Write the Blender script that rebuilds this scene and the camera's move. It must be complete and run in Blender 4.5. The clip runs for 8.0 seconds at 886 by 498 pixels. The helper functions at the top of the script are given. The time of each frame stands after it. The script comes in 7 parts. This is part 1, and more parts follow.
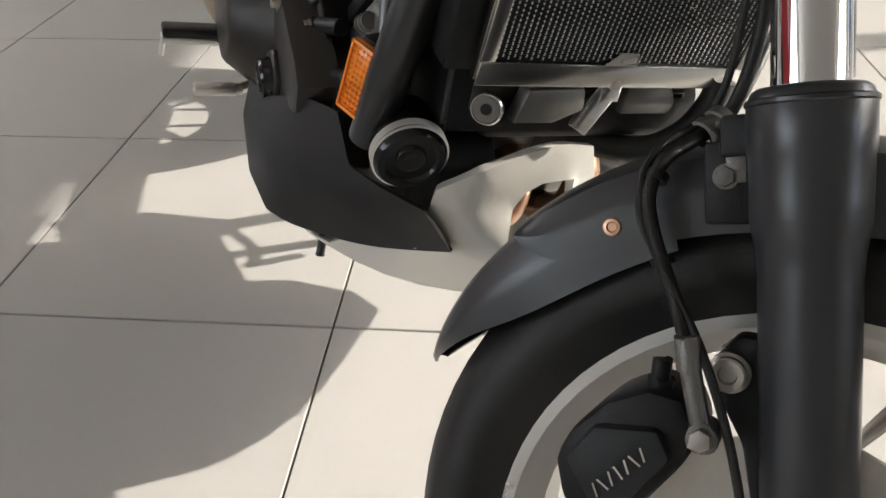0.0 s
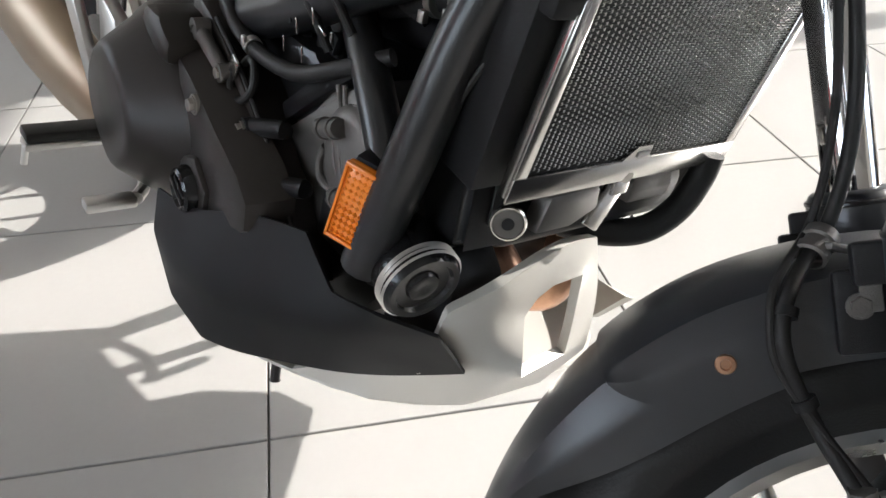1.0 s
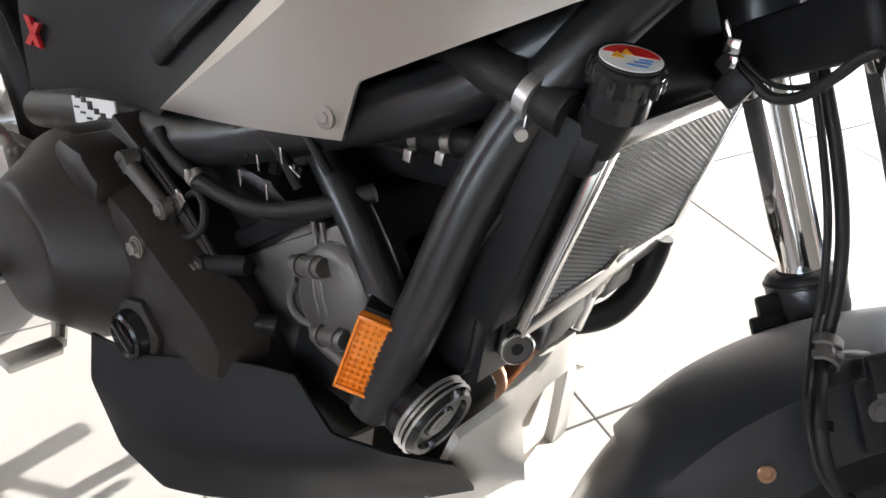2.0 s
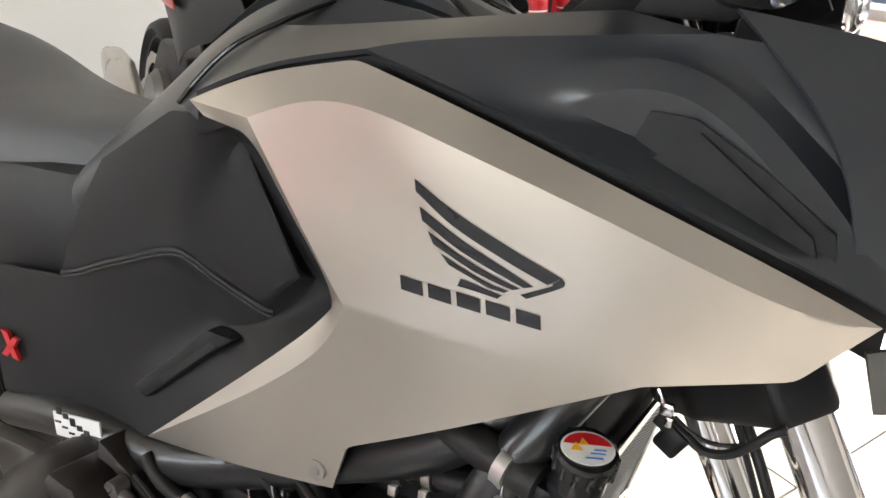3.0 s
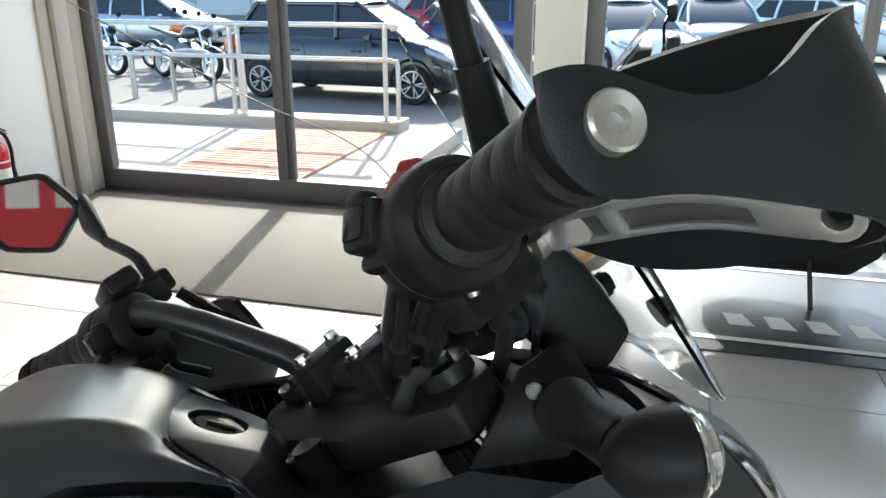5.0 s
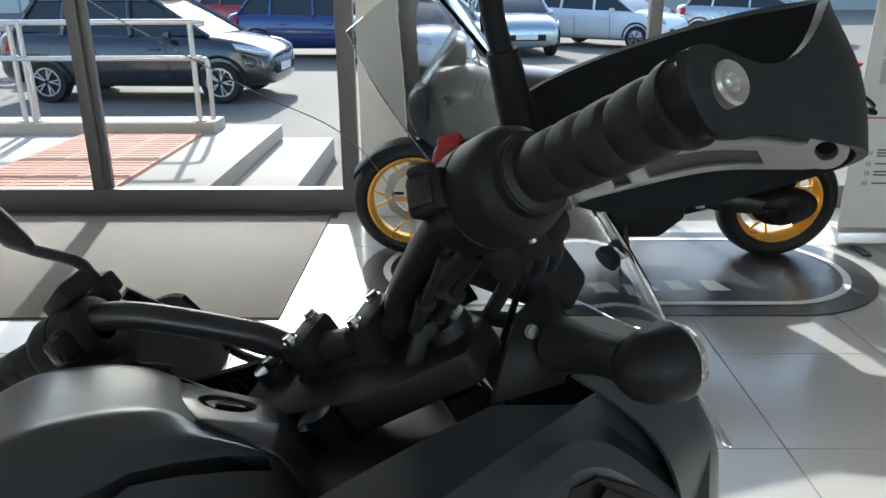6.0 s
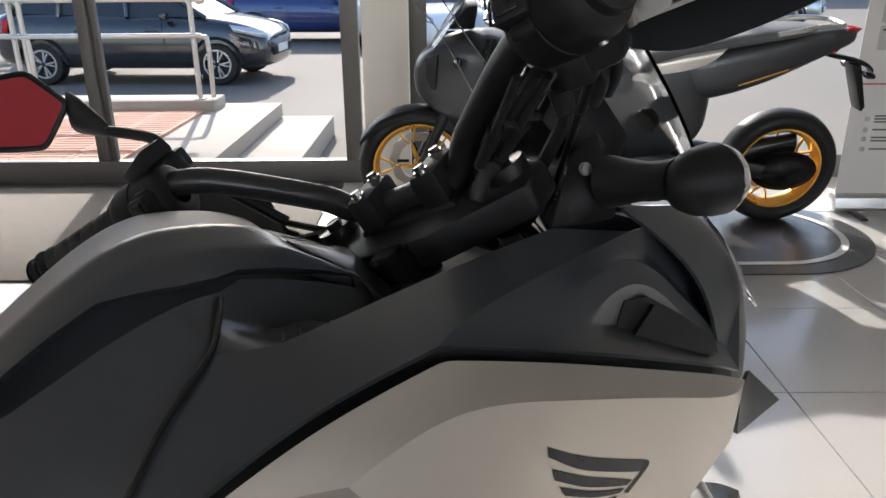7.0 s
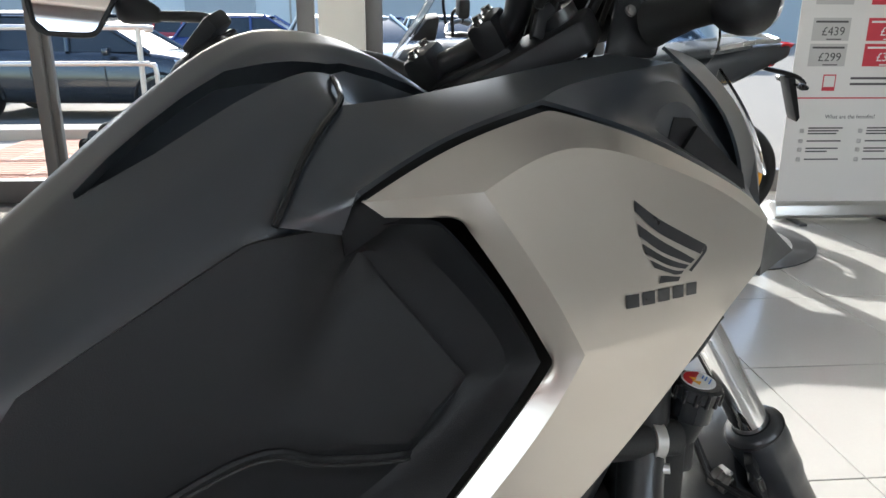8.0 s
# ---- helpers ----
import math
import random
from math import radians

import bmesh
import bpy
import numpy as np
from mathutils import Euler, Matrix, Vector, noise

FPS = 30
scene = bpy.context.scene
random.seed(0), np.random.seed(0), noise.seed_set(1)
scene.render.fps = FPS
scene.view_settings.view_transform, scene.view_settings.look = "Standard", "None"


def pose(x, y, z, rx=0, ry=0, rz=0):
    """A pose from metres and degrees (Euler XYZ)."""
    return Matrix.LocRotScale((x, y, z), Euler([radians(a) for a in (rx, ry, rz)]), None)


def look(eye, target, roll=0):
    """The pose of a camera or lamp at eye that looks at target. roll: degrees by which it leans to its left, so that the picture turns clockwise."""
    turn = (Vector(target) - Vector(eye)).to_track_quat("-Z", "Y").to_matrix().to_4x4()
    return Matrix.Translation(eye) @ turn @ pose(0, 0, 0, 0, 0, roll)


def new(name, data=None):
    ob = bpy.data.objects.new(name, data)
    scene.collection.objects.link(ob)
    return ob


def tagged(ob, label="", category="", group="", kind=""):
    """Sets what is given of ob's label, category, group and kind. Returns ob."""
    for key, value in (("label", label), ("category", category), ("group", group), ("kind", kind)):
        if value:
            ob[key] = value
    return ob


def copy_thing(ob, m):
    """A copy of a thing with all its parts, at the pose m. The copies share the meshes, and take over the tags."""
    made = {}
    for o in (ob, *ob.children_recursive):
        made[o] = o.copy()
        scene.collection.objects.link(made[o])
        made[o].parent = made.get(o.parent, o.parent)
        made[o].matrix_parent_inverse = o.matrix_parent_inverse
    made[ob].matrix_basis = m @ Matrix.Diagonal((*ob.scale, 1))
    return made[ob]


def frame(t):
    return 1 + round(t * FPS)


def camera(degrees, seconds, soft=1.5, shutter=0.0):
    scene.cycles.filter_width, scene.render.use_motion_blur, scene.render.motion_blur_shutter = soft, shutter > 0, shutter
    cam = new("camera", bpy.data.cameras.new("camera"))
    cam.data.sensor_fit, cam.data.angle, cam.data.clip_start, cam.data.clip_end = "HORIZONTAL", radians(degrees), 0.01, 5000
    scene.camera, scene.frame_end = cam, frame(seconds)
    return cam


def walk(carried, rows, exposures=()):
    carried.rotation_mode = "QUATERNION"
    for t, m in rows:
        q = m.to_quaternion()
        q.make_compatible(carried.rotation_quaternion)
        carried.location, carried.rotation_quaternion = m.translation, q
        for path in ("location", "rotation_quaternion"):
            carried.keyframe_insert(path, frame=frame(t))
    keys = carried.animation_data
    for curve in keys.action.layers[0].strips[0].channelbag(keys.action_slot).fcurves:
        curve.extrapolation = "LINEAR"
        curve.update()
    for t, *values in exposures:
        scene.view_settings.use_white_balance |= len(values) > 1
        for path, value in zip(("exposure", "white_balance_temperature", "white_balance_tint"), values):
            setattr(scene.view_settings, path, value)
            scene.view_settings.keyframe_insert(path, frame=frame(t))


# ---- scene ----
cam = camera(61.2, 8.0)
PATH = [
    (0, (1.022, -0.394, 0.807), (-0.49, 0.136, -0.389), -1.7),
    (0.5, (0.917, -0.433, 0.824), (-0.525, 0.288, -0.36), -1.5),
    (1, (0.836, -0.485, 0.842), (-0.465, 0.473, -0.338), 0.2),
    (1.2, (0.802, -0.506, 0.844), (-0.427, 0.55, -0.328), 1.0),
    (2.3, (0.68, -0.541, 0.97), (-0.293, 0.812, -0.135), 1.6),
    (2.5, (0.671, -0.54, 1.007), (-0.306, 0.869, -0.022), 1.3),
    (3, (0.66, -0.539, 1.107), (-0.307, 0.975, 0.226), -0.3),
    (3.5, (0.628, -0.512, 1.17), (-0.233, 1.112, 0.38), -1.0),
    (3.8, (0.599, -0.484, 1.199), (-0.168, 1.196, 0.43), -1.7),
    (4, (0.588, -0.47, 1.222), (-0.103, 1.248, 0.466), -1.7),
    (4.3, (0.568, -0.466, 1.253), (0.068, 1.338, 0.549), -1.5),
    (4.4, (0.551, -0.464, 1.263), (0.15, 1.368, 0.568), -1.0),
    (4.5, (0.528, -0.456, 1.268), (0.238, 1.399, 0.58), -0.7),
    (4.8, (0.452, -0.43, 1.285), (0.545, 1.454, 0.622), 0.0),
    (5, (0.412, -0.422, 1.299), (0.743, 1.439, 0.644), 0.1),
    (5.2, (0.375, -0.418, 1.305), (0.899, 1.397, 0.65), 0.2),
    (6.3, (0.255, -0.468, 1.297), (1.052, 1.236, 0.618), -0.4),
    (6.5, (0.238, -0.484, 1.287), (1.034, 1.216, 0.598), -0.6),
    (7, (0.193, -0.506, 1.216), (0.988, 1.19, 0.516), -0.4),
    (7.3, (0.162, -0.517, 1.156), (0.981, 1.173, 0.468), -0.5),
    (7.5, (0.13, -0.528, 1.126), (0.984, 1.153, 0.459), -0.2),
    (8, (0.052, -0.552, 1.061), (1.004, 1.107, 0.474), 0.2),
]
walk(cam, [(t, look(eye, target, roll)) for t, eye, target, roll in PATH], [(0, 1.5, 6450, 10), (1, 1.75, 6050, 10), (2.5, 2.15, 6250, 12), (3.0, 2.4, 6500, 11), (3.5, 2.45, 6850, 10), (4.0, 2.55, 6700, 9), (4.5, 2.35, 5900, 4), (5.0, 1.9, 5900, 3), (6.5, 1.3, 5650, 4), (7.0, 1.3, 6150, 12), (7.5, 1.5, 5950, 8), (8, 1.75, 5950, 7)])

# ---- world, sun, exposure ----
world = bpy.data.worlds.new("world")
scene.world = world
world.use_nodes = True
wn = world.node_tree.nodes
sky = wn.new("ShaderNodeTexSky")
sky.sky_type = "NISHITA"
sky.sun_disc = False
SUN_EL, SUN_AZ = 27.5, 13.2          # height above the horizon, turn from +y towards +x
sky.sun_elevation = radians(SUN_EL)
sky.sun_rotation = radians(SUN_AZ)
sky.dust_density = 1.5
world.node_tree.links.new(sky.outputs["Color"], wn["Background"].inputs["Color"])
wn["Background"].inputs["Strength"].default_value = 0.15
sun_data = bpy.data.lights.new("sun", "SUN")
sun_data.energy = 3.1
sun_data.angle = radians(0.6)
sun_data.color = (1.0, 0.93, 0.82)
sun = new("sun", sun_data)
sa, se_ = radians(SUN_AZ), radians(SUN_EL)
sun_from = Vector((math.sin(sa) * math.cos(se_), math.cos(sa) * math.cos(se_), math.sin(se_)))
sun.matrix_world = look(sun_from * 30, (0, 0, 0))

# The room's axes: u along the entrance wall, v towards it.
ROOM = pose(0, 0, 0, 0, 0, -25.3)


# ---- materials ----
def material(name, colour, rough=0.5, metal=0.0, vary=0.12, scale=6.0, grain=120.0, bump=0.0, coat=0.0,
             rough_vary=0.1, spec=0.5, emit=None, emit_strength=0.0, transmission=0.0, ior=1.45, alpha=1.0, per_object=0.0):
    m = bpy.data.materials.new(name)
    m.use_nodes = True
    nt = m.node_tree
    b = nt.nodes["Principled BSDF"]
    b.inputs["Metallic"].default_value = metal
    b.inputs["Specular IOR Level"].default_value = spec
    b.inputs["Coat Weight"].default_value = coat
    b.inputs["Coat Roughness"].default_value = 0.08
    b.inputs["Transmission Weight"].default_value = transmission
    b.inputs["IOR"].default_value = ior
    b.inputs["Alpha"].default_value = alpha
    if emit:
        b.inputs["Emission Color"].default_value = (*emit, 1)
        b.inputs["Emission Strength"].default_value = emit_strength
    tc = nt.nodes.new("ShaderNodeTexCoord")
    big = nt.nodes.new("ShaderNodeTexNoise")
    big.inputs["Scale"].default_value = scale
    big.inputs["Detail"].default_value = 5
    fine = nt.nodes.new("ShaderNodeTexNoise")
    fine.inputs["Scale"].default_value = grain
    fine.inputs["Detail"].default_value = 3
    nt.links.new(tc.outputs["Object"], big.inputs["Vector"])
    nt.links.new(tc.outputs["Object"], fine.inputs["Vector"])
    ramp = nt.nodes.new("ShaderNodeMix")
    ramp.data_type = "RGBA"
    lo = [c * (1 - vary) for c in colour]
    hi = [min(1, c * (1 + vary)) for c in colour]
    ramp.inputs["A"].default_value = (*lo, 1)
    ramp.inputs["B"].default_value = (*hi, 1)
    mixf = nt.nodes.new("ShaderNodeMath")
    mixf.operation = "MULTIPLY_ADD"
    nt.links.new(fine.outputs["Fac"], mixf.inputs[0])
    mixf.inputs[1].default_value = 0.4
    half = nt.nodes.new("ShaderNodeMath")
    half.operation = "MULTIPLY"
    half.inputs[1].default_value = 0.6
    nt.links.new(big.outputs["Fac"], half.inputs[0])
    nt.links.new(half.outputs[0], mixf.inputs[2])
    last = mixf.outputs[0]
    if per_object:
        info = nt.nodes.new("ShaderNodeObjectInfo")
        add = nt.nodes.new("ShaderNodeMath")
        add.operation = "MULTIPLY_ADD"
        nt.links.new(info.outputs["Random"], add.inputs[0])
        add.inputs[1].default_value = per_object
        nt.links.new(last, add.inputs[2])
        last = add.outputs[0]
    nt.links.new(last, ramp.inputs["Factor"])
    nt.links.new(ramp.outputs["Result"], b.inputs["Base Color"])
    rr = nt.nodes.new("ShaderNodeMapRange")
    rr.inputs["To Min"].default_value = max(0.02, rough - rough_vary)
    rr.inputs["To Max"].default_value = min(1, rough + rough_vary)
    nt.links.new(big.outputs["Fac"], rr.inputs["Value"])
    nt.links.new(rr.outputs["Result"], b.inputs["Roughness"])
    if bump:
        bp = nt.nodes.new("ShaderNodeBump")
        bp.inputs["Strength"].default_value = bump
        bp.inputs["Distance"].default_value = 0.001
        nt.links.new(fine.outputs["Fac"], bp.inputs["Height"])
        nt.links.new(bp.outputs["Normal"], b.inputs["Normal"])
    return m


SILVER = material("matte_silver_paint", (0.57, 0.525, 0.47), 0.31, 0.88, 0.03, 3, 900, 0.04, rough_vary=0.03)
# Silver paint again, lighter and less metallic to put floor bounce into the colour.
LITSILVER = material("lit_silver_paint", (0.66, 0.635, 0.585), 0.36, 0.25, 0.04, 4, 900, 0.04, rough_vary=0.04)
DARK = material("matte_graphite_paint", (0.023, 0.026, 0.031), 0.30, 0.0, 0.08, 3, 700, 0.05, rough_vary=0.05, spec=0.95)
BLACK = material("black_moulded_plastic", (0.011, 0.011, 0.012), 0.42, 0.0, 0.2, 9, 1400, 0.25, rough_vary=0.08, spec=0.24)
GLOSS = material("gloss_black_plastic", (0.012, 0.012, 0.013), 0.18, 0.0, 0.1, 8, 300, 0.0, rough_vary=0.05)
RUBBER = material("black_rubber", (0.014, 0.0135, 0.0135), 0.5, 0.0, 0.2, 12, 500, 0.25, spec=0.35)
FRAMEPAINT = material("black_frame_paint", (0.015, 0.015, 0.016), 0.34, 0.1, 0.08, 8, 200, 0.03, rough_vary=0.02, coat=0.25)
FORKPAINT = material("satin_black_fork_paint", (0.026, 0.027, 0.030), 0.30, 0.2, 0.08, 8, 300, 0.04, rough_vary=0.03, spec=0.8)
COVER = material("brown_black_cast_cover", (0.026, 0.0215, 0.019), 0.40, 0.3, 0.12, 6, 900, 0.2)
CAST = material("grey_cast_alloy", (0.145, 0.138, 0.130), 0.42, 0.6, 0.2, 10, 900, 0.35)
ALLOY = material("machined_alloy", (0.62, 0.61, 0.59), 0.3, 0.9, 0.08, 10, 500, 0.05)
CHROME = material("chrome_tube", (0.85, 0.85, 0.86), 0.05, 1.0, 0.02, 5, 200, 0.0, rough_vary=0.02)
STEEL = material("bolt_steel", (0.45, 0.43, 0.40), 0.35, 1.0, 0.2, 40, 600, 0.1)
COPPER = material("heat_tinted_pipe", (0.55, 0.33, 0.22), 0.3, 1.0, 0.25, 14, 300, 0.1)
AMBER = material("amber_reflector", (0.85, 0.24, 0.015), 0.22, 0.0, 0.1, 40, 300, 0.1, coat=0.6)
SEATMAT = material("grey_seat_cover", (0.10, 0.105, 0.11), 0.6, 0.0, 0.1, 20, 700, 0.6)
GLASSLENS = material("clear_lens", (0.95, 0.95, 0.95), 0.03, 0.0, 0.01, 5, 50, 0.0, transmission=1.0, ior=1.45, rough_vary=0.01)
SMOKE = material("smoked_screen", (0.62, 0.64, 0.66), 0.03, 0.0, 0.02, 5, 50, 0.0, transmission=1.0, ior=1.2, rough_vary=0.01)
REFL = material("lamp_reflector", (0.85, 0.85, 0.86), 0.12, 1.0, 0.05, 60, 300, 0.0)
LAMPBOWL = material("grey_lamp_interior", (0.20, 0.19, 0.175), 0.24, 0.75, 0.25, 60, 300, 0.0)
# The mesh's bright reflections are put into a paler, less metallic grey.
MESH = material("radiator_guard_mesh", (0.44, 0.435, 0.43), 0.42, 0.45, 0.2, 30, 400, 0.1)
CORE = material("radiator_core", (0.012, 0.012, 0.012), 0.6, 0.3, 0.2, 30, 400, 0.1)
GUARDGREY = material("grey_moulded_plastic", (0.013, 0.0145, 0.0165), 0.48, 0.0, 0.12, 9, 1400, 0.2, rough_vary=0.06, spec=0.35)
GUARDFRAME = material("bright_satin_steel", (0.60, 0.585, 0.56), 0.20, 1.0, 0.06, 9, 600, 0.03, rough_vary=0.04)
GREYPLAST = material("satin_grey_plastic", (0.10, 0.098, 0.095), 0.42, 0.3, 0.1, 9, 900, 0.2)
JAMB = material("beige_jamb_paint", (0.44, 0.39, 0.33), 0.6, 0.0, 0.08, 3, 120, 0.1)
SILENCER = material("bronze_grey_satin_metal", (0.36, 0.275, 0.19), 0.36, 0.8, 0.08, 5, 500, 0.05)
RED = material("red_plastic", (0.55, 0.015, 0.02), 0.3, 0.0, 0.1, 8, 300, 0.05)
KILLRED = material("dull_red_plastic", (0.26, 0.012, 0.016), 0.4, 0.0, 0.1, 8, 300, 0.1)
SATINBLACK = material("satin_black_mudguard", (0.020, 0.021, 0.024), 0.33, 0.0, 0.1, 5, 1200, 0.12, rough_vary=0.05, spec=0.8)
DECAL = material("black_decal", (0.016, 0.016, 0.018), 0.3, 0.0, 0.1, 20, 300, 0.0)
WHITE = material("white_print", (0.78, 0.78, 0.76), 0.5, 0.0, 0.05, 20, 300, 0.0)
YELLOW = material("yellow_print", (0.8, 0.42, 0.03), 0.5, 0.0, 0.05, 20, 300, 0.0)
BLUE = material("blue_print", (0.1, 0.25, 0.6), 0.5, 0.0, 0.05, 20, 300, 0.0)
MIRRORMAT = material("mirror_glass", (0.9, 0.9, 0.9), 0.02, 1.0, 0.01, 5, 50, 0.0, rough_vary=0.01)
WALLPAINT = material("cream_wall_paint", (0.86, 0.82, 0.745), 0.7, 0.0, 0.03, 1.2, 180, 0.15)
# Unseen walls and ceiling, made grey to hold down the bounced light.
BACKWALL = material("unseen_wall_grey", (0.46, 0.445, 0.42), 0.7, 0.0, 0.04, 1.2, 180, 0.15)
CEIL = material("unseen_ceiling_grey", (0.50, 0.50, 0.49), 0.8, 0.0, 0.03, 1.2, 180, 0.1)
SKIRT = material("grey_skirting_tile", (0.36, 0.36, 0.355), 0.35, 0.0, 0.06, 3, 200, 0.05)
TILE = material("polished_floor_tile", (0.41, 0.40, 0.382), 0.18, 0.0, 0.06, 1.5, 90, 0.03, rough_vary=0.08, per_object=0.15)
GROUT = material("tile_grout", (0.34, 0.32, 0.30), 0.9, 0.0, 0.2, 8, 200, 0.2)
MAT = material("entrance_matting", (0.115, 0.100, 0.082), 0.95, 0.0, 0.25, 12, 500, 0.9)
ALUFRAME = material("grey_door_frame", (0.16, 0.155, 0.15), 0.45, 0.3, 0.08, 4, 300, 0.05)
PANE = material("door_glass", (0.97, 0.98, 0.98), 0.01, 0.0, 0.01, 5, 50, 0.0, transmission=1.0, ior=1.05, rough_vary=0.005)
GOLD = material("gold_wheel_paint", (0.72, 0.40, 0.07), 0.3, 0.7, 0.08, 8, 300, 0.05)
ASPHALT = material("car_park_asphalt", (0.19, 0.165, 0.135), 0.9, 0.0, 0.25, 0.6, 40, 0.8)
CONCRETE = material("pale_concrete", (0.38, 0.335, 0.28), 0.85, 0.0, 0.15, 1.5, 60, 0.5)
TACTILE = material("red_tactile_paving", (0.46, 0.23, 0.15), 0.8, 0.0, 0.15, 3, 80, 0.3)
GALV = material("brushed_rail_steel", (0.55, 0.54, 0.52), 0.35, 0.9, 0.1, 10, 200, 0.05)
CARBLACK = material("black_car_paint", (0.03, 0.033, 0.038), 0.12, 0.2, 0.1, 2, 100, 0.0, coat=1.0)
CARBLUE = material("blue_car_paint", (0.03, 0.05, 0.16), 0.15, 0.2, 0.1, 2, 100, 0.0, coat=1.0)
CARWHITE = material("white_car_paint", (0.75, 0.75, 0.74), 0.2, 0.0, 0.03, 2, 100, 0.0, coat=1.0)
CARSILVER = material("silver_car_paint", (0.5, 0.51, 0.52), 0.25, 0.7, 0.05, 2, 100, 0.0, coat=1.0)
HEADLIGHT = material("car_headlight", (0.62, 0.63, 0.64), 0.12, 0.55, 0.25, 30, 200, 0.0, coat=1.0)
CARGLASS = material("car_window", (0.03, 0.035, 0.04), 0.05, 0.0, 0.05, 2, 50, 0.0)
BANNER = material("banner_fabric", (0.72, 0.69, 0.66), 0.7, 0.0, 0.03, 3, 300, 0.1)
BANNERRED = material("banner_red_print", (0.55, 0.05, 0.07), 0.7, 0.0, 0.05, 3, 300, 0.1)
BANNERGREY = material("banner_grey_print", (0.50, 0.48, 0.46), 0.7, 0.0, 0.05, 3, 300, 0.1)
PRINTDARK = material("banner_dark_print", (0.09, 0.085, 0.085), 0.7, 0.0, 0.1, 3, 300, 0.1)
FLOORMAT = material("black_display_mat", (0.035, 0.035, 0.038), 0.35, 0.0, 0.2, 5, 200, 0.1)


# ---- mesh helpers ----
TF = [Matrix.Identity(4)]


def part(name, bm, mat, parent=None, label="", smooth=35, sub=0, solid=0.0, bevel=0.0, offset=-1):
    """Links a bmesh as one mesh object, under a thing or a part if one is given."""
    bm.transform(TF[-1])
    if TF[-1].determinant() < 0:
        bmesh.ops.reverse_faces(bm, faces=bm.faces)
    me = bpy.data.meshes.new(name)
    bm.to_mesh(me)
    bm.free()
    me.materials.append(mat)
    ob = new(name, me)
    if sub:
        s = ob.modifiers.new("sub", "SUBSURF")
        s.levels = s.render_levels = sub
    if solid:
        s = ob.modifiers.new("solid", "SOLIDIFY")
        s.thickness, s.offset = solid, offset
        if sub:
            shaped = bpy.data.meshes.new_from_object(ob.evaluated_get(bpy.context.evaluated_depsgraph_get()))
            ob.modifiers.clear()
            ob.data = me = shaped
            sub = 0
            smooth = 24
    if bevel:
        b = ob.modifiers.new("bevel", "BEVEL")
        b.width, b.segments, b.limit_method, b.angle_limit = bevel, 2, "ANGLE", radians(40)
    if smooth:
        if sub:
            me.shade_smooth()
        else:
            me.shade_smooth()
            me.set_sharp_from_angle(angle=radians(smooth))
    if parent is not None:
        ob.parent = parent
    if label:
        ob["label"] = label
    return ob


def thing(name, label, category, m=None, group="", kind=""):
    ob = new(name)
    ob.empty_display_size = 0.1
    if m is not None:
        ob.matrix_world = m
    return tagged(ob, label, category, group, kind)


def joined(*bms):
    """All the given bmeshes in the first one."""
    out = bms[0]
    for b in bms[1:]:
        me = bpy.data.meshes.new("tmp")
        b.to_mesh(me)
        b.free()
        out.from_mesh(me)
        bpy.data.meshes.remove(me)
    return out


def box(c, s, bev=0.0, m=None, seg=2):
    bm = bmesh.new()
    bmesh.ops.create_cube(bm, size=1)
    bm.transform(Matrix.Translation(c) @ (m or Matrix.Identity(4)) @ Matrix.Diagonal((*s, 1)))
    if bev:
        bmesh.ops.bevel(bm, geom=bm.edges[:], offset=bev, segments=seg, profile=0.5, affect="EDGES")
    return bm


def span(a, b):
    """A matrix that puts +z along b - a, at a."""
    a, b = Vector(a), Vector(b)
    return Matrix.Translation(a) @ (b - a).to_track_quat("Z", "Y").to_matrix().to_4x4()


def cyl(a, b, r, r2=None, seg=24, bev=0.0):
    bm = bmesh.new()
    h = (Vector(b) - Vector(a)).length
    bmesh.ops.create_cone(bm, cap_ends=True, segments=seg, radius1=r, radius2=r if r2 is None else r2, depth=h)
    bm.transform(span(a, b) @ Matrix.Translation((0, 0, h / 2)))
    if bev:
        rims = [e for e in bm.edges if any(len(f.verts) > 4 for f in e.link_faces)]
        bmesh.ops.bevel(bm, geom=rims, offset=bev, segments=2, profile=0.5, affect="EDGES")
    return bm


def lathe(a, b, profile, seg=32):
    """Turns (radius, height) pairs round the axis from a towards b."""
    bm = bmesh.new()
    rings = []
    for r, h in profile:
        rings.append([bm.verts.new((r * math.cos(6.28319 * k / seg), r * math.sin(6.28319 * k / seg), h)) for k in range(seg)] if r > 1e-5
                     else [bm.verts.new((0, 0, h))])
    for p, q in zip(rings, rings[1:]):
        for k in range(seg):
            j = (k + 1) % seg
            if len(p) == 1 and len(q) == 1:
                continue
            if len(p) == 1:
                bm.faces.new((p[0], q[j], q[k]))
            elif len(q) == 1:
                bm.faces.new((p[k], p[j], q[0]))
            else:
                bm.faces.new((p[k], p[j], q[j], q[k]))
    bmesh.ops.recalc_face_normals(bm, faces=bm.faces)
    bm.transform(span(a, b))
    return bm


def curve_points(pts, steps=6):
    """A smooth line through the given points."""
    p = [Vector(q) for q in pts]
    if len(p) < 3 or steps < 2:
        return p
    p = [2 * p[0] - p[1], *p, 2 * p[-1] - p[-2]]
    out = []
    for i in range(1, len(p) - 2):
        for k in range(steps):
            t = k / steps
            out.append(0.5 * (2 * p[i] + (p[i + 1] - p[i - 1]) * t + (2 * p[i - 1] - 5 * p[i] + 4 * p[i + 1] - p[i + 2]) * t * t
                              + (3 * p[i] - p[i - 1] - 3 * p[i + 1] + p[i + 2]) * t ** 3))
    out.append(p[-2])
    return out


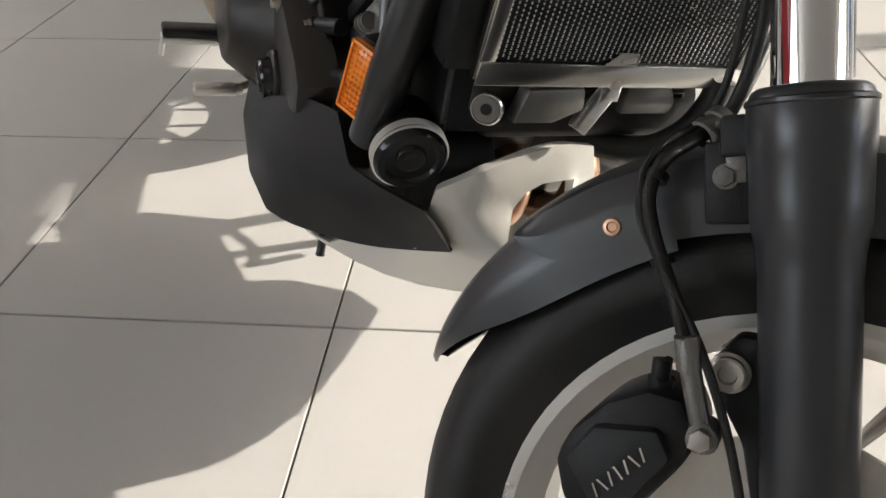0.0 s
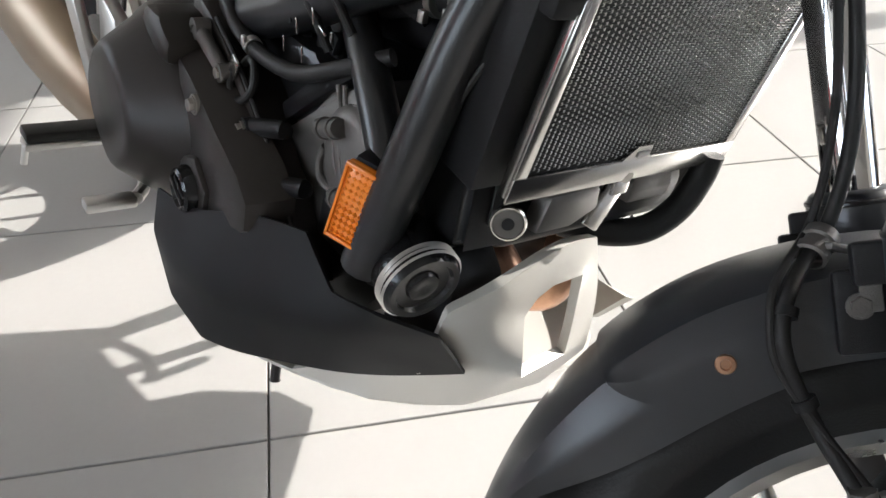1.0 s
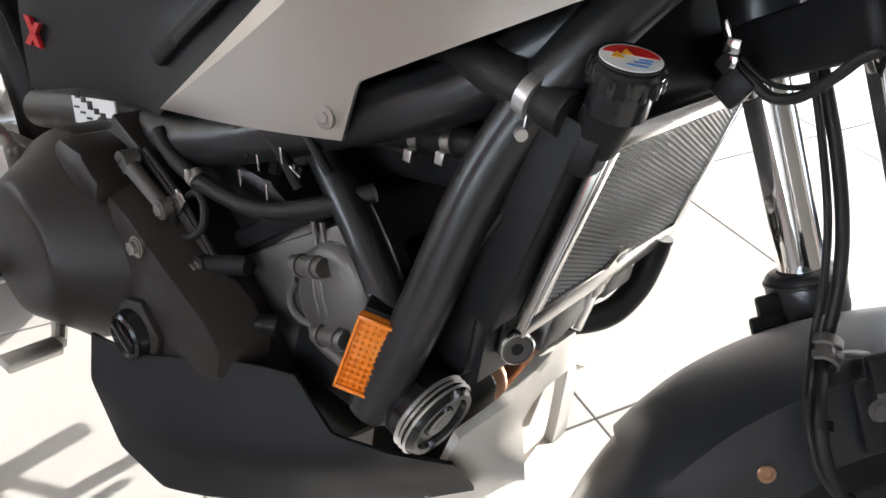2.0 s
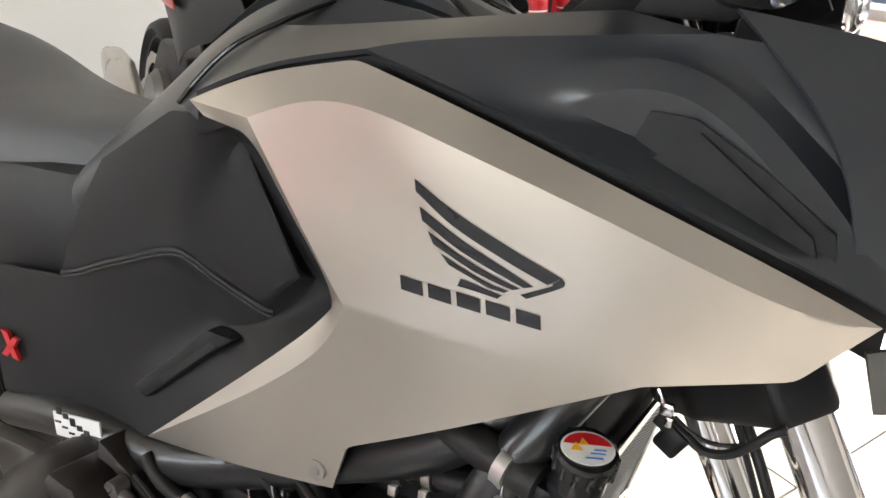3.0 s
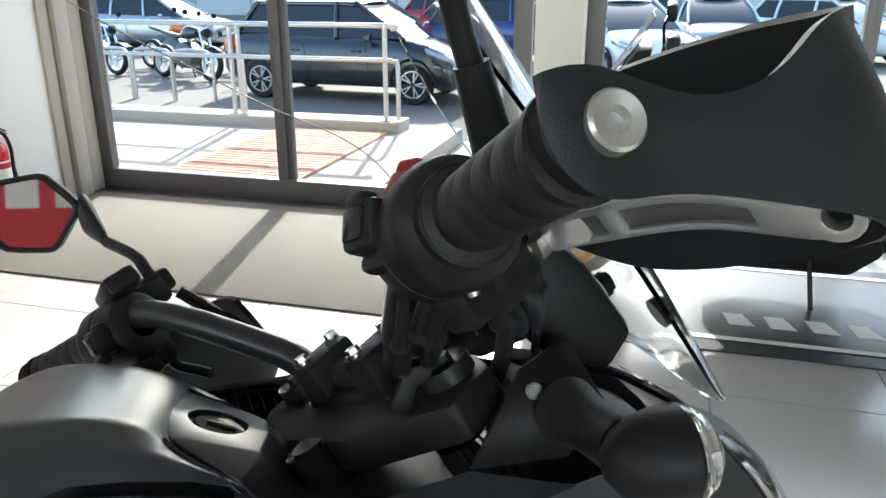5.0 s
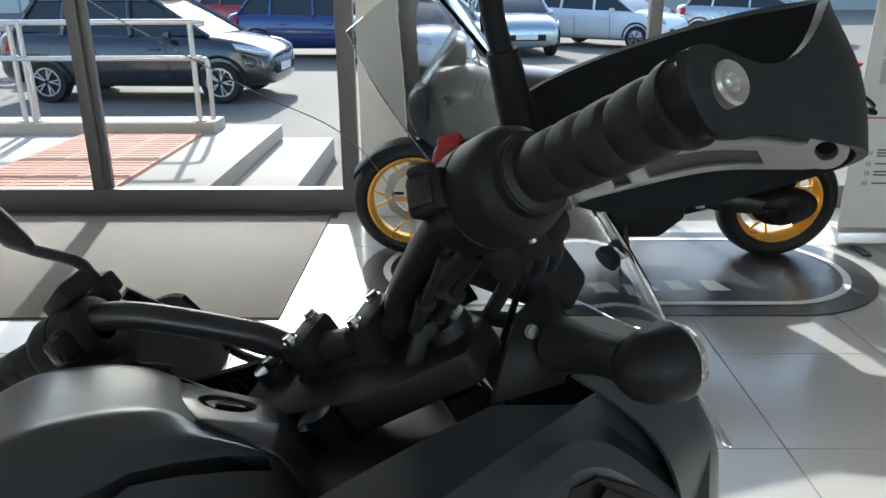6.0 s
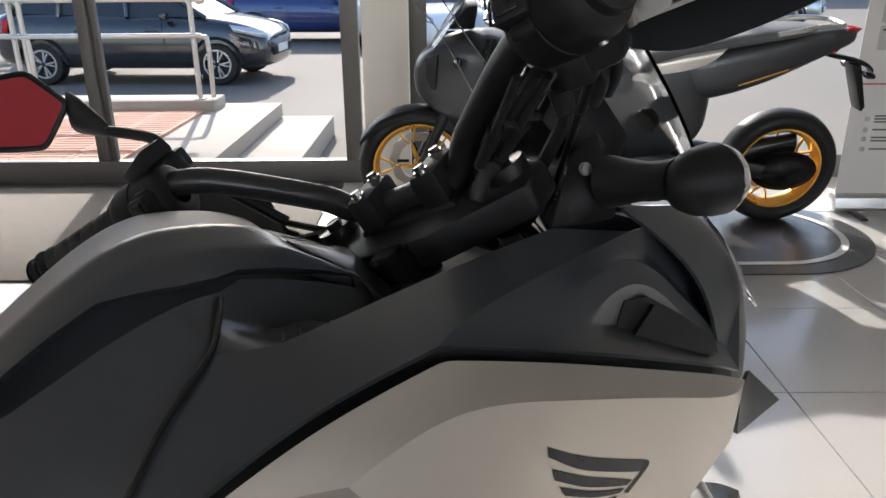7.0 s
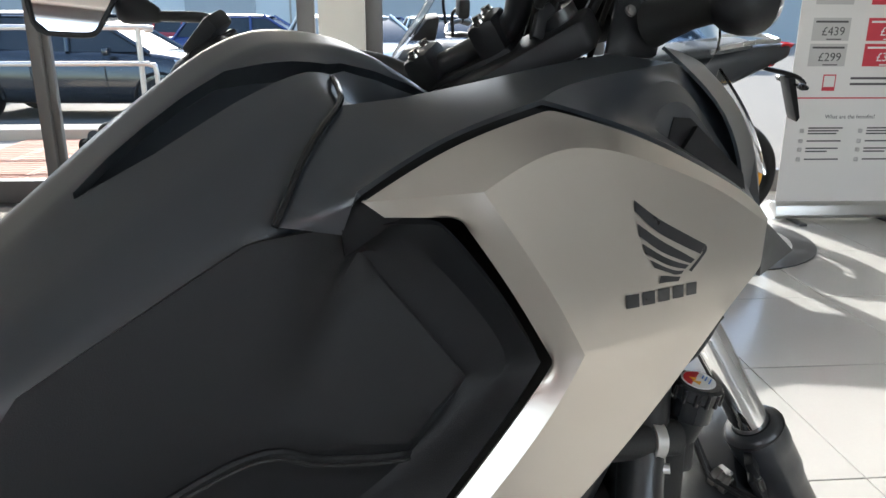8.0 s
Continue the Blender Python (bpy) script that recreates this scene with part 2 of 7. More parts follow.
def tube(pts, r, seg=12, steps=6, r_end=None):
    line = curve_points(pts, steps)
    bm = bmesh.new()
    n = len(line)
    side = (line[1] - line[0]).orthogonal().normalized()
    rings = []
    for i, c in enumerate(line):
        d = (line[min(i + 1, n - 1)] - line[max(i - 1, 0)]).normalized()
        side = (side - d * side.dot(d)).normalized()
        up = d.cross(side)
        rad = r if r_end is None else r + (r_end - r) * i / (n - 1)
        rings.append([bm.verts.new(c + rad * (side * math.cos(6.28319 * k / seg) + up * math.sin(6.28319 * k / seg))) for k in range(seg)])
    for p, q in zip(rings, rings[1:]):
        for k in range(seg):
            bm.faces.new((p[k], p[(k + 1) % seg], q[(k + 1) % seg], q[k]))
    bm.faces.new(rings[0][::-1])
    bm.faces.new(rings[-1])
    return bm


def prism(outline, lo, hi, axis="y", bev=0.0, seg=2):
    """A flat outline, given in the other two axes, drawn out from lo to hi along one axis."""
    bm = bmesh.new()

    def at(p, h):
        return {"x": (h, p[0], p[1]), "y": (p[0], h, p[1]), "z": (p[0], p[1], h)}[axis]

    a = [bm.verts.new(at(p, lo)) for p in outline]
    b = [bm.verts.new(at(p, hi)) for p in outline]
    bm.faces.new(a)
    bm.faces.new(b[::-1])
    n = len(a)
    for k in range(n):
        bm.faces.new((a[k], b[k], b[(k + 1) % n], a[(k + 1) % n]))
    bmesh.ops.recalc_face_normals(bm, faces=bm.faces)
    if bev:
        bmesh.ops.bevel(bm, geom=bm.edges[:], offset=bev, segments=seg, profile=0.5, affect="EDGES", clamp_overlap=True)
    return bm


def hold_corners(bm, limit=24):
    """Keeps the corners of an open panel's rim sharp when it is subdivided."""
    layer = bm.verts.layers.float.new("crease_vert")
    for v in bm.verts:
        rim = [e for e in v.link_edges if e.is_boundary]
        if len(rim) == 2:
            a, b = (e.other_vert(v).co - v.co for e in rim)
            turn = 180 - math.degrees(a.angle(b, 3.14159))
            if turn > limit:
                v[layer] = min(1.0, .45 + turn / 90)


def cage(verts, faces, sharp=(), edge=1.0, side=-1, fold=0.75):
    """A control cage for a panel: verts are (x, half-width, z); side -1 is the right of the machine, 1 its left.
    sharp: lines of vertex numbers along which the panel folds."""
    bm = bmesh.new()
    vs = [bm.verts.new((x, side * w, z)) for x, w, z in verts]
    for f in faces:
        bm.faces.new([vs[k] for k in f])
    layer = bm.edges.layers.float.new("crease_edge")
    bmesh.ops.recalc_face_normals(bm, faces=bm.faces)
    mid = sum(f.normal.y for f in bm.faces)
    if mid * side < 0:
        bmesh.ops.reverse_faces(bm, faces=bm.faces)
    for e in bm.edges:
        if e.is_boundary:
            e[layer] = edge
    for line in sharp:
        for p, q in zip(line, line[1:]):
            e = bm.edges.get((vs[p], vs[q]))
            if e:
                e[layer] = fold
    for v in vs:
        if not v.link_faces:
            bm.verts.remove(v)
    hold_corners(bm)
    return bm


def loft(sections, close=False, caps=True, folds=(), fold=0.8):
    """A skin over rings of equally many points; folds are the numbers of the points along which it creases."""
    bm = bmesh.new()
    rings = [[bm.verts.new(p) for p in s] for s in sections]
    n = len(rings[0])
    for p, q in zip(rings, rings[1:]):
        for k in range(n if close else n - 1):
            bm.faces.new((p[k], p[(k + 1) % n], q[(k + 1) % n], q[k]))
    if caps and close:
        bm.faces.new(rings[0][::-1])
        bm.faces.new(rings[-1])
    bmesh.ops.recalc_face_normals(bm, faces=bm.faces)
    if folds:
        layer = bm.edges.layers.float.new("crease_edge")
        for k in folds:
            for p, q in zip(rings, rings[1:]):
                bm.edges.get((p[k], q[k]))[layer] = fold
    if not close:
        hold_corners(bm, 50)
    return bm


def bolt(c, d, r=0.007, h=0.006, hexed=True):
    """A bolt head at c that looks along d."""
    c, d = Vector(c), Vector(d).normalized()
    a = cyl(c - d * 0.004, c + d * h * 0.3, r * 1.25, seg=16)
    b = cyl(c, c + d * h, r, seg=6 if hexed else 16, bev=r * 0.12)
    return joined(a, b)

def carve(ob, cutter):
    """Takes the cutter's shape out of a mesh."""
    tool = bpy.data.objects.new("tool", bpy.data.meshes.new("tool"))
    cutter.to_mesh(tool.data)
    cutter.free()
    scene.collection.objects.link(tool)
    bpy.context.view_layer.update()
    tool.matrix_world = ob.matrix_world.copy()
    m = ob.modifiers.new("carve", "BOOLEAN")
    m.operation, m.object, m.solver = "DIFFERENCE", tool, "EXACT"
    bpy.context.view_layer.update()
    shaped = bpy.data.meshes.new_from_object(ob.evaluated_get(bpy.context.evaluated_depsgraph_get()))
    ob.modifiers.clear()
    ob.data = shaped
    shaped.shade_smooth()
    shaped.set_sharp_from_angle(angle=radians(40))
    bpy.data.objects.remove(tool)


# ---- the showroom ----
TF[-1] = ROOM
H = 3.1
WALL_V, LEFT_U, STEP_U, STEP_V = 4.08, -3.34, -3.04, 2.52
RIGHT_U, BACK_V = 5.2, -5.0

ground = tagged(part("ground", box((0, 0, -0.38), (4000, 4000, 0.1)), ASPHALT), "grey asphalt car park reaching to the horizon", "ground", kind="structure")
floor = tagged(part("floor", box(((LEFT_U + RIGHT_U) / 2 - 0.1, (BACK_V + WALL_V) / 2, -0.16), (RIGHT_U - LEFT_U + 0.6, WALL_V - BACK_V + 0.3, 0.3)), GROUT),
               "large pale polished floor tiles with thin grey joints", "floor", kind="structure")
ceiling = tagged(part("ceiling", box(((LEFT_U + RIGHT_U) / 2, (BACK_V + WALL_V) / 2, H + 0.1), (RIGHT_U - LEFT_U + 0.8, WALL_V - BACK_V + 0.6, 0.2)), CEIL),
                 "unseen showroom ceiling, plain grey to cut bounced light", "ceiling", kind="structure")
wall_west = tagged(part("wall_west", box((LEFT_U - 0.15, (BACK_V + STEP_V) / 2, H / 2), (0.3, STEP_V - BACK_V, H)), WALLPAINT),
                   "cream painted showroom wall", "wall", kind="structure")
wall_return = tagged(part("wall_return", box((STEP_U - 0.3, (STEP_V + WALL_V) / 2, H / 2), (0.6, WALL_V - STEP_V, H), 0.006), WALLPAINT),
                     "white painted wall standing forward beside the entrance", "wall", kind="structure")
# Entrance wall: piers, and a head above the glazing.
HEAD = 2.72
pier = tagged(part("wall_north_pier", box((0.06, WALL_V + 0.02, H / 2), (0.26, 0.3, H), 0.004), WALLPAINT), "grey-white pier beside the glazed entrance", "wall", kind="structure")
wall_north_head = tagged(part("wall_north_head", box((1.1, WALL_V + 0.1, (HEAD + H) / 2), (RIGHT_U + 3.9, 0.2, H - HEAD), 0.003), WALLPAINT),
                         "white wall above the shop-front glazing", "wall", kind="structure")
wall_north = tagged(part("wall_north", box((4.1, WALL_V + 0.1, HEAD / 2), (2.2, 0.2, HEAD)), WALLPAINT), "white painted wall behind the banner", "wall", kind="structure")
wall_east = tagged(part("wall_east", box((RIGHT_U + 0.1, (BACK_V + WALL_V) / 2, H / 2), (0.2, WALL_V - BACK_V, H)), BACKWALL), "unseen showroom wall, grey to cut bounced light", "wall", kind="structure")
# Fill lamp added outside the unseen rear window, standing in for sky light.
rear_fill = bpy.data.lights.new("rear_fill_lamp", "AREA")
rear_fill.shape, rear_fill.size, rear_fill.size_y = "RECTANGLE", RIGHT_U - LEFT_U - 0.4, 1.7
rear_fill.energy = 44
rear_fill.color = (1.0, 0.95, 0.88)
lamp_ob = new("rear_fill_lamp", rear_fill)
lamp_ob.matrix_world = ROOM @ look(((LEFT_U + RIGHT_U) / 2, BACK_V - 0.22, 1.95), ((LEFT_U + RIGHT_U) / 2, 0, 1.6))
# Street side behind, unseen and added for sky light: low wall, head, glazing between.
wall_south = tagged(part("wall_south", box(((LEFT_U + RIGHT_U) / 2, BACK_V - 0.1, 0.5), (RIGHT_U - LEFT_U, 0.2, 1.0)), BACKWALL), "unseen low grey wall under the added rear window", "wall", kind="structure")
wall_south_head = tagged(part("wall_south_head", box(((LEFT_U + RIGHT_U) / 2, BACK_V - 0.1, H - 0.1), (RIGHT_U - LEFT_U, 0.2, 0.2)), WALLPAINT), "unseen white wall above the added rear window", "wall", kind="structure")


def glazed(name, u0, u1, z0, z1, v, label, mullions=(), rail=0.14, side=0.1, kind="door"):
    w = thing(name, label, kind, ROOM.copy(), kind="structure")
    TF.append(Matrix.Identity(4))
    d = 0.07
    part("bottom_rail", box(((u0 + u1) / 2, v, z0 + rail / 2), (u1 - u0, d, rail), 0.006), ALUFRAME, w)
    part("top_rail", box(((u0 + u1) / 2, v, z1 - 0.05), (u1 - u0, d, 0.1), 0.006), ALUFRAME, w)
    for u in (u0 + side / 2, u1 - side / 2):
        part("stile", box((u, v, (z0 + rail + z1 - 0.1) / 2), (side, d, z1 - 0.1 - z0 - rail), 0.006), ALUFRAME, w)
    for u, wd in mullions:
        part("mullion", joined(box((u - wd * 0.2, v, (z0 + rail + z1 - 0.1) / 2), (wd * 0.58, d, z1 - 0.1 - z0 - rail), 0.006),
                               box((u + wd * 0.31, v + 0.012, (z0 + rail + z1 - 0.1) / 2), (wd * 0.36, d * 0.6, z1 - 0.1 - z0 - rail), 0.005)), ALUFRAME, w)
    edges = [u0 + side] + [x for u, wd in mullions for x in (u - wd / 2, u + wd / 2)] + [u1 - side]
    for a, b in zip(edges[::2], edges[1::2]):
        g = part("pane", box(((a + b) / 2, v, (z0 + rail + z1 - 0.1) / 2), (b - a + 0.01, 0.008, z1 - 0.1 - z0 - rail + 0.01)), PANE, w, "clear glass pane")
        g.visible_shadow = False
    TF.pop()
    return w


glazed("door_1", -3.04, -0.1, 0.0, HEAD, WALL_V, "grey aluminium glazed entrance doors, closed", [(-1.645, 0.11)])
glazed("window_1", 0.19, 3.0, 0.0, HEAD, WALL_V + 0.06, "tall shop window in a grey aluminium frame", [(1.6, 0.08)], kind="window")
glazed("window_2", LEFT_U, RIGHT_U, 1.0, H - 0.2, BACK_V - 0.1, "unseen long window in a grey aluminium frame, added for sky light", [(-1.2, 0.08), (0.95, 0.08), (3.1, 0.08)], rail=0.1, kind="window")

for nm, c, s in (("baseboard", (LEFT_U + 0.008, (BACK_V + STEP_V) / 2, 0.075), (0.016, STEP_V - BACK_V - 0.02, 0.15)),
                 ("baseboard", (STEP_U + 0.006, (STEP_V + WALL_V) / 2, 0.05), (0.012, WALL_V - STEP_V - 0.1, 0.1)),
                 ("baseboard", (LEFT_U + 0.15, STEP_V - 0.008, 0.075), (0.26, 0.016, 0.15))):
    tagged(part(nm, box(c, s, 0.003), SKIRT), "grey tile skirting along the wall", "baseboard", kind="structure")

for v0, v1, dp in ((3.68, 3.76, 0.022), (3.78, 3.90, 0.05), (3.92, 4.03, 0.03)):
    tagged(part("trim", box((STEP_U + dp / 2, (v0 + v1) / 2, HEAD / 2), (dp, v1 - v0, HEAD), 0.008), JAMB), "beige painted jamb lining beside the entrance doors", "trim", kind="structure")

tagged(part("entrance_mat", box((-1.62, 3.22, 0.004), (2.72, 1.42, 0.012), 0.003), MAT), "dark ribbed entrance matting set before the doors", "doormat")
tagged(part("matting_border", box((-1.62, 3.98, 0.003), (2.8, 0.14, 0.008), 0.002), FLOORMAT), "black threshold strip under the doors", "threshold", kind="structure")
TF[-1] = Matrix.Identity(4)

from mathutils.bvhtree import BVHTree
# ---- the motorcycle in the middle: x ahead, y to its left, z up, leaning on its side stand ----
bike = thing("motorcycle", "silver and matte grey adventure motorcycle leaning on its side stand", "motorcycle", pose(0, -0.136, 0, -11, 0, 0))

# Side panels, right and left.
SIL_V = [(.213, .230, .938), (.275, .226, .966), (.355, .217, .982), (.430, .212, .963), (.530, .189, .928), (.625, .158, .893), (.676, .130, .868),
         (.226, .228, .928), (.350, .237, .964), (.428, .229, .943), (.534, .202, .911), (.636, .159, .869),
         (.310, .224, .872), (.42, .223, .868), (.535, .197, .852), (.347, .212, .814), (.45, .209, .812), (.560, .178, .808), (.640, .148, .828),
         (.324, .206, .784), (.440, .194, .738), (.351, .195, .688), (.332, .185, .637), (.215, .195, .69), (.100, .186, .593), (.22, .187, .612),
         (.274, .229, .922), (.284, .242, .936), (.330, .238, .872), (.363, .226, .818), (.340, .212, .772), (.252, .203, .700)]
SIL_F = [(0, 1, 27), (1, 2, 8, 27), (2, 3, 9, 8), (3, 4, 10, 9), (4, 5, 11, 10), (5, 6, 11), (0, 27, 26, 7), (26, 27, 28, 12), (12, 28, 29, 15), (27, 8, 13, 28), (8, 9, 13), (28, 13, 16, 29), (9, 10, 14, 13),
         (10, 11, 18, 14), (11, 6, 18), (13, 14, 17, 16), (14, 18, 17), (15, 29, 30, 19), (29, 16, 20, 30), (16, 17, 20), (19, 30, 31, 23), (30, 20, 21, 31), (23, 31, 24), (31, 21, 22, 25), (31, 25, 24)]
FAIR_V = [(.205, .214, .920), (.170, .203, .929), (.200, .186, .970), (.232, .160, .996), (.271, .172, .998), (.213, .224, .944), (.275, .219, .973), (.330, .155, 1.006),
          (.355, .210, .989), (.418, .135, 1.020), (.430, .204, .970), (.493, .123, 1.029), (.530, .181, .936), (0.554, 0.135, 1.019), (.625, .150, .900),
          (0.629, 0.104, 0.954), (.680, .119, .873), (.690, .062, 1.008), (.716, .086, .925), (.390, .188, 1.001), (.448, .182, .980), (.542, .148, 1.018), (.654, .118, .915), (0.673, 0.098, 0.911), (.614, .125, .953),
          (.541, .155, .998), (.545, .141, .954), (.645, .124, .902), (.462, .186, .966), (.604, .134, .944), (.618, .128, .906)]
FAIR_F = [(0, 5, 1), (1, 5, 6, 2), (2, 6, 4, 3), (6, 8, 7, 4), (8, 19, 9, 7), (19, 13, 11, 9), (19, 20, 21, 13), (8, 10, 20, 19), (10, 28, 20), (10, 12, 26, 28), (12, 14, 30, 26), (14, 27, 30), (14, 16, 22, 27), (20, 28, 25, 21), (21, 25, 29, 24), (24, 29, 27, 22), (28, 26, 25), (25, 26, 29), (29, 26, 30, 27),
          (13, 21, 24, 15), (15, 24, 22, 23), (22, 16, 23), (23, 16, 18), (15, 23, 18), (15, 18, 17, 13)]
KNEE_V = [(.155, .200, .921), (.213, .214, .926), (.268, .216, .918), (.308, .212, .868), (.343, .203, .813), (.320, .198, .783), (.212, .187, .688), (.098, .180, .592),
          (.034, .180, .858), (-.020, .176, .79), (.155, .188, .800), (.244, .186, .776), (.292, .191, .812), (.150, .164, .772), (.256, .166, .756), (.060, .160, .655),
          (-.056, .172, .716), (-.20, .165, .692), (-.21, .165, .600), (-.205, .160, .525), (-.06, .155, .528), (.05, .165, .555),
          (.222, .190, .912), (.280, .178, .825), (.296, .176, .808), (.258, .192, .912), (.300, .192, .862), (.330, .190, .816), (.318, .184, .800), (.15, .156, .710)]
KNEE_F = [(0, 1, 22, 10), (22, 12, 11, 10), (22, 23, 12), (22, 25, 26, 23), (23, 26, 27, 24), (12, 23, 24), (1, 2, 25, 22), (2, 3, 26, 25), (3, 4, 27, 26), (4, 5, 28, 27), (24, 27, 28), (12, 24, 14, 11),
          (24, 28, 14), (14, 28, 5), (10, 11, 14, 13), (14, 5, 6, 29), (13, 14, 29), (29, 6, 15), (13, 29, 15), (6, 7, 15),
          (0, 10, 9, 8), (10, 13, 16, 9), (13, 15, 16), (16, 15, 18, 17), (15, 7, 21, 20), (15, 20, 18), (18, 20, 19)]
panels = {}
TOPLINE = [(.205, .226, .938), (.275, .221, .969), (.355, .212, .985), (.430, .207, .966), (.530, .184, .931), (.625, .153, .896), (.678, .124, .870)]
for sd in (-1, 1):
    sil = part("side_panel", cage(SIL_V, SIL_F, [(0, 27), (27, 8, 9, 10, 11, 6), (27, 28, 29), (29, 30, 31, 24), (29, 16, 17)], side=sd, fold=1.0), SILVER, bike, "matte silver painted side panel", sub=4, solid=0.0035)
    panels[sd] = sil
    part("panel_liner", loft([[(x, sd * (w - .010), z - .03), (x, sd * (w - .012), z + .000), (x, sd * (w - .022), z + .010)] for x, w, z in TOPLINE]), BLACK, bike, "black liner behind the panel joint", solid=.002)
    part("screw", joined(cyl((.319, sd * .188, .652), (.319, sd * .1925, .652), .0090, seg=20, bev=.001), cyl((.319, sd * .192, .652), (.319, sd * .1935, .652), .0045, seg=6, bev=.0005)), STEEL, sil)
    part("upper_cowl", cage(FAIR_V, FAIR_F, [(4, 7, 9, 11, 13), (13, 15, 23, 16), (19, 13), (20, 21, 24, 22, 16), (28, 25, 29, 27), (28, 26, 30), (8, 19), (15, 18)], side=sd, fold=1.0), DARK, bike, "matte graphite upper cowl", sub=3, solid=0.0035)
    knee = part("knee_panel", cage(KNEE_V, KNEE_F, [(10, 11, 14), (22, 12, 11), (10, 22), (10, 13), (0, 10), (12, 24), (22, 23, 24), (25, 26, 27, 28), (2, 3, 4, 5, 6), (13, 29), (14, 29), (24, 28)], side=sd, fold=0.85), BLACK, bike, "black textured knee panel", sub=3, solid=0.004)
    knee_tree = BVHTree.FromObject(knee, bpy.context.evaluated_depsgraph_get())
    seam = []
    for p in curve_points([Vector((-.178, 0, .702)), Vector((-.05, 0, .722)), Vector((.032, 0, .754)), Vector((.141, 0, .795)), Vector((.187, 0, .781)), Vector((.221, 0, .771)), Vector((.250, 0, .766))], 6):
        hit = knee_tree.ray_cast(Vector((p.x, sd * .5, p.z)), Vector((0, -sd, 0)))[0]
        if hit:
            seam.append(hit)
    part("knee_ledge", tube(seam, .0034, 8), BLACK, knee, "moulded ledge round the knee pocket")
    part("knee_seam", tube([p + Vector((0, sd * .0012, -.0042)) for p in seam], .0016, 8), RUBBER, knee, "dark joint under the ledge")
    step = part("knee_step", prism([(.069, .635), (.175, .728), (.212, .729), (.180, .706), (.088, .627)], sd * .160, sd * .180, "y", .004), BLACK, bike, "slotted step on the knee panel")
    part("step_slot", prism([(.111, .660), (.183, .719), (.189, .715), (.119, .656)], sd * .176, sd * .1805, "y", .001), RUBBER, step)
    SCOOP = [(0.523, 0.152, 0.956), (0.530, 0.152, 0.972), (0.556, 0.146, 0.970), (0.600, 0.134, 0.944), (0.641, 0.128, 0.915), (0.646, 0.126, 0.893), (0.582, 0.136, 0.916), (0.531, 0.150, 0.940)]
    SCOOP_LID = [(0.536, 0.153, 0.945), (0.560, 0.148, 0.963), (0.630, 0.132, 0.912), (0.635, 0.130, 0.900)]
    scoop = part("scoop", loft([[(x, sd * (w + dw), z) for x, w, z in SCOOP] for dw in (-.012, .004)], close=True), BLACK, bike, "black air scoop mouth", smooth=20)
    part("scoop_cover", loft([[(x, sd * (w + dw), z) for x, w, z in SCOOP_LID] for dw in (-.012, .006)], close=True), BLACK, scoop, "black cover in the scoop", smooth=20)
    part("nose_winglet", cage([(.672, .128, .850), (.712, .100, .860), (.742, .108, .826), (.684, .112, .808), (.700, .112, .838)], [(0, 1, 4), (1, 2, 4), (2, 3, 4), (3, 0, 4)], side=sd), GREYPLAST, bike, "satin grey nose winglet", sub=2, solid=0.004)
part("body_core", prism([(-.15, .57), (-.05, .78), (.04, .845), (.12, .89), (.20, .915), (.30, .95), (.40, .93), (.40, .80), (.33, .67), (.2, .64), (.05, .57)], -.156, .156, "y", .012), BLACK, bike, "black inner body moulding")
part("model_mark", joined(prism([(-.185, .615), (-.172, .615), (-.150, .585), (-.163, .585)], -.1705, -.166, "y"), prism([(-.150, .612), (-.160, .612), (-.186, .583), (-.174, .583)], -.1705, -.166, "y")), RED, bike, "small red model mark")

# Tank lid: sections from the seat forward.
def tank_ring(x, w, zt, zs, wb, zb):
    mid = (x, w + .026, zb - .004) if x > .24 else (x, (w + wb) / 2 + 0.008, (zs + zb) / 2)
    dip = .012 if x > .31 else .003
    half = [(x, wb, zb), mid, (x, w, zs), (x, w * 0.68, zt - (.010 if x > .31 else .001))]
    return half + [(x, 0, zt - dip)] + [(p[0], -p[1], p[2]) for p in half[::-1]] + [(x, .016 - wb, zb - .05), (x, 0, zb - .06), (x, wb - .016, zb - .05)]


tank = part("tank_lid", loft([tank_ring(*s) for s in ((-.10, .07, .850, .838, .15, .785), (-.03, .085, .893, .878, .174, .826), (.04, .098, .946, .930, .185, .860), (.11, .104, 1.003, .985, .193, .893),
                              (.165, .100, 1.044, 1.026, .200, .922), (.205, .096, 1.062, 1.046, .188, .950), (.232, .092, 1.063, 1.047, .172, .988), (.270, .085, 1.060, 1.044, .176, .992),
                              (.302, .074, 1.049, 1.038, .158, .994), (.314, .068, 1.040, 1.033, .150, .990), (.354, .064, 1.016, 1.010, .126, .972), (.385, .05, .992, .982, .11, .94))], close=True, folds=(1, 2, 3, 5, 6, 7), fold=.86), DARK, bike, "matte graphite storage lid where the tank would be", sub=3)


tank_tree = BVHTree.FromObject(tank, bpy.context.evaluated_depsgraph_get())


def on_tank(x, y):
    hit = tank_tree.ray_cast(Vector((x, y, 1.4)), Vector((0, 0, -1)))[0]
    return hit if hit else Vector((x, y, 1.0))


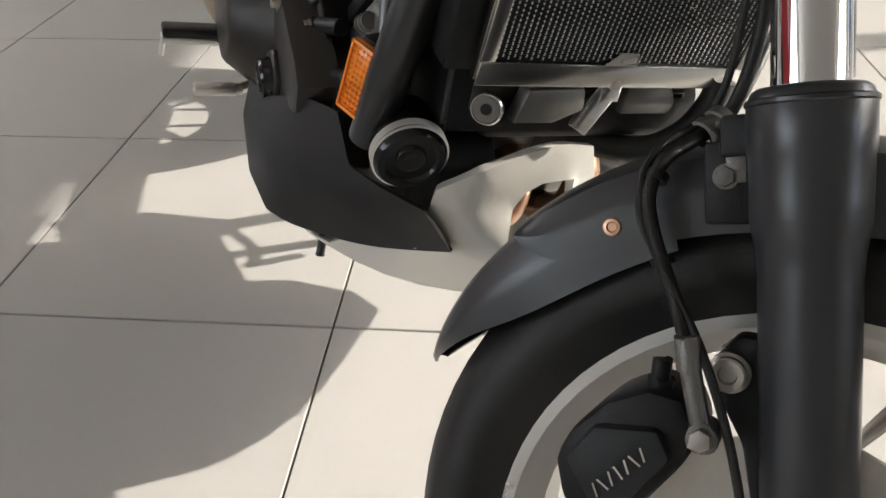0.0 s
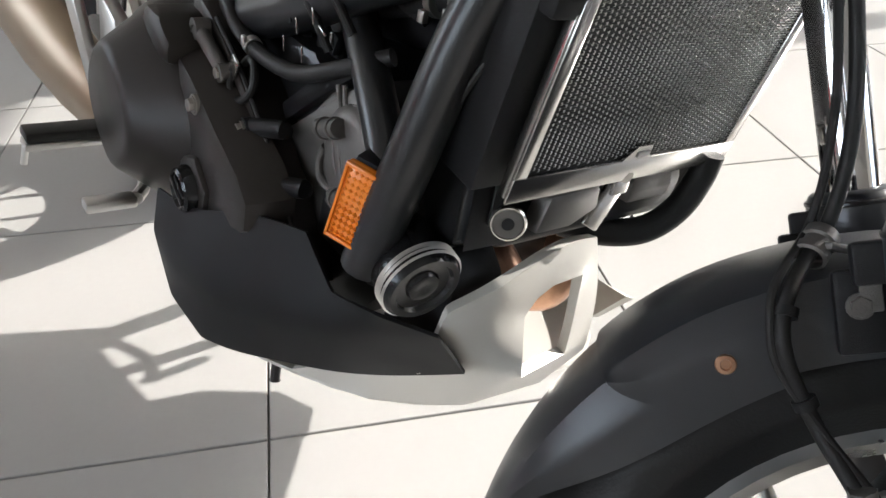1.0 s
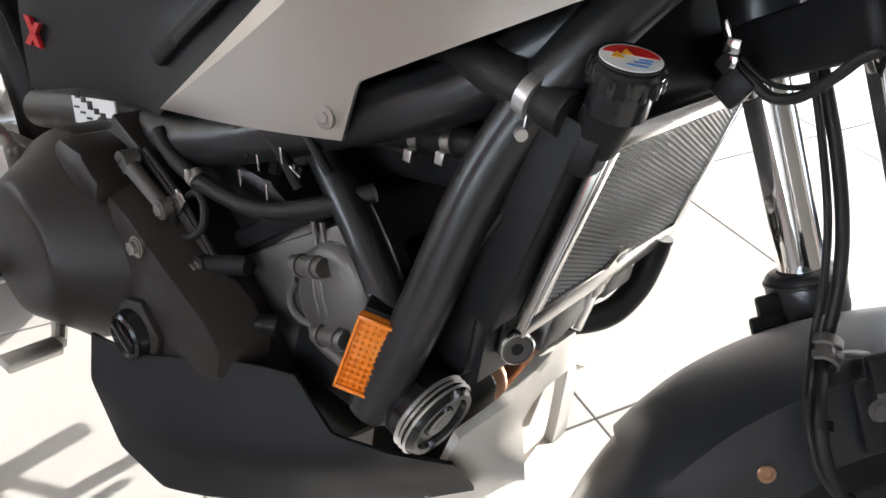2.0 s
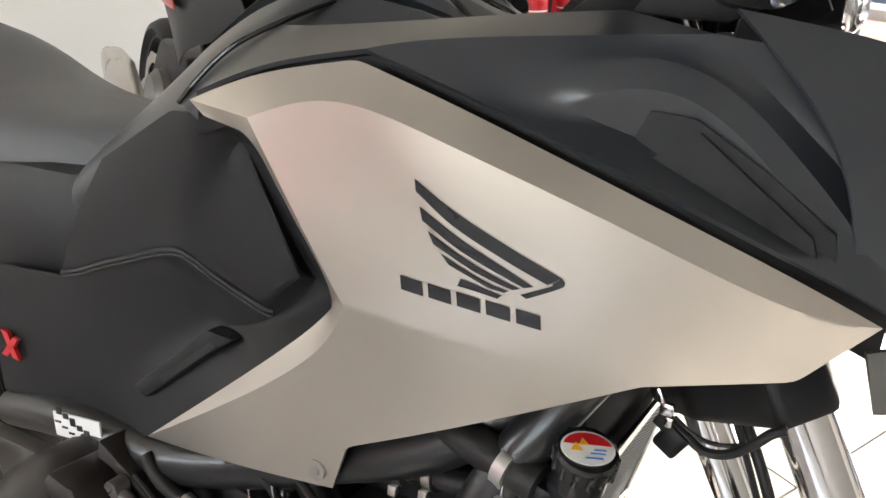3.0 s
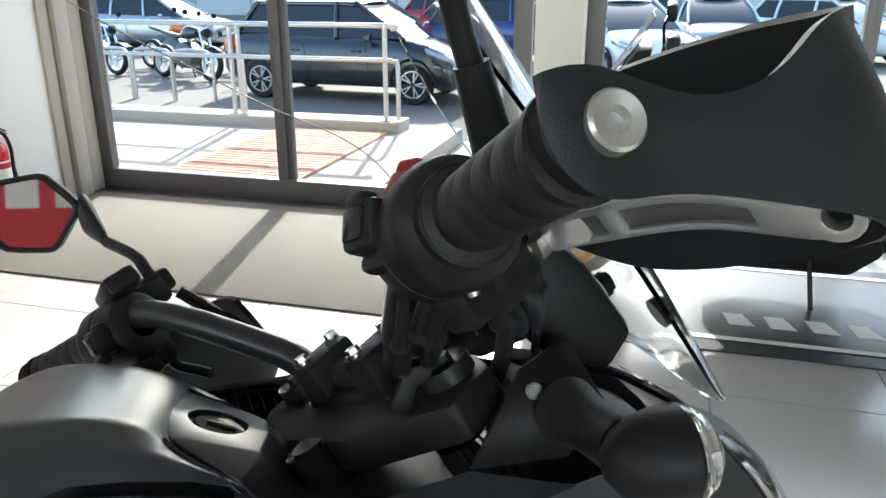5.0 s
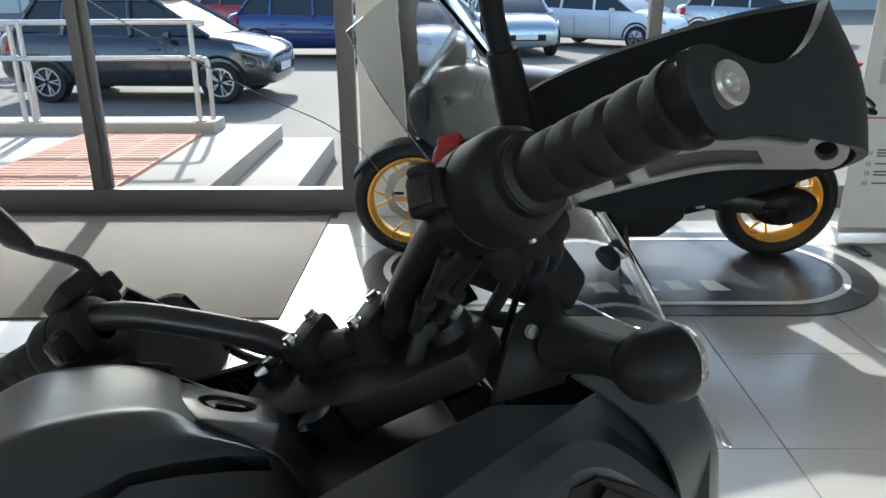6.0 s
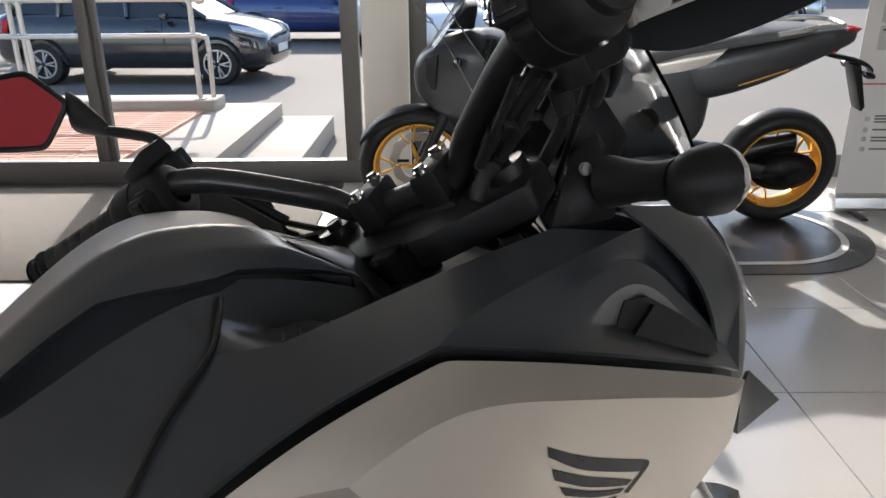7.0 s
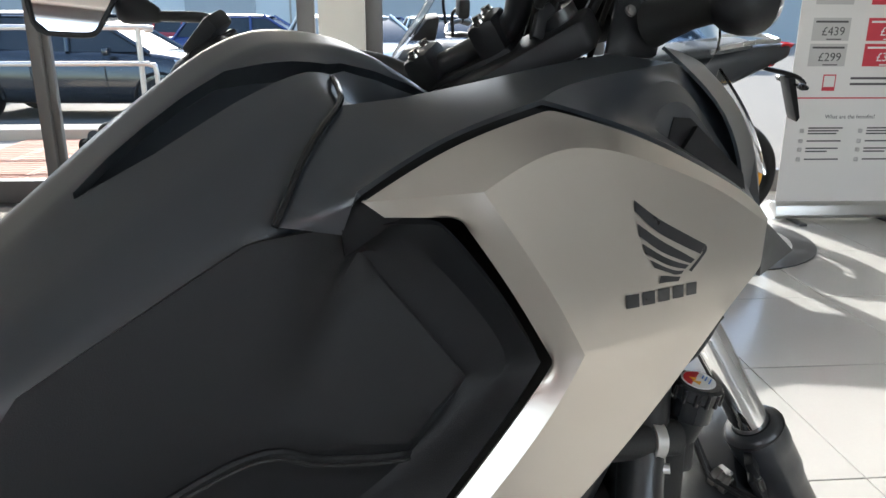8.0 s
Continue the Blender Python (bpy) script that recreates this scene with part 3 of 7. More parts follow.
# Hand slot under each edge of the lid, running on as the gap over the tray.
SLOT = [(.078, .1125, .9500, .1110, .9525), (.100, .1195, .9605, .1100, .9720), (.125, .1260, .9720, .1095, .9905), (.150, .130, .986, .1105, 1.007), (.178, .1315, 1.001, .1105, 1.022), (.203, .130, 1.011, .1140, 1.0245), (.228, .1235, 1.017, .1160, 1.0250), (.250, .1130, 1.0185, .1075, 1.0250),
        (.265, .0995, 1.0215, .0985, 1.0265), (.294, .0890, 1.0150, .0875, 1.0215), (.326, .0785, 1.0050, .0760, 1.0125), (.352, .0705, .9950, .0680, 1.0020)]
for sd in (-1, 1):
    carve(tank, loft([[(x, sd * (wu + .014), zu + .011), (x, sd * (wl + .014), zl + .011), (x, sd * (wl - .034), zl - .010), (x, sd * (wu - .034), zu - .004)] for x, wl, zl, wu, zu in SLOT], close=True))


# Nose of the lid: flat top with the lock well, facets falling to the steering head.
NOSE_V = [(.3035, 0, 1.0405), (.311, .044, 1.0375), (.355, .0605, 1.0095), (.371, 0, 1.0170), (.3665, .030, 1.0150), (.398, 0, .985), (.394, .040, .982), (.380, .064, .978)]
bm = bmesh.new()
nv = {}
for k, (x, w, z) in enumerate(NOSE_V):
    for sd in (1, -1):
        nv[k, sd] = nv[k, 1] if sd < 0 and w == 0 else bm.verts.new((x, sd * w, z))
for f in ((0, 1, 4, 3), (1, 2, 4), (2, 7, 6, 4), (3, 4, 6, 5)):
    for sd in (1, -1):
        bm.faces.new([nv[k, sd] for k in (f if sd > 0 else f[::-1])])
bmesh.ops.recalc_face_normals(bm, faces=bm.faces)
low = bmesh.ops.extrude_face_region(bm, geom=bm.faces[:])
bmesh.ops.translate(bm, verts=[v for v in low["geom"] if isinstance(v, bmesh.types.BMVert)], vec=(0, 0, -.02))
bmesh.ops.recalc_face_normals(bm, faces=bm.faces)
bmesh.ops.bevel(bm, geom=[e for e in bm.edges if e.calc_face_angle(0) > .06], offset=.0016, segments=2, profile=.5, affect="EDGES")
lid_nose = part("lid_nose", bm, DARK, tank, "graphite nose of the lid round the lock", smooth=25)
carve(lid_nose, joined(cyl((.334, 0, 1.020), (.345, 0, 1.060), .0215, seg=36)))
part("lock_cap", joined(cyl((.334, 0, 1.014), (.3385, 0, 1.0245), .0205, seg=32, bev=.002), box((.3385, 0, 1.0255), (.022, .004, .003), .001, pose(0, 0, 0, 0, 22, 0))), GLOSS, tank, "black lock cover set in its well")
for sd in (-1, 1):
    part("lid_edge", tube([on_tank(x, sd * y) + Vector((0, 0, .0006)) for x, y in ((.309, .050), (.322, .056), (.338, .0605), (.356, .064))], .0013, 8), GLOSS, tank)
for sd in (-1, 1):
    part("panel_seam", tube([(.249, sd * .1155, 1.0185), (.243, sd * .138, 1.009), (.234, sd * .1605, .998), (.212, sd * .180, .981), (.196, sd * .190, .965), (.182, sd * .199, .946), (.170, sd * .2045, .929)], .0022, 8), GLOSS, tank, "dark joint beside the cowl")
    for k in range(9):
        part("floor_rib", tube([(.275 + .011 * k, sd * (.164 - .0016 * k), .9965 + .0003 * k), (.283 + .011 * k, sd * (.128 - .0015 * k), .9925)], .0007, 6), BLACK, tank)
seat = part("seat", loft([[(x, w * c, z + h * s) for c, s in ((1, -1), (1.06, -.4), (1, .35), (.7, .85), (0, 1), (-.7, .85), (-1, .35), (-1.06, -.4), (-1, -1))]
                          for x, w, z, h in ((.02, .07, .845, .03), (-.06, .105, .842, .04), (-.16, .135, .832, .045), (-.30, .15, .828, .045), (-.42, .14, .85, .05), (-.50, .12, .90, .05), (-.75, .10, .915, .05), (-.86, .07, .915, .03))]), SEATMAT, bike, "grey ribbed dual seat", sub=2)
part("seat_base", prism([(-.42, .62), (-.42, .80), (-.06, .825), (.03, .85), (.06, .80), (-.04, .70), (-.10, .60)], -.15, .15, "y", .02), BLACK, bike, "black moulding under the seat")
part("tail", loft([[(x, w * c, z + h * s) for c, s in ((1, -.6), (1, .4), (.8, 1), (-.8, 1), (-1, .4), (-1, -.6), (0, -1))] for x, w, z, h in ((-.2, .16, .74, .07), (-.45, .15, .80, .06), (-.75, .12, .87, .05), (-.95, .06, .90, .03))], close=True), DARK, bike, "matte graphite tail cowl", sub=2)

# Frame tubes and rails.
for sd in (-1, 1):
    for nm, pts, r in (("frame_tube", [(.56, sd * .07, .86), (.50, sd * .14, .76), (.455, sd * .168, .66), (.43, sd * .192, .53), (.405, sd * .200, .44)], .0195),
                       ("frame_tube", [(.20, sd * .13, .66), (.29, sd * .150, .595), (.36, sd * .172, .555), (.43, sd * .192, .50)], .0165),
                       ("frame_rail", [(.58, sd * .06, .90), (.44, sd * .135, .72), (.30, sd * .158, .640), (.12, sd * .166, .565), (-.06, sd * .158, .537), (-.20, sd * .15, .50)], .024)):
        part(nm, tube(pts, r, 16, 8), FRAMEPAINT, bike, "black painted steel frame tube")
sticker = part("rail_sticker", box((-.02, -.183, .553), (.085, .002, .028), m=pose(0, 0, 0, 0, -12, 0).to_3x3().to_4x4()), WHITE, bike, "white warning sticker")
for k in range(6):
    part("sticker_print", box((-.052 + .0125 * k, -.1845, .5635 - .0027 * k), (.009, .001, .006 if k % 2 else .009), m=pose(0, 0, 0, 0, -12, 0).to_3x3().to_4x4()), DECAL, sticker)
    part("sticker_print", box((-.054 + .0125 * k, -.1845, .549 - .0027 * k), (.010, .001, .0022), m=pose(0, 0, 0, 0, -12, 0).to_3x3().to_4x4()), DECAL, sticker)


# Engine.
block = part("crankcase", prism([(-.12, .30), (.16, .27), (.34, .33), (.40, .40), (.38, .50), (.22, .56), (.05, .57), (-.10, .52)], -.16, .17, "y", .015), FRAMEPAINT, bike, "black engine crankcase")
part("cylinder_block", prism([(.205, .47), (.28, .55), (.36, .53), (.37, .43), (.30, .40), (.24, .41)], -.168, .15, "y", .012), CAST, block, "grey cast cylinder block")
for z0, x0 in ((.515, .335), (.475, .345), (.44, .35)):
    part("block_lug", cyl((x0 - .03, -.172, z0 + .004), (x0 + .012, -.172, z0 - .004), .008, seg=12, bev=.001), CAST, block)
part("casting_rib", tube([(.325, -.168, .545), (.335, -.17, .50), (.345, -.17, .44)], .006, 8), CAST, block)
def cover_ring(rx, rz, w, cx=.018, cz=.438):
    return [(cx + rx * (math.cos(a) + .05 * math.cos(3 * a)), -w, cz + rz * (math.sin(a) - .04 * math.sin(3 * a))) for a in [6.28319 * i / 28 for i in range(28)]]


clutch = part("clutch_cover", loft([cover_ring(.122, .112, .16), cover_ring(.121, .111, .224), cover_ring(.117, .107, .236), cover_ring(.104, .096, .248), cover_ring(.072, .070, .284, .012), cover_ring(.068, .066, .2875, .011), cover_ring(.062, .060, .289, .010), cover_ring(.01, .01, .290, .010)], close=True), COVER, block, "brown-black cast clutch cover with a flat face", smooth=28)
part("cover_hinge", prism([(.030, .556), (.070, .552), (.100, .532), (.096, .505), (.050, .510), (.020, .536)], -.252, -.18, "y", .010), COVER, clutch)
part("crank_cover", prism([(.045, .575), (.098, .553), (.152, .524), (.203, .485), (.248, .445), (.282, .405), (.30, .35), (.20, .29), (.08, .30), (.02, .40)], -.2035, -.15, "y", .004), COVER, block, "brown-black cast crank cover")
part("cover_gasket", tube([(.098, -.200, .556), (.152, -.200, .527), (.203, -.200, .488), (.248, -.200, .448), (.282, -.200, .408)], .0030, 8, 4), RUBBER, block)
part("crank_cover_boss", loft([[(x, -w, z) for x, z in ring] for ring, w in (
    ([(.080, .535), (.132, .520), (.198, .486), (.252, .462), (.278, .438), (.276, .396), (.240, .364), (.176, .352), (.112, .390), (.082, .455)], .196),
    ([(.086, .527), (.129, .512), (.194, .479), (.246, .456), (.270, .434), (.268, .399), (.235, .370), (.180, .359), (.118, .395), (.088, .456)], .226),
    ([(.093, .517), (.127, .505), (.189, .473), (.239, .450), (.261, .430), (.259, .402), (.230, .376), (.184, .366), (.124, .400), (.094, .458)], .238),
    ([(.106, .500), (.126, .494), (.184, .464), (.230, .441), (.249, .424), (.248, .405), (.222, .384), (.188, .375), (.134, .405), (.106, .458)], .241))], close=True), COVER, block, "raised face of the crank cover", smooth=30)
filler = part("filler_boss", prism([(.146 + .040 * math.cos(1.0472 * k + .3), .394 + .040 * math.sin(1.0472 * k + .3)) for k in range(6)], -.2475, -.19, "y", .006), COVER, block)
part("oil_cap", joined(lathe((.146, -.244, .3945), (.146, -.262, .3935), [(.0255, 0), (.0255, .006), (.0235, .009), (.0235, .014), (.0205, .0165), (.018, .0135), (0, .0130)], 32), box((.146, -.2585, .3938), (.036, .008, .007), .002, pose(0, 0, 0, 0, 30, 0)), box((.146, -.2575, .3938), (.030, .006, .018), .002, pose(0, 0, 0, 0, 30, 0))), GLOSS, filler, "black oil filler cap")
for x, z, y in ((.1444, .4844, -.2415),):
    part("engine_bolt", joined(cyl((x, y + .003, z), (x, y - .0005, z), .0105, seg=20), bolt((x, y, z), (0, -1, 0), .0068, .007)), STEEL, block)
for k, (x, z) in enumerate(((.090, .543), (.144, .515), (.195, .4765), (.2405, .436))):
    if k > 1:
        part("bolt_boss", joined(cyl((x - .046, -.211, z - .020), (x + .004, -.206, z + .001), .0105, seg=16, bev=.004), cyl((x - .004, -.206, z), (x + .040, -.190, z + .012), .0095, seg=16, bev=.003), cyl((x, -.19, z), (x, -.213, z), .0108, seg=18, bev=.002)), BLACK, block, "black cast bolt boss")
    part("engine_bolt", bolt((x, -.2135, z), (0, -1, 0), .0060, .007), STEEL, block)
arm = part("clutch_arm", joined(cyl((.090, -.214, .543), (.144, -.211, .515), .0085, .0070, seg=14, bev=.002), cyl((.090, -.205, .543), (.090, -.222, .543), .0110, seg=18, bev=.002), cyl((.144, -.202, .515), (.144, -.218, .515), .0095, seg=18, bev=.002)), CAST, block, "grey cable arm")
part("arm_plate", box((.156, -.206, .524), (.016, .003, .022), .001, pose(0, 0, 0, 0, 30, 0)), GUARDFRAME, arm)
part("cable_loop", tube([(.150, -.205, .521), (.152, -.208, .505), (.162, -.208, .495), (.177, -.205, .498), (.186, -.200, .512), (.181, -.196, .530), (.168, -.194, .536), (.158, -.196, .528)], .0042, 10, 5), RUBBER, block)
part("block_wall", prism([(.199, .474), (.262, .520), (.325, .563), (.356, .548), (.372, .515), (.372, .46), (.33, .405), (.268, .398), (.238, .436)], -.1715, -.150, "y", .005), CAST, block, "grey cast cylinder wall")
part("block_shoulder", loft([[(.330 + r * math.cos(a), -w, .495 + 1.15 * r * math.sin(a)) for a in [6.28319 * i / 20 for i in range(20)]] for r, w in ((.046, .165), (.043, .176), (.034, .181), (.01, .182))], close=True), CAST, block, "rounded cylinder shoulder", smooth=50)
part("plate_edge", tube([(.199, -.1725, .475), (.208, -.173, .460), (.236, -.1725, .438), (.244, -.1725, .425), (.262, -.175, .402)], .0022, 8, 3), GUARDFRAME, block, "bright machined edge")
part("edge_groove", tube([(.190, -.176, .470), (.199, -.177, .455), (.226, -.177, .432), (.234, -.177, .418), (.252, -.179, .396)], .0016, 8, 3), RUBBER, block)
for z, x in ((.510, .286), (.456, .318)):
    lugp = part("side_lug", joined(cyl((x, -.180, z), (x + .040, -.186, z + .016), .0088, seg=16, bev=.002), cyl((x + .006, -.181, z + .002), (x + .012, -.182, z + .0045), .0104, seg=16, bev=.001), cyl((x + .028, -.184, z + .0112), (x + .033, -.185, z + .0132), .0100, seg=16, bev=.001)), CAST, block, "grey cast lug")
    part("lug_core", cyl((x - .002, -.1798, z - .0008), (x, -.180, z), .0052, seg=12), GLOSS, lugp)
for pts in ([(.296, .553), (.303, .530), (.310, .505), (.320, .48), (.329, .462)], [(.306, .556), (.313, .532), (.320, .507), (.330, .482), (.339, .464)]):
    part("casting_rib", tube([(x, -.1800 if k in (2, 3) else -.1725, z) for k, (x, z) in enumerate(pts)], .0024, 8, 4), CAST, block)
part("casting_rib", tube([(.283, -.172, .490), (.276, -.173, .474), (.281, -.174, .460), (.297, -.175, .456), (.320, -.178, .463), (.346, -.178, .476)], .0042, 10, 5), CAST, block, "curved cast rib")
part("top_flange", prism([(.20, .482), (.262, .528), (.325, .571), (.325, .583), (.255, .548), (.19, .498)], -.172, -.14, "y", .004), BLACK, block)
part("front_case", prism([(.385, .59), (.405, .60), (.44, .64), (.47, .66), (.47, .56), (.44, .48), (.40, .46)], -.118, -.04, "y", .010), FRAMEPAINT, block, "black front engine case")
for x, z in ((.420, .585), (.432, .52)):
    part("case_seam", tube([(x - .012, -.1185, z + .04), (x, -.1195, z + .015), (x + .010, -.1185, z - .03)], .0022, 8), CAST, block)
for dx in (0, .007):
    part("sensor_cable", tube([(.472 - dx, -.162, .635), (.466 - dx, -.170, .618), (.450 - dx, -.176, .580), (.427 - dx, -.178, .536), (.411 - dx, -.176, .490), (.420 - dx, -.165, .456)], .0028, 8, 5), RUBBER, bike, "thin black cable")
part("throttle_body", joined(cyl((.16, -.13, .60), (.24, -.13, .63), .028, seg=20, bev=.004), cyl((.20, -.13, .60), (.20, -.165, .60), .015, seg=16, bev=.002), cyl((.26, -.12, .60), (.26, -.16, .60), .012, seg=16, bev=.002)), FRAMEPAINT, bike)
for x, z in ((.175, .575), (.215, .585), (.25, .575), (.28, .60), (.31, .585)):
    part("connector", box((x, -.150, z), (.014, .012, .022), .003, pose(0, 0, 0, 0, 25, 0)), BLACK, bike)
    part("connector_clip", box((x + .004, -.158, z + .004), (.003, .002, .012)), ALLOY, bike)
part("breather_hose", tube([(.100, -.188, .572), (.125, -.190, .556), (.164, -.190, .546), (.211, -.188, .543), (.255, -.184, .549), (.308, -.172, .572), (.34, -.15, .59)], .0080, 12), RUBBER, bike, "black breather hose")
part("hose_clamp", joined(cyl((.158, -.190, .5478), (.166, -.190, .5455), .0096, seg=18), box((.162, -.1995, .552), (.006, .004, .010), .001)), ALLOY, bike, "pale hose clip")
for x0, z0, x1, z1 in ((.190, .575, .232, .600), (.232, .600, .275, .575), (.205, .60, .255, .625), (.265, .62, .31, .60)):
    part("vacuum_hose", tube([(x0, -.172, z0), ((x0 + x1) / 2, -.182, max(z0, z1) + .010), (x1, -.172, z1)], .0042, 10), RUBBER, bike, "thin black hose")
for x, z, a in ((.200, .590, 10), (.218, .566, 80), (.240, .588, 75), (.253, .566, 80), (.285, .596, 20), (.268, .604, 75)):
    part("spring_clip", box((x, -.186, z), (.014, .0015, .0022), .0005, pose(0, 0, 0, 0, a, 0)), GUARDFRAME, bike)
part("injector", joined(cyl((.218, -.150, .60), (.218, -.178, .592), .0110, seg=16, bev=.002), cyl((.218, -.178, .592), (.218, -.184, .590), .0062, seg=12)), BLACK, bike)
for x, z in ((.362, .640), (.392, .648)):
    part("pipe_clip", joined(cyl((x, -.132, z), (x + .009, -.133, z + .002), .0125, seg=18), box((x + .004, -.146, z - .010), (.008, .006, .010), .001)), STEEL, bike, "dull metal pipe clip")
part("water_pipe", tube([(.28, -.12, .615), (.34, -.125, .635), (.40, -.130, .650), (.45, -.125, .655)], .0115, 12), RUBBER, bike, "black water pipe")
for k in range(5):
    part("hose", tube([(.12 + .03 * k, -.14, .56), (.15 + .03 * k, -.15, .60 + .01 * k), (.22 + .03 * k, -.12, .62)], .007, 8), RUBBER, bike)
part("wiring_cover", prism([(.10, .56), (.12, .66), (.50, .80), (.52, .70), (.42, .60), (.30, .58)], -.11, .11, "y", .02), BLACK, bike)

# Oil filter.
fc, fd = Vector((.458, -.175, .441)), Vector((.97, -.08, -.22)).normalized()
filt = part("oil_filter", lathe(fc - fd * .075, fc, [(0, 0), (.030, 0), (.0335, .006), (.0335, .060), (.0345, .064), (.0345, .070), (.031, .075), (.026, .0745), (.024, .071), (.015, .070), (.013, .073), (.006, .0735), (0, .072)], 40), GLOSS, bike, "gloss black oil filter")
for h in (.058, .063, .068):
    part("filter_ring", lathe(fc - fd * .075, fc, [(.0335, h - .002), (.0365, h), (.0335, h + .002)], 40), ALLOY, filt, "pale rolled rim")

# Amber reflector.
rm = Matrix.Translation((.402, -.212, .497)) @ pose(0, 0, 0, 0, 12, 30) @ Matrix.Diagonal((.86, 1, .9, 1))
TF.append(rm)
holder = part("reflector_bracket", prism([(-.015, -.042), (.018, -.042), (.018, .042), (-.015, .042)], 0, .03, "y", .004), BLACK, bike)
part("reflector", joined(box((0, -.003, 0), (.034, .008, .078), .003), box((0, -.0075, .0365), (.034, .004, .004), .001), box((0, -.0075, -.0365), (.034, .004, .004), .001), box((-.0155, -.0075, 0), (.003, .004, .076), .001), box((.0155, -.0075, 0), (.003, .004, .076), .001), *[cyl((-.0112 + .0056 * i, -.006, -.0315 + .0063 * k), (-.0112 + .0056 * i, -.0095 if k < 5 else -.0082, -.0315 + .0063 * k), .0040, .0006, seg=4) for i in range(5) for k in range(11)]), AMBER, holder, "amber side reflector")["kind"] = "stuff"
TF.pop()

# Belly: black side cover and silver chin.
BEL_V = [(.092, .262, .372), (.104, .272, .328), (.150, .270, .270), (.200, .256, .242), (.245, .236, .246), (.292, .211, .262), (.390, .184, .303), (.472, .126, .348),
         (.464, .158, .392), (.425, .192, .398), (.370, .206, .392), (.325, .210, .430), (.250, .234, .420), (.170, .252, .378), (.180, .276, .318), (.26, .257, .330), (.34, .230, .350), (.41, .194, .364)]
BEL_F = [(0, 1, 14, 13), (1, 2, 14), (2, 3, 15, 14), (3, 4, 15), (4, 5, 16, 15), (5, 6, 17, 16), (6, 7, 17), (7, 8, 17), (8, 9, 17), (9, 10, 16, 17), (10, 11, 12, 16), (12, 15, 16), (12, 13, 14, 15)]
CHIN_V = [(.300, .200, .252), (.391, .166, .270), (.445, .091, .275), (.458, .0, .280), (.36, .19, .30), (.440, .150, .333), (.482, .104, .356), (.484, -.020, .336), (.459, .148, .411), (.470, .120, .398), (.479, .114, .440), (.478, .070, .457),
          (.476, .035, .467), (.474, -.002, .462), (.483, -.019, .400), (.480, .047, .426), (.484, .016, .432), (.485, .014, .397), (.486, .012, .362), (.486, .012, .342), (.496, .078, .345), (.476, .071, .396), (.478, .062, .415)]
CHIN_F = [(0, 1, 5, 4), (1, 2, 6, 5), (2, 3, 19, 20), (2, 20, 6), (3, 7, 19), (7, 14, 18, 19), (14, 17, 18), (14, 13, 16, 17), (13, 12, 15, 16), (12, 11, 22, 15), (11, 10, 21, 22), (10, 8, 9), (8, 5, 6, 9), (10, 9, 21), (9, 6, 20, 21)]
for sd in (-1, 1):
    part("belly_cover", cage(BEL_V, BEL_F if sd < 0 else BEL_F[:4] + BEL_F[10:], [(14, 15, 16, 17, 7)], side=sd, fold=.35), BLACK, bike, "black belly side cover", sub=3, solid=.004)
for sd in (-1, 1):
    part("chin_cowl", cage(CHIN_V, CHIN_F if sd < 0 else CHIN_F[:1], [(5, 6), (11, 22), (8, 5), (11, 12, 13)] if sd < 0 else [(5, 6)], side=sd, fold=.6), LITSILVER, bike, "silver chin cowl with an opening, coloured as if lit" if sd < 0 else "silver chin cowl, coloured as if lit", sub=3, solid=.010)
part("belly_pan", loft([[(x, w * c, z) for c in (1, .5, 0, -.5, -1)] for x, w, z in ((.14, .24, .25), (.20, .225, .224), (.30, .195, .248), (.39, .164, .268), (.445, .09, .276))]), LITSILVER, bike, "silver belly pan, coloured as if lit", sub=1, solid=.004)
for sd in (-1, 1):
    part("exhaust_pipe", tube([(.34, sd * .05, .42), (.395, sd * .045, .415), (.418, sd * .040, .385), (.385, sd * .038, .335), (.25, sd * .03, .30)], .019, 16), COPPER, bike, "heat-tinted exhaust pipe")
# Added block that darkens the hollow behind the chin.
part("chin_dark_block", prism([(.36, .33), (.425, .335), (.452, .37), (.452, .43), (.42, .462), (.36, .462)], -.140, -.082, "y", .006), BLACK, bike, "black block added to keep the inside of the chin dark")
part("filter_mount", joined(prism([(.28, .40), (.385, .395), (.405, .43), (.415, .47), (.40, .52), (.30, .52)], -.176, -.02, "y", .008), prism([(.40, .44), (.452, .47), (.466, .52), (.45, .575), (.40, .56)], -.150, -.06, "y", .008)), FRAMEPAINT, bike, "black filter mount and lower frame cover")
# Added block hiding the upper pipes, so the gap above the chin stays dark.
part("over_chin_block", prism([(.34, .44), (.465, .465), (.472, .505), (.45, .54), (.34, .54)], -.115, .115, "y", .012), BLACK, bike, "black block added to keep the gap above the chin dark")
part("stand_peg", cyl((.262, -.196, .245), (.266, -.20, .212), .0055, seg=12, bev=.001), FRAMEPAINT, bike)

# Radiator with its guard: wires behind, woven crests in front.
RB, RT = Vector((.489, -.008, .535)), Vector((.5225, -.008, .7015))
up = (RT - RB).normalized()
rm = Matrix(((up.z, 0, up.x, RB.x), (0, 1, 0, RB.y), (-up.x, 0, up.z, RB.z), (0, 0, 0, 1)))
TF.append(rm)
RL = (RT - RB).length
rad = part("radiator", box((-.022, 0, RL / 2), (.026, .25, RL)), CORE, bike, "black radiator core")
for sd in (-1, 1):
    part("radiator_tank", box((-.03, sd * .144, RL / 2 - .03 * (sd > 0)), (.042, .034, RL - .06 * (sd > 0)), .003), BLACK, rad, "black radiator side tank")
guard = part("radiator_guard", box((.004, 0, .006), (.004, .275, .022), .001), GUARDFRAME, rad, "satin grey radiator guard frame")
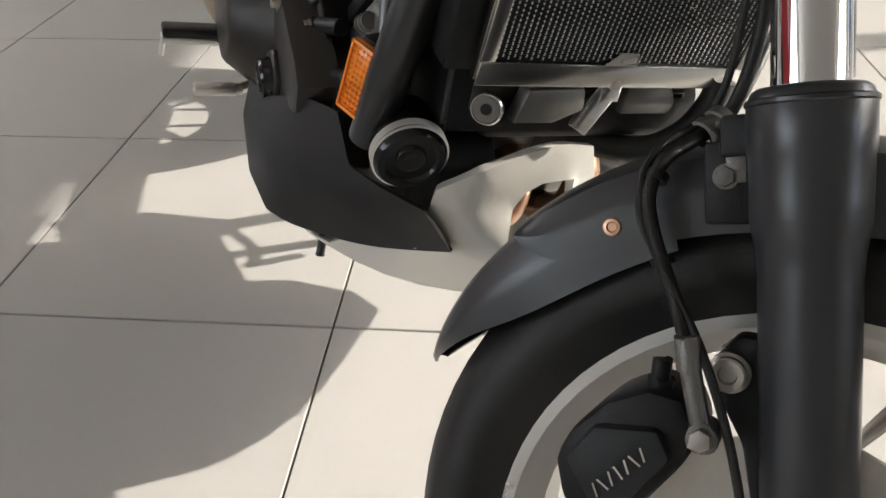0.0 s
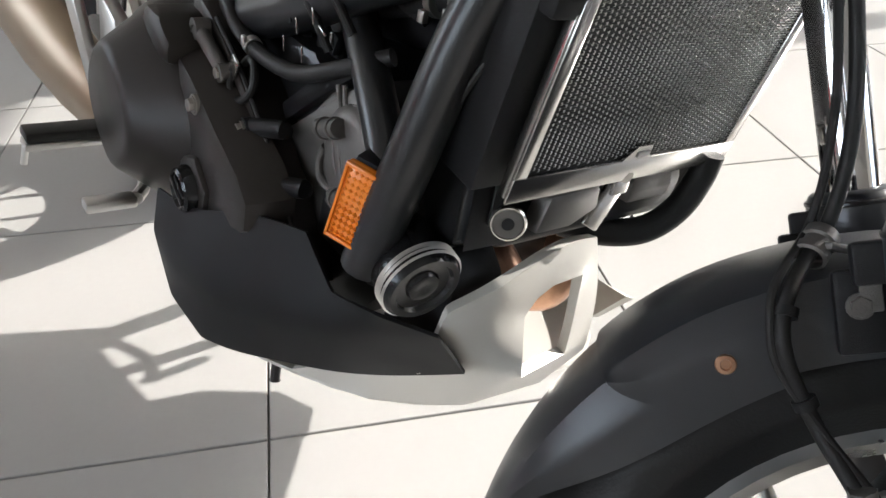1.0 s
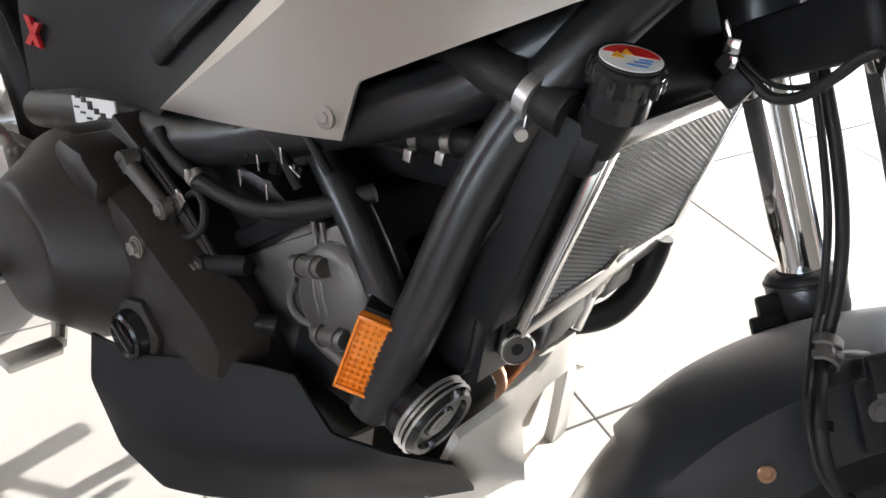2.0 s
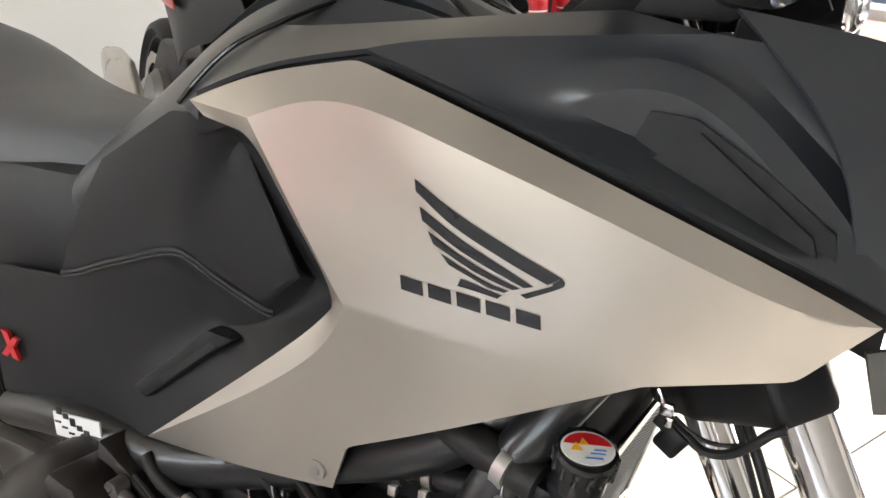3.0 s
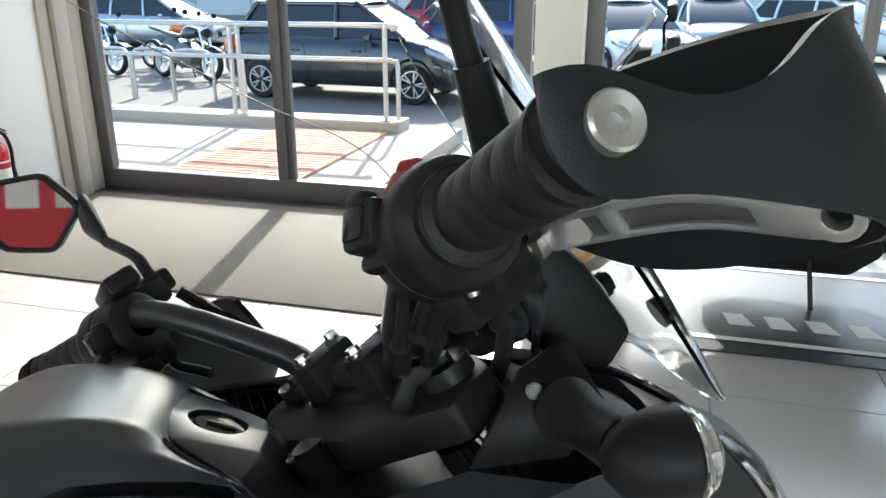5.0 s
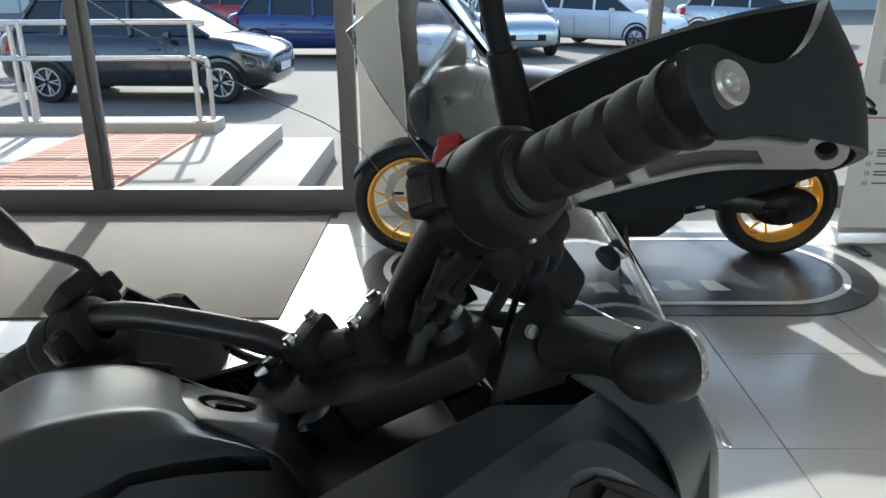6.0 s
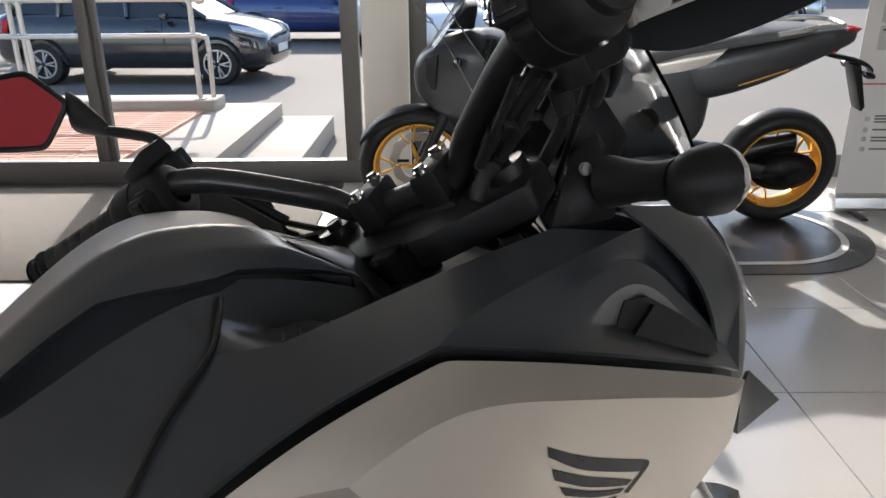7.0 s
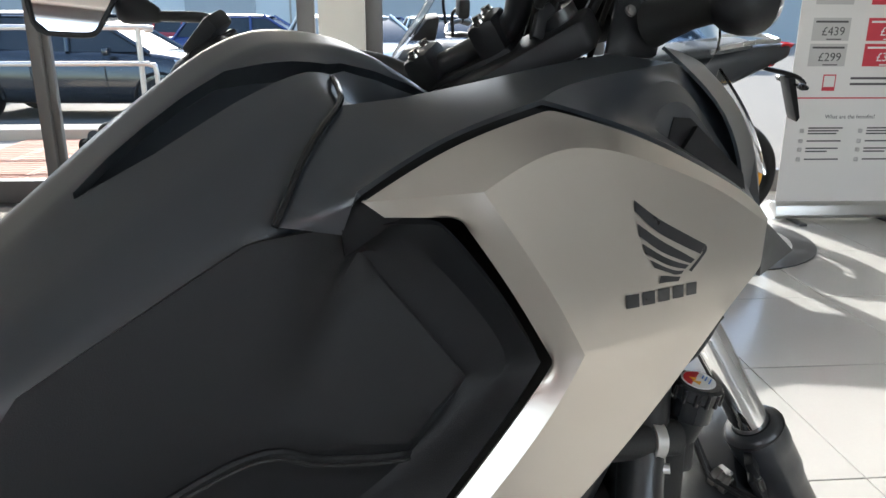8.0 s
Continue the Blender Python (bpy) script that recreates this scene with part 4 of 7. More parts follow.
part("guard_rail", box((.004, 0, RL - .006), (.004, .275, .018), .001), GUARDFRAME, guard)
for sd in (-1, 1):
    part("guard_rail", box((.0038, sd * .131, RL / 2), (.004, .013, RL - .034), .001), GUARDFRAME, guard)
    part("guard_lip", box((.0005, sd * .1385, RL / 2), (.008, .002, RL), .0006), GUARDFRAME, guard)
part("guard_tab", prism([(-.021, .0172), (.013, .0172), (.010, .030), (-.008, .030)], .0025, .0065, "x"), GUARDFRAME, guard)
# Cross wires black, crests pale: the weave's shade and shine set by colour.
lines = []
for k in range(64):
    z = .018 + (RL - .034) * k / 63
    lines.append(box((.0026, 0, z), (.0010, .250, .0012)))
part("guard_wire", joined(*lines), BLACK, guard, "cross wires of the guard mesh, blackened as if in shade")["kind"] = "stuff"
bm = bmesh.new()
PITCH = (RL - .036) / 64
for k in range(47):
    y = -.123 + .246 * k / 46
    for n_ in range(32):
        z0 = .0185 + PITCH * (2 * n_ + k % 2)
        foot = [bm.verts.new((.0026, y + dy, z0 + dz)) for dy, dz in ((-.0010, 0), (.0010, 0), (.0010, PITCH * 1.65), (-.0010, PITCH * 1.65))]
        top = [bm.verts.new((.0036, y, z0 + PITCH * q)) for q in (.45, 1.2)]
        bm.faces.new((foot[0], foot[1], top[0]))
        bm.faces.new((foot[1], foot[2], top[1], top[0]))
        bm.faces.new((foot[2], foot[3], top[1]))
        bm.faces.new((foot[3], foot[0], top[0], top[1]))
part("guard_mesh", bm, MESH, guard, "crests of the woven guard mesh, paled to carry their shine")["kind"] = "stuff"
part("badge_print", box((.0072, .002, .0225), (.0008, .014, .005), m=pose(0, 0, 0, 8, 0, 0)), MESH, guard)
TF.pop()
bracket = part("radiator_bracket", prism([(-.150, .480), (-.100, .478), (-.100, .500), (-.020, .516), (.095, .516), (.095, .494), (.06, .490), (-.01, .496), (-.07, .488), (-.10, .540), (-.150, .540)], .455, .468, "x", .003), FRAMEPAINT, bike, "black radiator bracket")
part("bracket_shell", prism([(-.100, .492), (-.090, .524), (-.034, .527), (-.030, .505), (-.060, .492)], .470, .490, "x", .004), CAST, bracket, "grey cast bracket shell")
part("bracket_shell", prism([(.010, .500), (.012, .527), (.062, .527), (.070, .512), (.066, .500)], .468, .488, "x", .004), CAST, bracket, "grey cast bracket shell")
part("bracket_arm", joined(box((.4885, -.008, .527), (.004, .020, .026), .001), box((.486, -.021, .504), (.005, .024, .044), .002, pose(0, 0, 0, -30, 0, 0)) ), GUARDFRAME, bracket, "satin steel bracket arm")
part("bracket_screw", bolt((.4915, -.008, .532), (1, 0, -.2), .0050, .003, False), STEEL, bracket)
bush = part("bracket_bush", lathe((.475, -.119, .5020), (.4835, -.1255, .5026), [(0, 0), (.0150, 0), (.0150, .0065), (.0138, .0080), (.0128, .0080), (.0122, .0070), (.0092, .0074), (.0086, .0066), (.0046, .0066), (.0042, .004), (0, .004)], 36), GUARDFRAME, bike, "steel washer with a rubber bush")
part("bush_face", lathe((.475, -.119, .5020), (.4835, -.1255, .5026), [(.0044, .0072), (.0090, .0080), (.0120, .0078), (.0122, .0072)], 36), CAST, bush, "grey ring face")
part("bush_bore", lathe((.475, -.119, .5020), (.4835, -.1255, .5026), [(.0050, .0066), (.0050, .0082), (.0046, .0085), (0, .0085)], 24), RUBBER, bush, "dark bore")
part("bush_tab", prism([(-.135, .498), (-.106, .498), (-.108, .548), (-.134, .548)], .4690, .4720, "x", .001), FRAMEPAINT, bush)
part("coolant_pipe", tube([(.490, .112, .537), (.489, .110, .512), (.487, .094, .482), (.478, .066, .460), (.458, .035, .452), (.43, 0, .455)], .0135, 14), RUBBER, bike)
part("coolant_hose", tube([(.30, -.11, .70), (.38, -.14, .72), (.44, -.160, .715), (.50, -.165, .705)], .0155, 16), RUBBER, bike)
part("hose_clamp", joined(cyl((.470, -.1645, .710), (.480, -.166, .708), .0172, seg=28), cyl((.474, -.176, .688), (.479, -.181, .688), .0042, seg=12), box((.475, -.175, .694), (.006, .005, .014), .001)), ALLOY, bike, "bright hose clamp")
ca, cb = Vector((.526, -.160, .720)), Vector((.526, -.160, .720)) + Vector((.16, -.26, .95)).normalized() * .03
cap = part("radiator_cap", joined(lathe(ca, cb, [(0, -.004), (.019, -.004), (.019, .014), (.0215, .016), (.022, .026), (.020, .0285), (0, .029)], 32)), GLOSS, bike, "black radiator cap with a warning sticker")
for k in range(14):
    q = (cb - ca).orthogonal().normalized() * .0212
    q.rotate(Matrix.Rotation(.4488 * k, 3, (cb - ca).normalized()))
    part("cap_rib", cyl(ca + q + (cb - ca) * .45, ca + q + (cb - ca) * .86, .0022, seg=8, bev=.0006), GLOSS, cap)
part("filler_neck", joined(cyl((.512, -.148, .690), ca + (cb - ca) * .1, .017, seg=24), box((.506, -.150, .688), (.036, .036, .035), .006, pose(0, 0, 0, 0, 11, 0))), BLACK, cap, "black filler neck")
TF.append(span(ca + (cb - ca).normalized() * .0292, cb + (cb - ca)))
part("cap_sticker", prism([(.0185 * math.cos(.2618 * k), .0145 * math.sin(.2618 * k)) for k in range(24)], 0, .0008, "z"), WHITE, cap)
part("sticker_print", prism([(.0168 * math.cos(.2 + .27 * k), .0128 * math.sin(.2 + .27 * k)) for k in range(11)], .0008, .0012, "z"), RED, cap)
part("sticker_print", joined(prism([(-.012, -.003), (-.004, -.003), (-.008, .004)], .0012, .0016, "z"), prism([(-.006, .002), (.001, .002), (-.003, .008)], .0012, .0016, "z")), YELLOW, cap)
part("sticker_print", joined(box((.008, -.002, .0014), (.008, .0012, .0004)), box((.006, -.005, .0014), (.010, .0012, .0004)), box((.003, -.009, .0014), (.012, .0012, .0004))), BLUE, cap)
TF.pop()

# Rider's foot peg, pedal, hanger and swing arm.
part("peg_hanger", prism([(-.16, .52), (-.10, .50), (-.05, .38), (-.07, .32), (-.12, .33), (-.17, .42)], -.245, -.225, "y", .005), ALLOY, bike, "machined foot peg hanger")
part("foot_peg", joined(box((-.085, -.30, .372), (.036, .115, .014), .004), cyl((-.085, -.24, .365), (-.085, -.21, .365), .011)), RUBBER, bike, "black rubber topped foot peg")
part("peg_bar", joined(box((-.085, -.30, .360), (.030, .118, .010), .003), cyl((-.085, -.355, .362), (-.085, -.36, .335), .004)), ALLOY, bike)
part("brake_pedal", joined(tube([(-.07, -.225, .33), (-.01, -.245, .325), (.04, -.27, .335)], .008, 10), box((.046, -.30, .338), (.022, .055, .013), .003)), ALLOY, bike, "alloy brake pedal")
part("foot_peg", joined(box((-.085, .30, .372), (.036, .115, .014), .004), cyl((-.085, .24, .365), (-.085, .21, .365), .011)), RUBBER, bike, "black rubber topped foot peg")
part("gear_lever", joined(tube([(-.085, .215, .33), (-.01, .235, .325), (.045, .255, .345)], .006, 10), cyl((.045, .25, .345), (.045, .31, .345), .009, seg=14)), ALLOY, bike, "alloy gear lever")
part("peg_hanger", prism([(-.16, .52), (-.10, .50), (-.05, .38), (-.07, .32), (-.12, .33), (-.17, .42)], .205, .222, "y", .005), ALLOY, bike)
stand = part("side_stand", tube([(-.02, .13, .27), (-.03, .22, .18), (-.05, .345, .078)], .012, 12), FRAMEPAINT, bike, "black side stand")
part("stand_foot", box((-.052, .362, .0755), (.06, .075, .008), .003, pose(0, 0, 0, 11, 0, 0)), FRAMEPAINT, stand)
for sd in (-1, 1):
    part("swing_arm", prism([(-.12, .36), (-.12, .43), (-.40, .40), (-.70, .345), (-.72, .30), (-.66, .29), (-.40, .33)], sd * .10, sd * .13, "y", .01), CAST, bike, "grey swing arm")
part("silencer", loft([[(x, y + r * .62 * math.cos(a), z + r * math.sin(a)) for a in [6.28319 * i / 14 for i in range(14)]] for x, y, z, r in ((-.14, -.205, .325, .03), (-.22, -.225, .345, .058), (-.45, -.245, .375, .082), (-.78, -.26, .44, .088), (-.82, -.26, .45, .065))], close=True), SILENCER, bike, "satin bronze-grey silencer", sub=1)
part("peg_bracket", prism([(-.10, .36), (-.135, .36), (-.275, .50), (-.27, .535), (-.235, .52)], -.262, -.248, "y", .004), ALLOY, bike, "machined foot peg bracket")
part("rear_hugger", loft([[(-.68 + .34 * math.cos(a), w, .31 + .34 * math.sin(a)) for w in (-.08, -.06, 0, .06, .08)] for a in [radians(d) for d in range(20, 140, 12)]]), BLACK, bike, solid=.003)


# Wheels.
def wheel(parent, m, r_tyre, w_tyre, r_rim, rim_mat, spokes=7, disc=True, tread=True):
    """A wheel with its axle along y, at the pose m."""
    TF.append(TF[-1] @ m)
    k = r_rim
    wh = part("wheel", lathe((0, -1, 0), (0, 1, 0), [(k + .012, 1 - w_tyre * .36), (k + .014, 1 - w_tyre * .33), (k, 1 - w_tyre * .28), (k - .010, 1 - .02), (k - .010, 1 + .02), (k, 1 + w_tyre * .28), (k + .014, 1 + w_tyre * .33), (k + .012, 1 + w_tyre * .36), (k - .004, 1 + w_tyre * .35), (k - .022, 1 + .02), (k - .022, 1 - .02), (k - .004, 1 - w_tyre * .35), (k + .012, 1 - w_tyre * .36)], 64), rim_mat, parent, "cast alloy rim")
    t, w = r_tyre, w_tyre / 2
    prof = [(k + .004, 1 - w * .70), (k + .025, 1 - w * .92), (t - .055, 1 - w), (t - .028, 1 - w * .9), (t - .008, 1 - w * .5), (t, 1), (t - .008, 1 + w * .5), (t - .028, 1 + w * .9), (t - .055, 1 + w), (k + .025, 1 + w * .92), (k + .004, 1 + w * .70)]
    part("tyre", lathe((0, -1, 0), (0, 1, 0), prof, 72), RUBBER, wh, "black road tyre", smooth=60)
    part("hub", lathe((0, -1, 0), (0, 1, 0), [(0, .945), (.022, .945), (.026, .955), (.034, .965), (.034, 1.035), (.026, 1.045), (.022, 1.055), (0, 1.055)], 24), rim_mat, wh)
    for i in range(spokes):
        a = 6.28319 * i / spokes
        TF.append(TF[-1] @ pose(0, 0, 0, 0, math.degrees(a), 0))
        part("spoke", joined(loft([[(x, -hh, z - b), (x, hh, z - b), (x, hh, z + b), (x, -hh, z + b)] for x, z, b, hh in ((.025, 0, .014, .022), (.08, 0, .010, .016), (.125, .0, .010, .014))], close=True),
                             *[loft([[(x, -.012, z - .007), (x, .012, z - .007), (x, .012, z + .007), (x, -.012, z + .007)] for x, z in ((.115, sg * .004), (k - .045, sg * .035), (k - .012, sg * .048))], close=True) for sg in (-1, 1)]), rim_mat, wh, sub=1)
        TF.pop()
    if disc:
        ring = []
        for (r0, r1) in ((.105, .150),):
            n = 60
            bm = bmesh.new()
            q = []
            for i in range(n):
                a = 6.28319 * i / n
                ro = r1 + .004 * math.cos(10 * a)
                q.append([bm.verts.new((rr * math.cos(a), y, rr * math.sin(a))) for rr, y in ((r0, -.075), (ro, -.075), (ro, -.070), (r0, -.070))])
            for i in range(n):
                for j in range(4):
                    bm.faces.new((q[i][j], q[i][(j + 1) % 4], q[(i + 1) % n][(j + 1) % 4], q[(i + 1) % n][j]))
            bmesh.ops.recalc_face_normals(bm, faces=bm.faces)
            ring.append(bm)
        part("brake_disc", joined(*ring), STEEL, wh, "drilled steel brake disc")
        for a in [6.28319 * i / 5 for i in range(5)]:
            part("disc_carrier", box((.085 * math.cos(a), -.070, .085 * math.sin(a)), (.06, .006, .016), .002, pose(0, 0, 0, 0, -math.degrees(a), 0)), BLACK, wh)
    TF.pop()
    return wh


wheel(bike, Matrix.Translation((-.68, 0, .31)), .31, .16, .216, ALLOY)

# Front end in the steering's own axes: x ahead, y left, z along the fork; turned to the left lock.
rake, lock = radians(29.85), radians(38.5)
fwd, left, axis = Vector((math.cos(rake), 0, math.sin(rake))), Vector((0, 1, 0)), Vector((-math.sin(rake), 0, math.cos(rake)))
sx, sy = fwd * math.cos(lock) + left * math.sin(lock), left * math.cos(lock) - fwd * math.sin(lock)
STEER = Matrix(((sx.x, sy.x, axis.x, .634), (sx.y, sy.y, axis.y, 0), (sx.z, sy.z, axis.z, .618), (0, 0, 0, 1)))
TF.append(STEER)
AX = (.020, 0, -.397)
wheel(bike, Matrix.Translation(AX) @ pose(0, 0, 0, 0, 24, 0), .303, .122, .2145, ALLOY)
for sd in (-1, 1):
    y = sd * .099
    leg = part("fork_leg", lathe((.032, y, -.40), (.032, y, 0), [(0, -.03), (.022, -.03), (.026, -.01), (.027, .05), (.0265, .12), (.0275, .255), (.0285, .268), (.0315, .285), (.032, .300), (.0325, .322), (.0335, .326), (.0335, .352), (.031, .358), (.0285, .360), (.0215, .361), (.0205, .35)], 40), FORKPAINT, bike, "black fork slider")
    part("fork_tube", cyl((.032, y, -.06), (.032, y, .42), .0205, seg=40), CHROME, leg, "chromed fork tube")
    part("seal_clip", lathe((.032, y, -.05), (.032, y, 0), [(.0336, .0), (.0345, .001), (.0345, .003), (.0336, .004)], 40), FRAMEPAINT, leg)
for z, t in ((.15, .042),):
    part("triple_clamp", joined(prism([(-.028, -.04), (.004, -.126), (.045, -.128), (.064, -.098), (.046, 0), (.064, .098), (.045, .128), (.004, .126), (-.028, .04)], z - t / 2, z + t / 2, "z", .006)), BLACK, bike, "black fork clamp")
part("steering_stem", cyl((0, 0, .13), (0, 0, .43), .028, seg=24), FRAMEPAINT, bike)
part("axle_nut", cyl((.020, -.135, -.397), (.020, .135, -.397), .012, seg=6), STEEL, bike)

# Mudguard.
def guard_ring(a, r, w, drop):
    c, s = math.cos(a), math.sin(a)
    return [(AX[0] + (r - d) * c, ww, AX[2] + (r - d) * s) for ww, d in ((-w, drop), (-w * 1.0, drop * .5), (-w * .88, min(.006, drop * .3)), (-w * .5, -.004), (0, -.007), (w * .5, -.004), (w * .88, min(.006, drop * .3)), (w, drop * .5), (w, drop))]


mudguard = part("front_mudguard", loft([guard_ring(radians(d), r, w, dr) for d, r, w, dr in ((46, .328, .052, .02), (60, .333, .066, .045), (75, .335, .074, .056), (95, .3355, .0765, .057), (108, .336, .0765, .056), (114, .336, .0765, .054), (119, .336, .076, .046), (122, .3355, .0755, .033), (123.6, .335, .074, .017))], folds=(1, 2, 6, 7), fold=.5), SATINBLACK, bike, "black front mudguard", sub=2, solid=.003)
part("mudguard_flap", loft([guard_ring(radians(d), r, w, dr) for d, r, w, dr in ((104, .3325, .0725, .062), (112, .3325, .0725, .063), (120, .332, .0725, .062), (127, .3315, .071, .058), (134, .331, .066, .047), (140, .3305, .057, .031), (145.5, .330, .042, .018), (149.5, .3295, .024, .008), (151.5, .329, .010, .003))], folds=(1, 2, 6, 7), fold=.5), SATINBLACK, mudguard, "black rear flap of the mudguard", sub=2, solid=.003)
for sd in (-1, 1):
    part("mudguard_stay", joined(box((-.012, sd * .084, -.092), (.03, .008, .05), .003), box((.008, sd * .088, -.064), (.05, .010, .025), .003)), BLACK, bike)
    part("mudguard_bolt", joined(lathe((-.088, sd * .0755, -.119), (-.088, sd * .085, -.119), [(.0062, 0), (.0066, .001), (.0058, .0022), (.0036, .0024), (.0030, .0010), (0, .0010)], 18)), COPPER, mudguard)
    part("mudguard_bolt", joined(bolt((-.014, sd * .0885, -.088), (0, sd, 0), .0062, .004), box((-.008, sd * .0885, -.082), (.012, .003, .020), .001)), CAST, bike)

# Caliper and hose on the right.
cal = part("brake_caliper", prism([(-.118, -.268), (-.105, -.246), (-.082, -.226), (-.056, -.216), (-.034, -.220), (-.026, -.244), (-.036, -.262), (-.062, -.292), (-.090, -.308), (-.114, -.296)], -.118, -.052, "y", .007), BLACK, bike, "black two-piston brake caliper")
part("caliper_bridge", prism([(-.108, -.264), (-.088, -.240), (-.048, -.238), (-.040, -.256), (-.064, -.284), (-.092, -.292)], -.126, -.112, "y", .005), GUARDGREY, cal)
for k, ang in enumerate((20, -16, 20, 0, 20, -16, 20)):
    part("caliper_mark", box((-.087 + .0050 * k, -.1264, -.281 + .0045 * k), (.0014, .0008, .0092), 0, pose(0, 0, 0, 0, ang - 38, 0)), GUARDFRAME, cal, "pale bars of the maker's mark")
part("pad_pin", joined(cyl((-.052, -.100, -.214), (-.050, -.100, -.200), .0062, seg=14, bev=.001), cyl((-.053, -.100, -.222), (-.051, -.100, -.212), .0085, seg=14, bev=.001)), BLACK, cal)
for x, z in ((-.0105, -.2045), (.016, -.295)):
    part("caliper_bolt", joined(lathe((x, -.098, z), (x, -.118, z), [(.0125, 0), (.0125, .006), (.0105, .0075), (.0105, .012), (.0092, .013), (.0058, .013), (.0052, .0085), (0, .0085)], 24)), STEEL, bike, "zinc socket bolt")
part("caliper_lug", prism([(-.026, -.205), (-.006, -.182), (.022, -.186), (.030, -.25), (.030, -.33), (.004, -.315), (-.004, -.25)], -.100, -.080, "y", .004), BLACK, bike)
banjo = part("banjo", joined(cyl((-.022, -.112, -.238), (-.022, -.130, -.238), .0095, seg=18, bev=.002), tube([(-.022, -.124, -.238), (-.026, -.125, -.215), (-.030, -.124, -.190)], .0062, 12), cyl((-.0295, -.124, -.200), (-.0305, -.124, -.180), .0074, seg=14, bev=.001)), CAST, bike, "grey metal hose union")
part("banjo_bolt", cyl((-.022, -.129, -.238), (-.022, -.136, -.238), .0068, seg=6, bev=.001), STEEL, banjo)
HOSE = [(-.030, -.124, -.190), (-.036, -.112, -.175), (-.0445, -.100, -.155), (-.055, -.0985, -.122), (-.0575, -.0985, -.097), (-.050, -.088, -.076), (-.034, -.062, -.062), (-.020, -.046, -.050), (-.006, -.044, -.02), (.004, -.046, .02), (.010, -.046, .07), (.014, -.040, .12), (.016, -.036, .17)]
part("brake_hose", tube(HOSE, .0046, 12), RUBBER, bike, "black brake hose")
part("sensor_cable", tube([(.002, -.105, -.33), (-.006, -.122, -.25), (-.020, -.124, -.195), (-.040, -.104, -.160), (-.061, -.0985, -.118), (-.063, -.0965, -.092), (-.056, -.086, -.070), (-.038, -.060, -.055), (-.027, -.046, -.043), (-.016, -.046, -.015), (-.006, -.050, .03), (.000, -.050, .08), (.006, -.044, .13), (.010, -.040, .17)], .0028, 10), RUBBER, bike, "thin black sensor cable")
for k, j in ((2, 3), (4, 5)):
    q0, q1 = Vector(HOSE[k]), Vector(HOSE[j])
    qm = q0.lerp(q1, .5)
    part("cable_tie", cyl(qm - (q1 - q0).normalized() * .003, qm + (q1 - q0).normalized() * .003, .0072, seg=14), BLACK, bike)
part("hose_clip", joined(lathe((-.033, -.062, -.062), (-.018, -.044, -.048), [(.0085, 0), (.0105, .001), (.0105, .007), (.0090, .008), (.0090, .013), (.0108, .014), (.0108, .021), (.0085, .022)], 24), box((-.012, -.058, -.060), (.030, .012, .005), .002, pose(0, 0, 0, 0, 20, 30))), CAST, bike, "pale metal hose clip")
TF.pop()

# The handlebar's own axes, a little short of the wheel's turn.
rake, lock = radians(29), radians(35)
fwd, axis = Vector((math.cos(rake), 0, math.sin(rake))), Vector((-math.sin(rake), 0, math.cos(rake)))
sx, sy = fwd * math.cos(lock) + left * math.sin(lock), left * math.cos(lock) - fwd * math.sin(lock)
BAR = Matrix(((sx.x, sy.x, axis.x, .645), (sx.y, sy.y, axis.y, 0), (sx.z, sy.z, axis.z, .618), (0, 0, 0, 1)))
TF.append(BAR)
part("top_clamp", prism([(-.028, -.04), (.004, -.126), (.045, -.128), (.064, -.098), (.046, 0), (.064, .098), (.045, .128), (.004, .126), (-.028, .04)], .436, .466, "z", .006), BLACK, bike, "black top fork clamp")
for sd in (-1, 1):
    part("fork_cap", joined(cyl((.035, sd * .098, .464), (.035, sd * .098, .476), .019, seg=24, bev=.002), cyl((.035, sd * .098, .476), (.035, sd * .098, .482), .008, seg=6, bev=.001)), FRAMEPAINT, bike, "black fork cap")

# Handlebar with its controls.
part("handlebar", tube([(-.058, -.348, .601), (-.0225, -.25, .581), (.002, -.183, .567), (.028, -.09, .512), (.035, -.05, .482), (.035, .05, .482), (.028, .09, .515), (-.004, .178, .585), (-.028, .25, .590), (-.063, .358, .583)], .0125, 16, 8), FRAMEPAINT, bike, "black tubular handlebar")
clampset = part("bar_clamp", joined(*[box((.035, sd * .037, .483), (.048, .030, .038), .007) for sd in (-1, 1)], box((.035, 0, .462), (.05, .11, .02), .006)), BLACK, bike, "black handlebar clamps")
for sd in (-1, 1):
    for dx in (-.016, .016):
        part("clamp_bolt", bolt((.035 + dx, sd * .037, .502), (0, 0, 1), .0052, .005), GUARDFRAME, clampset)
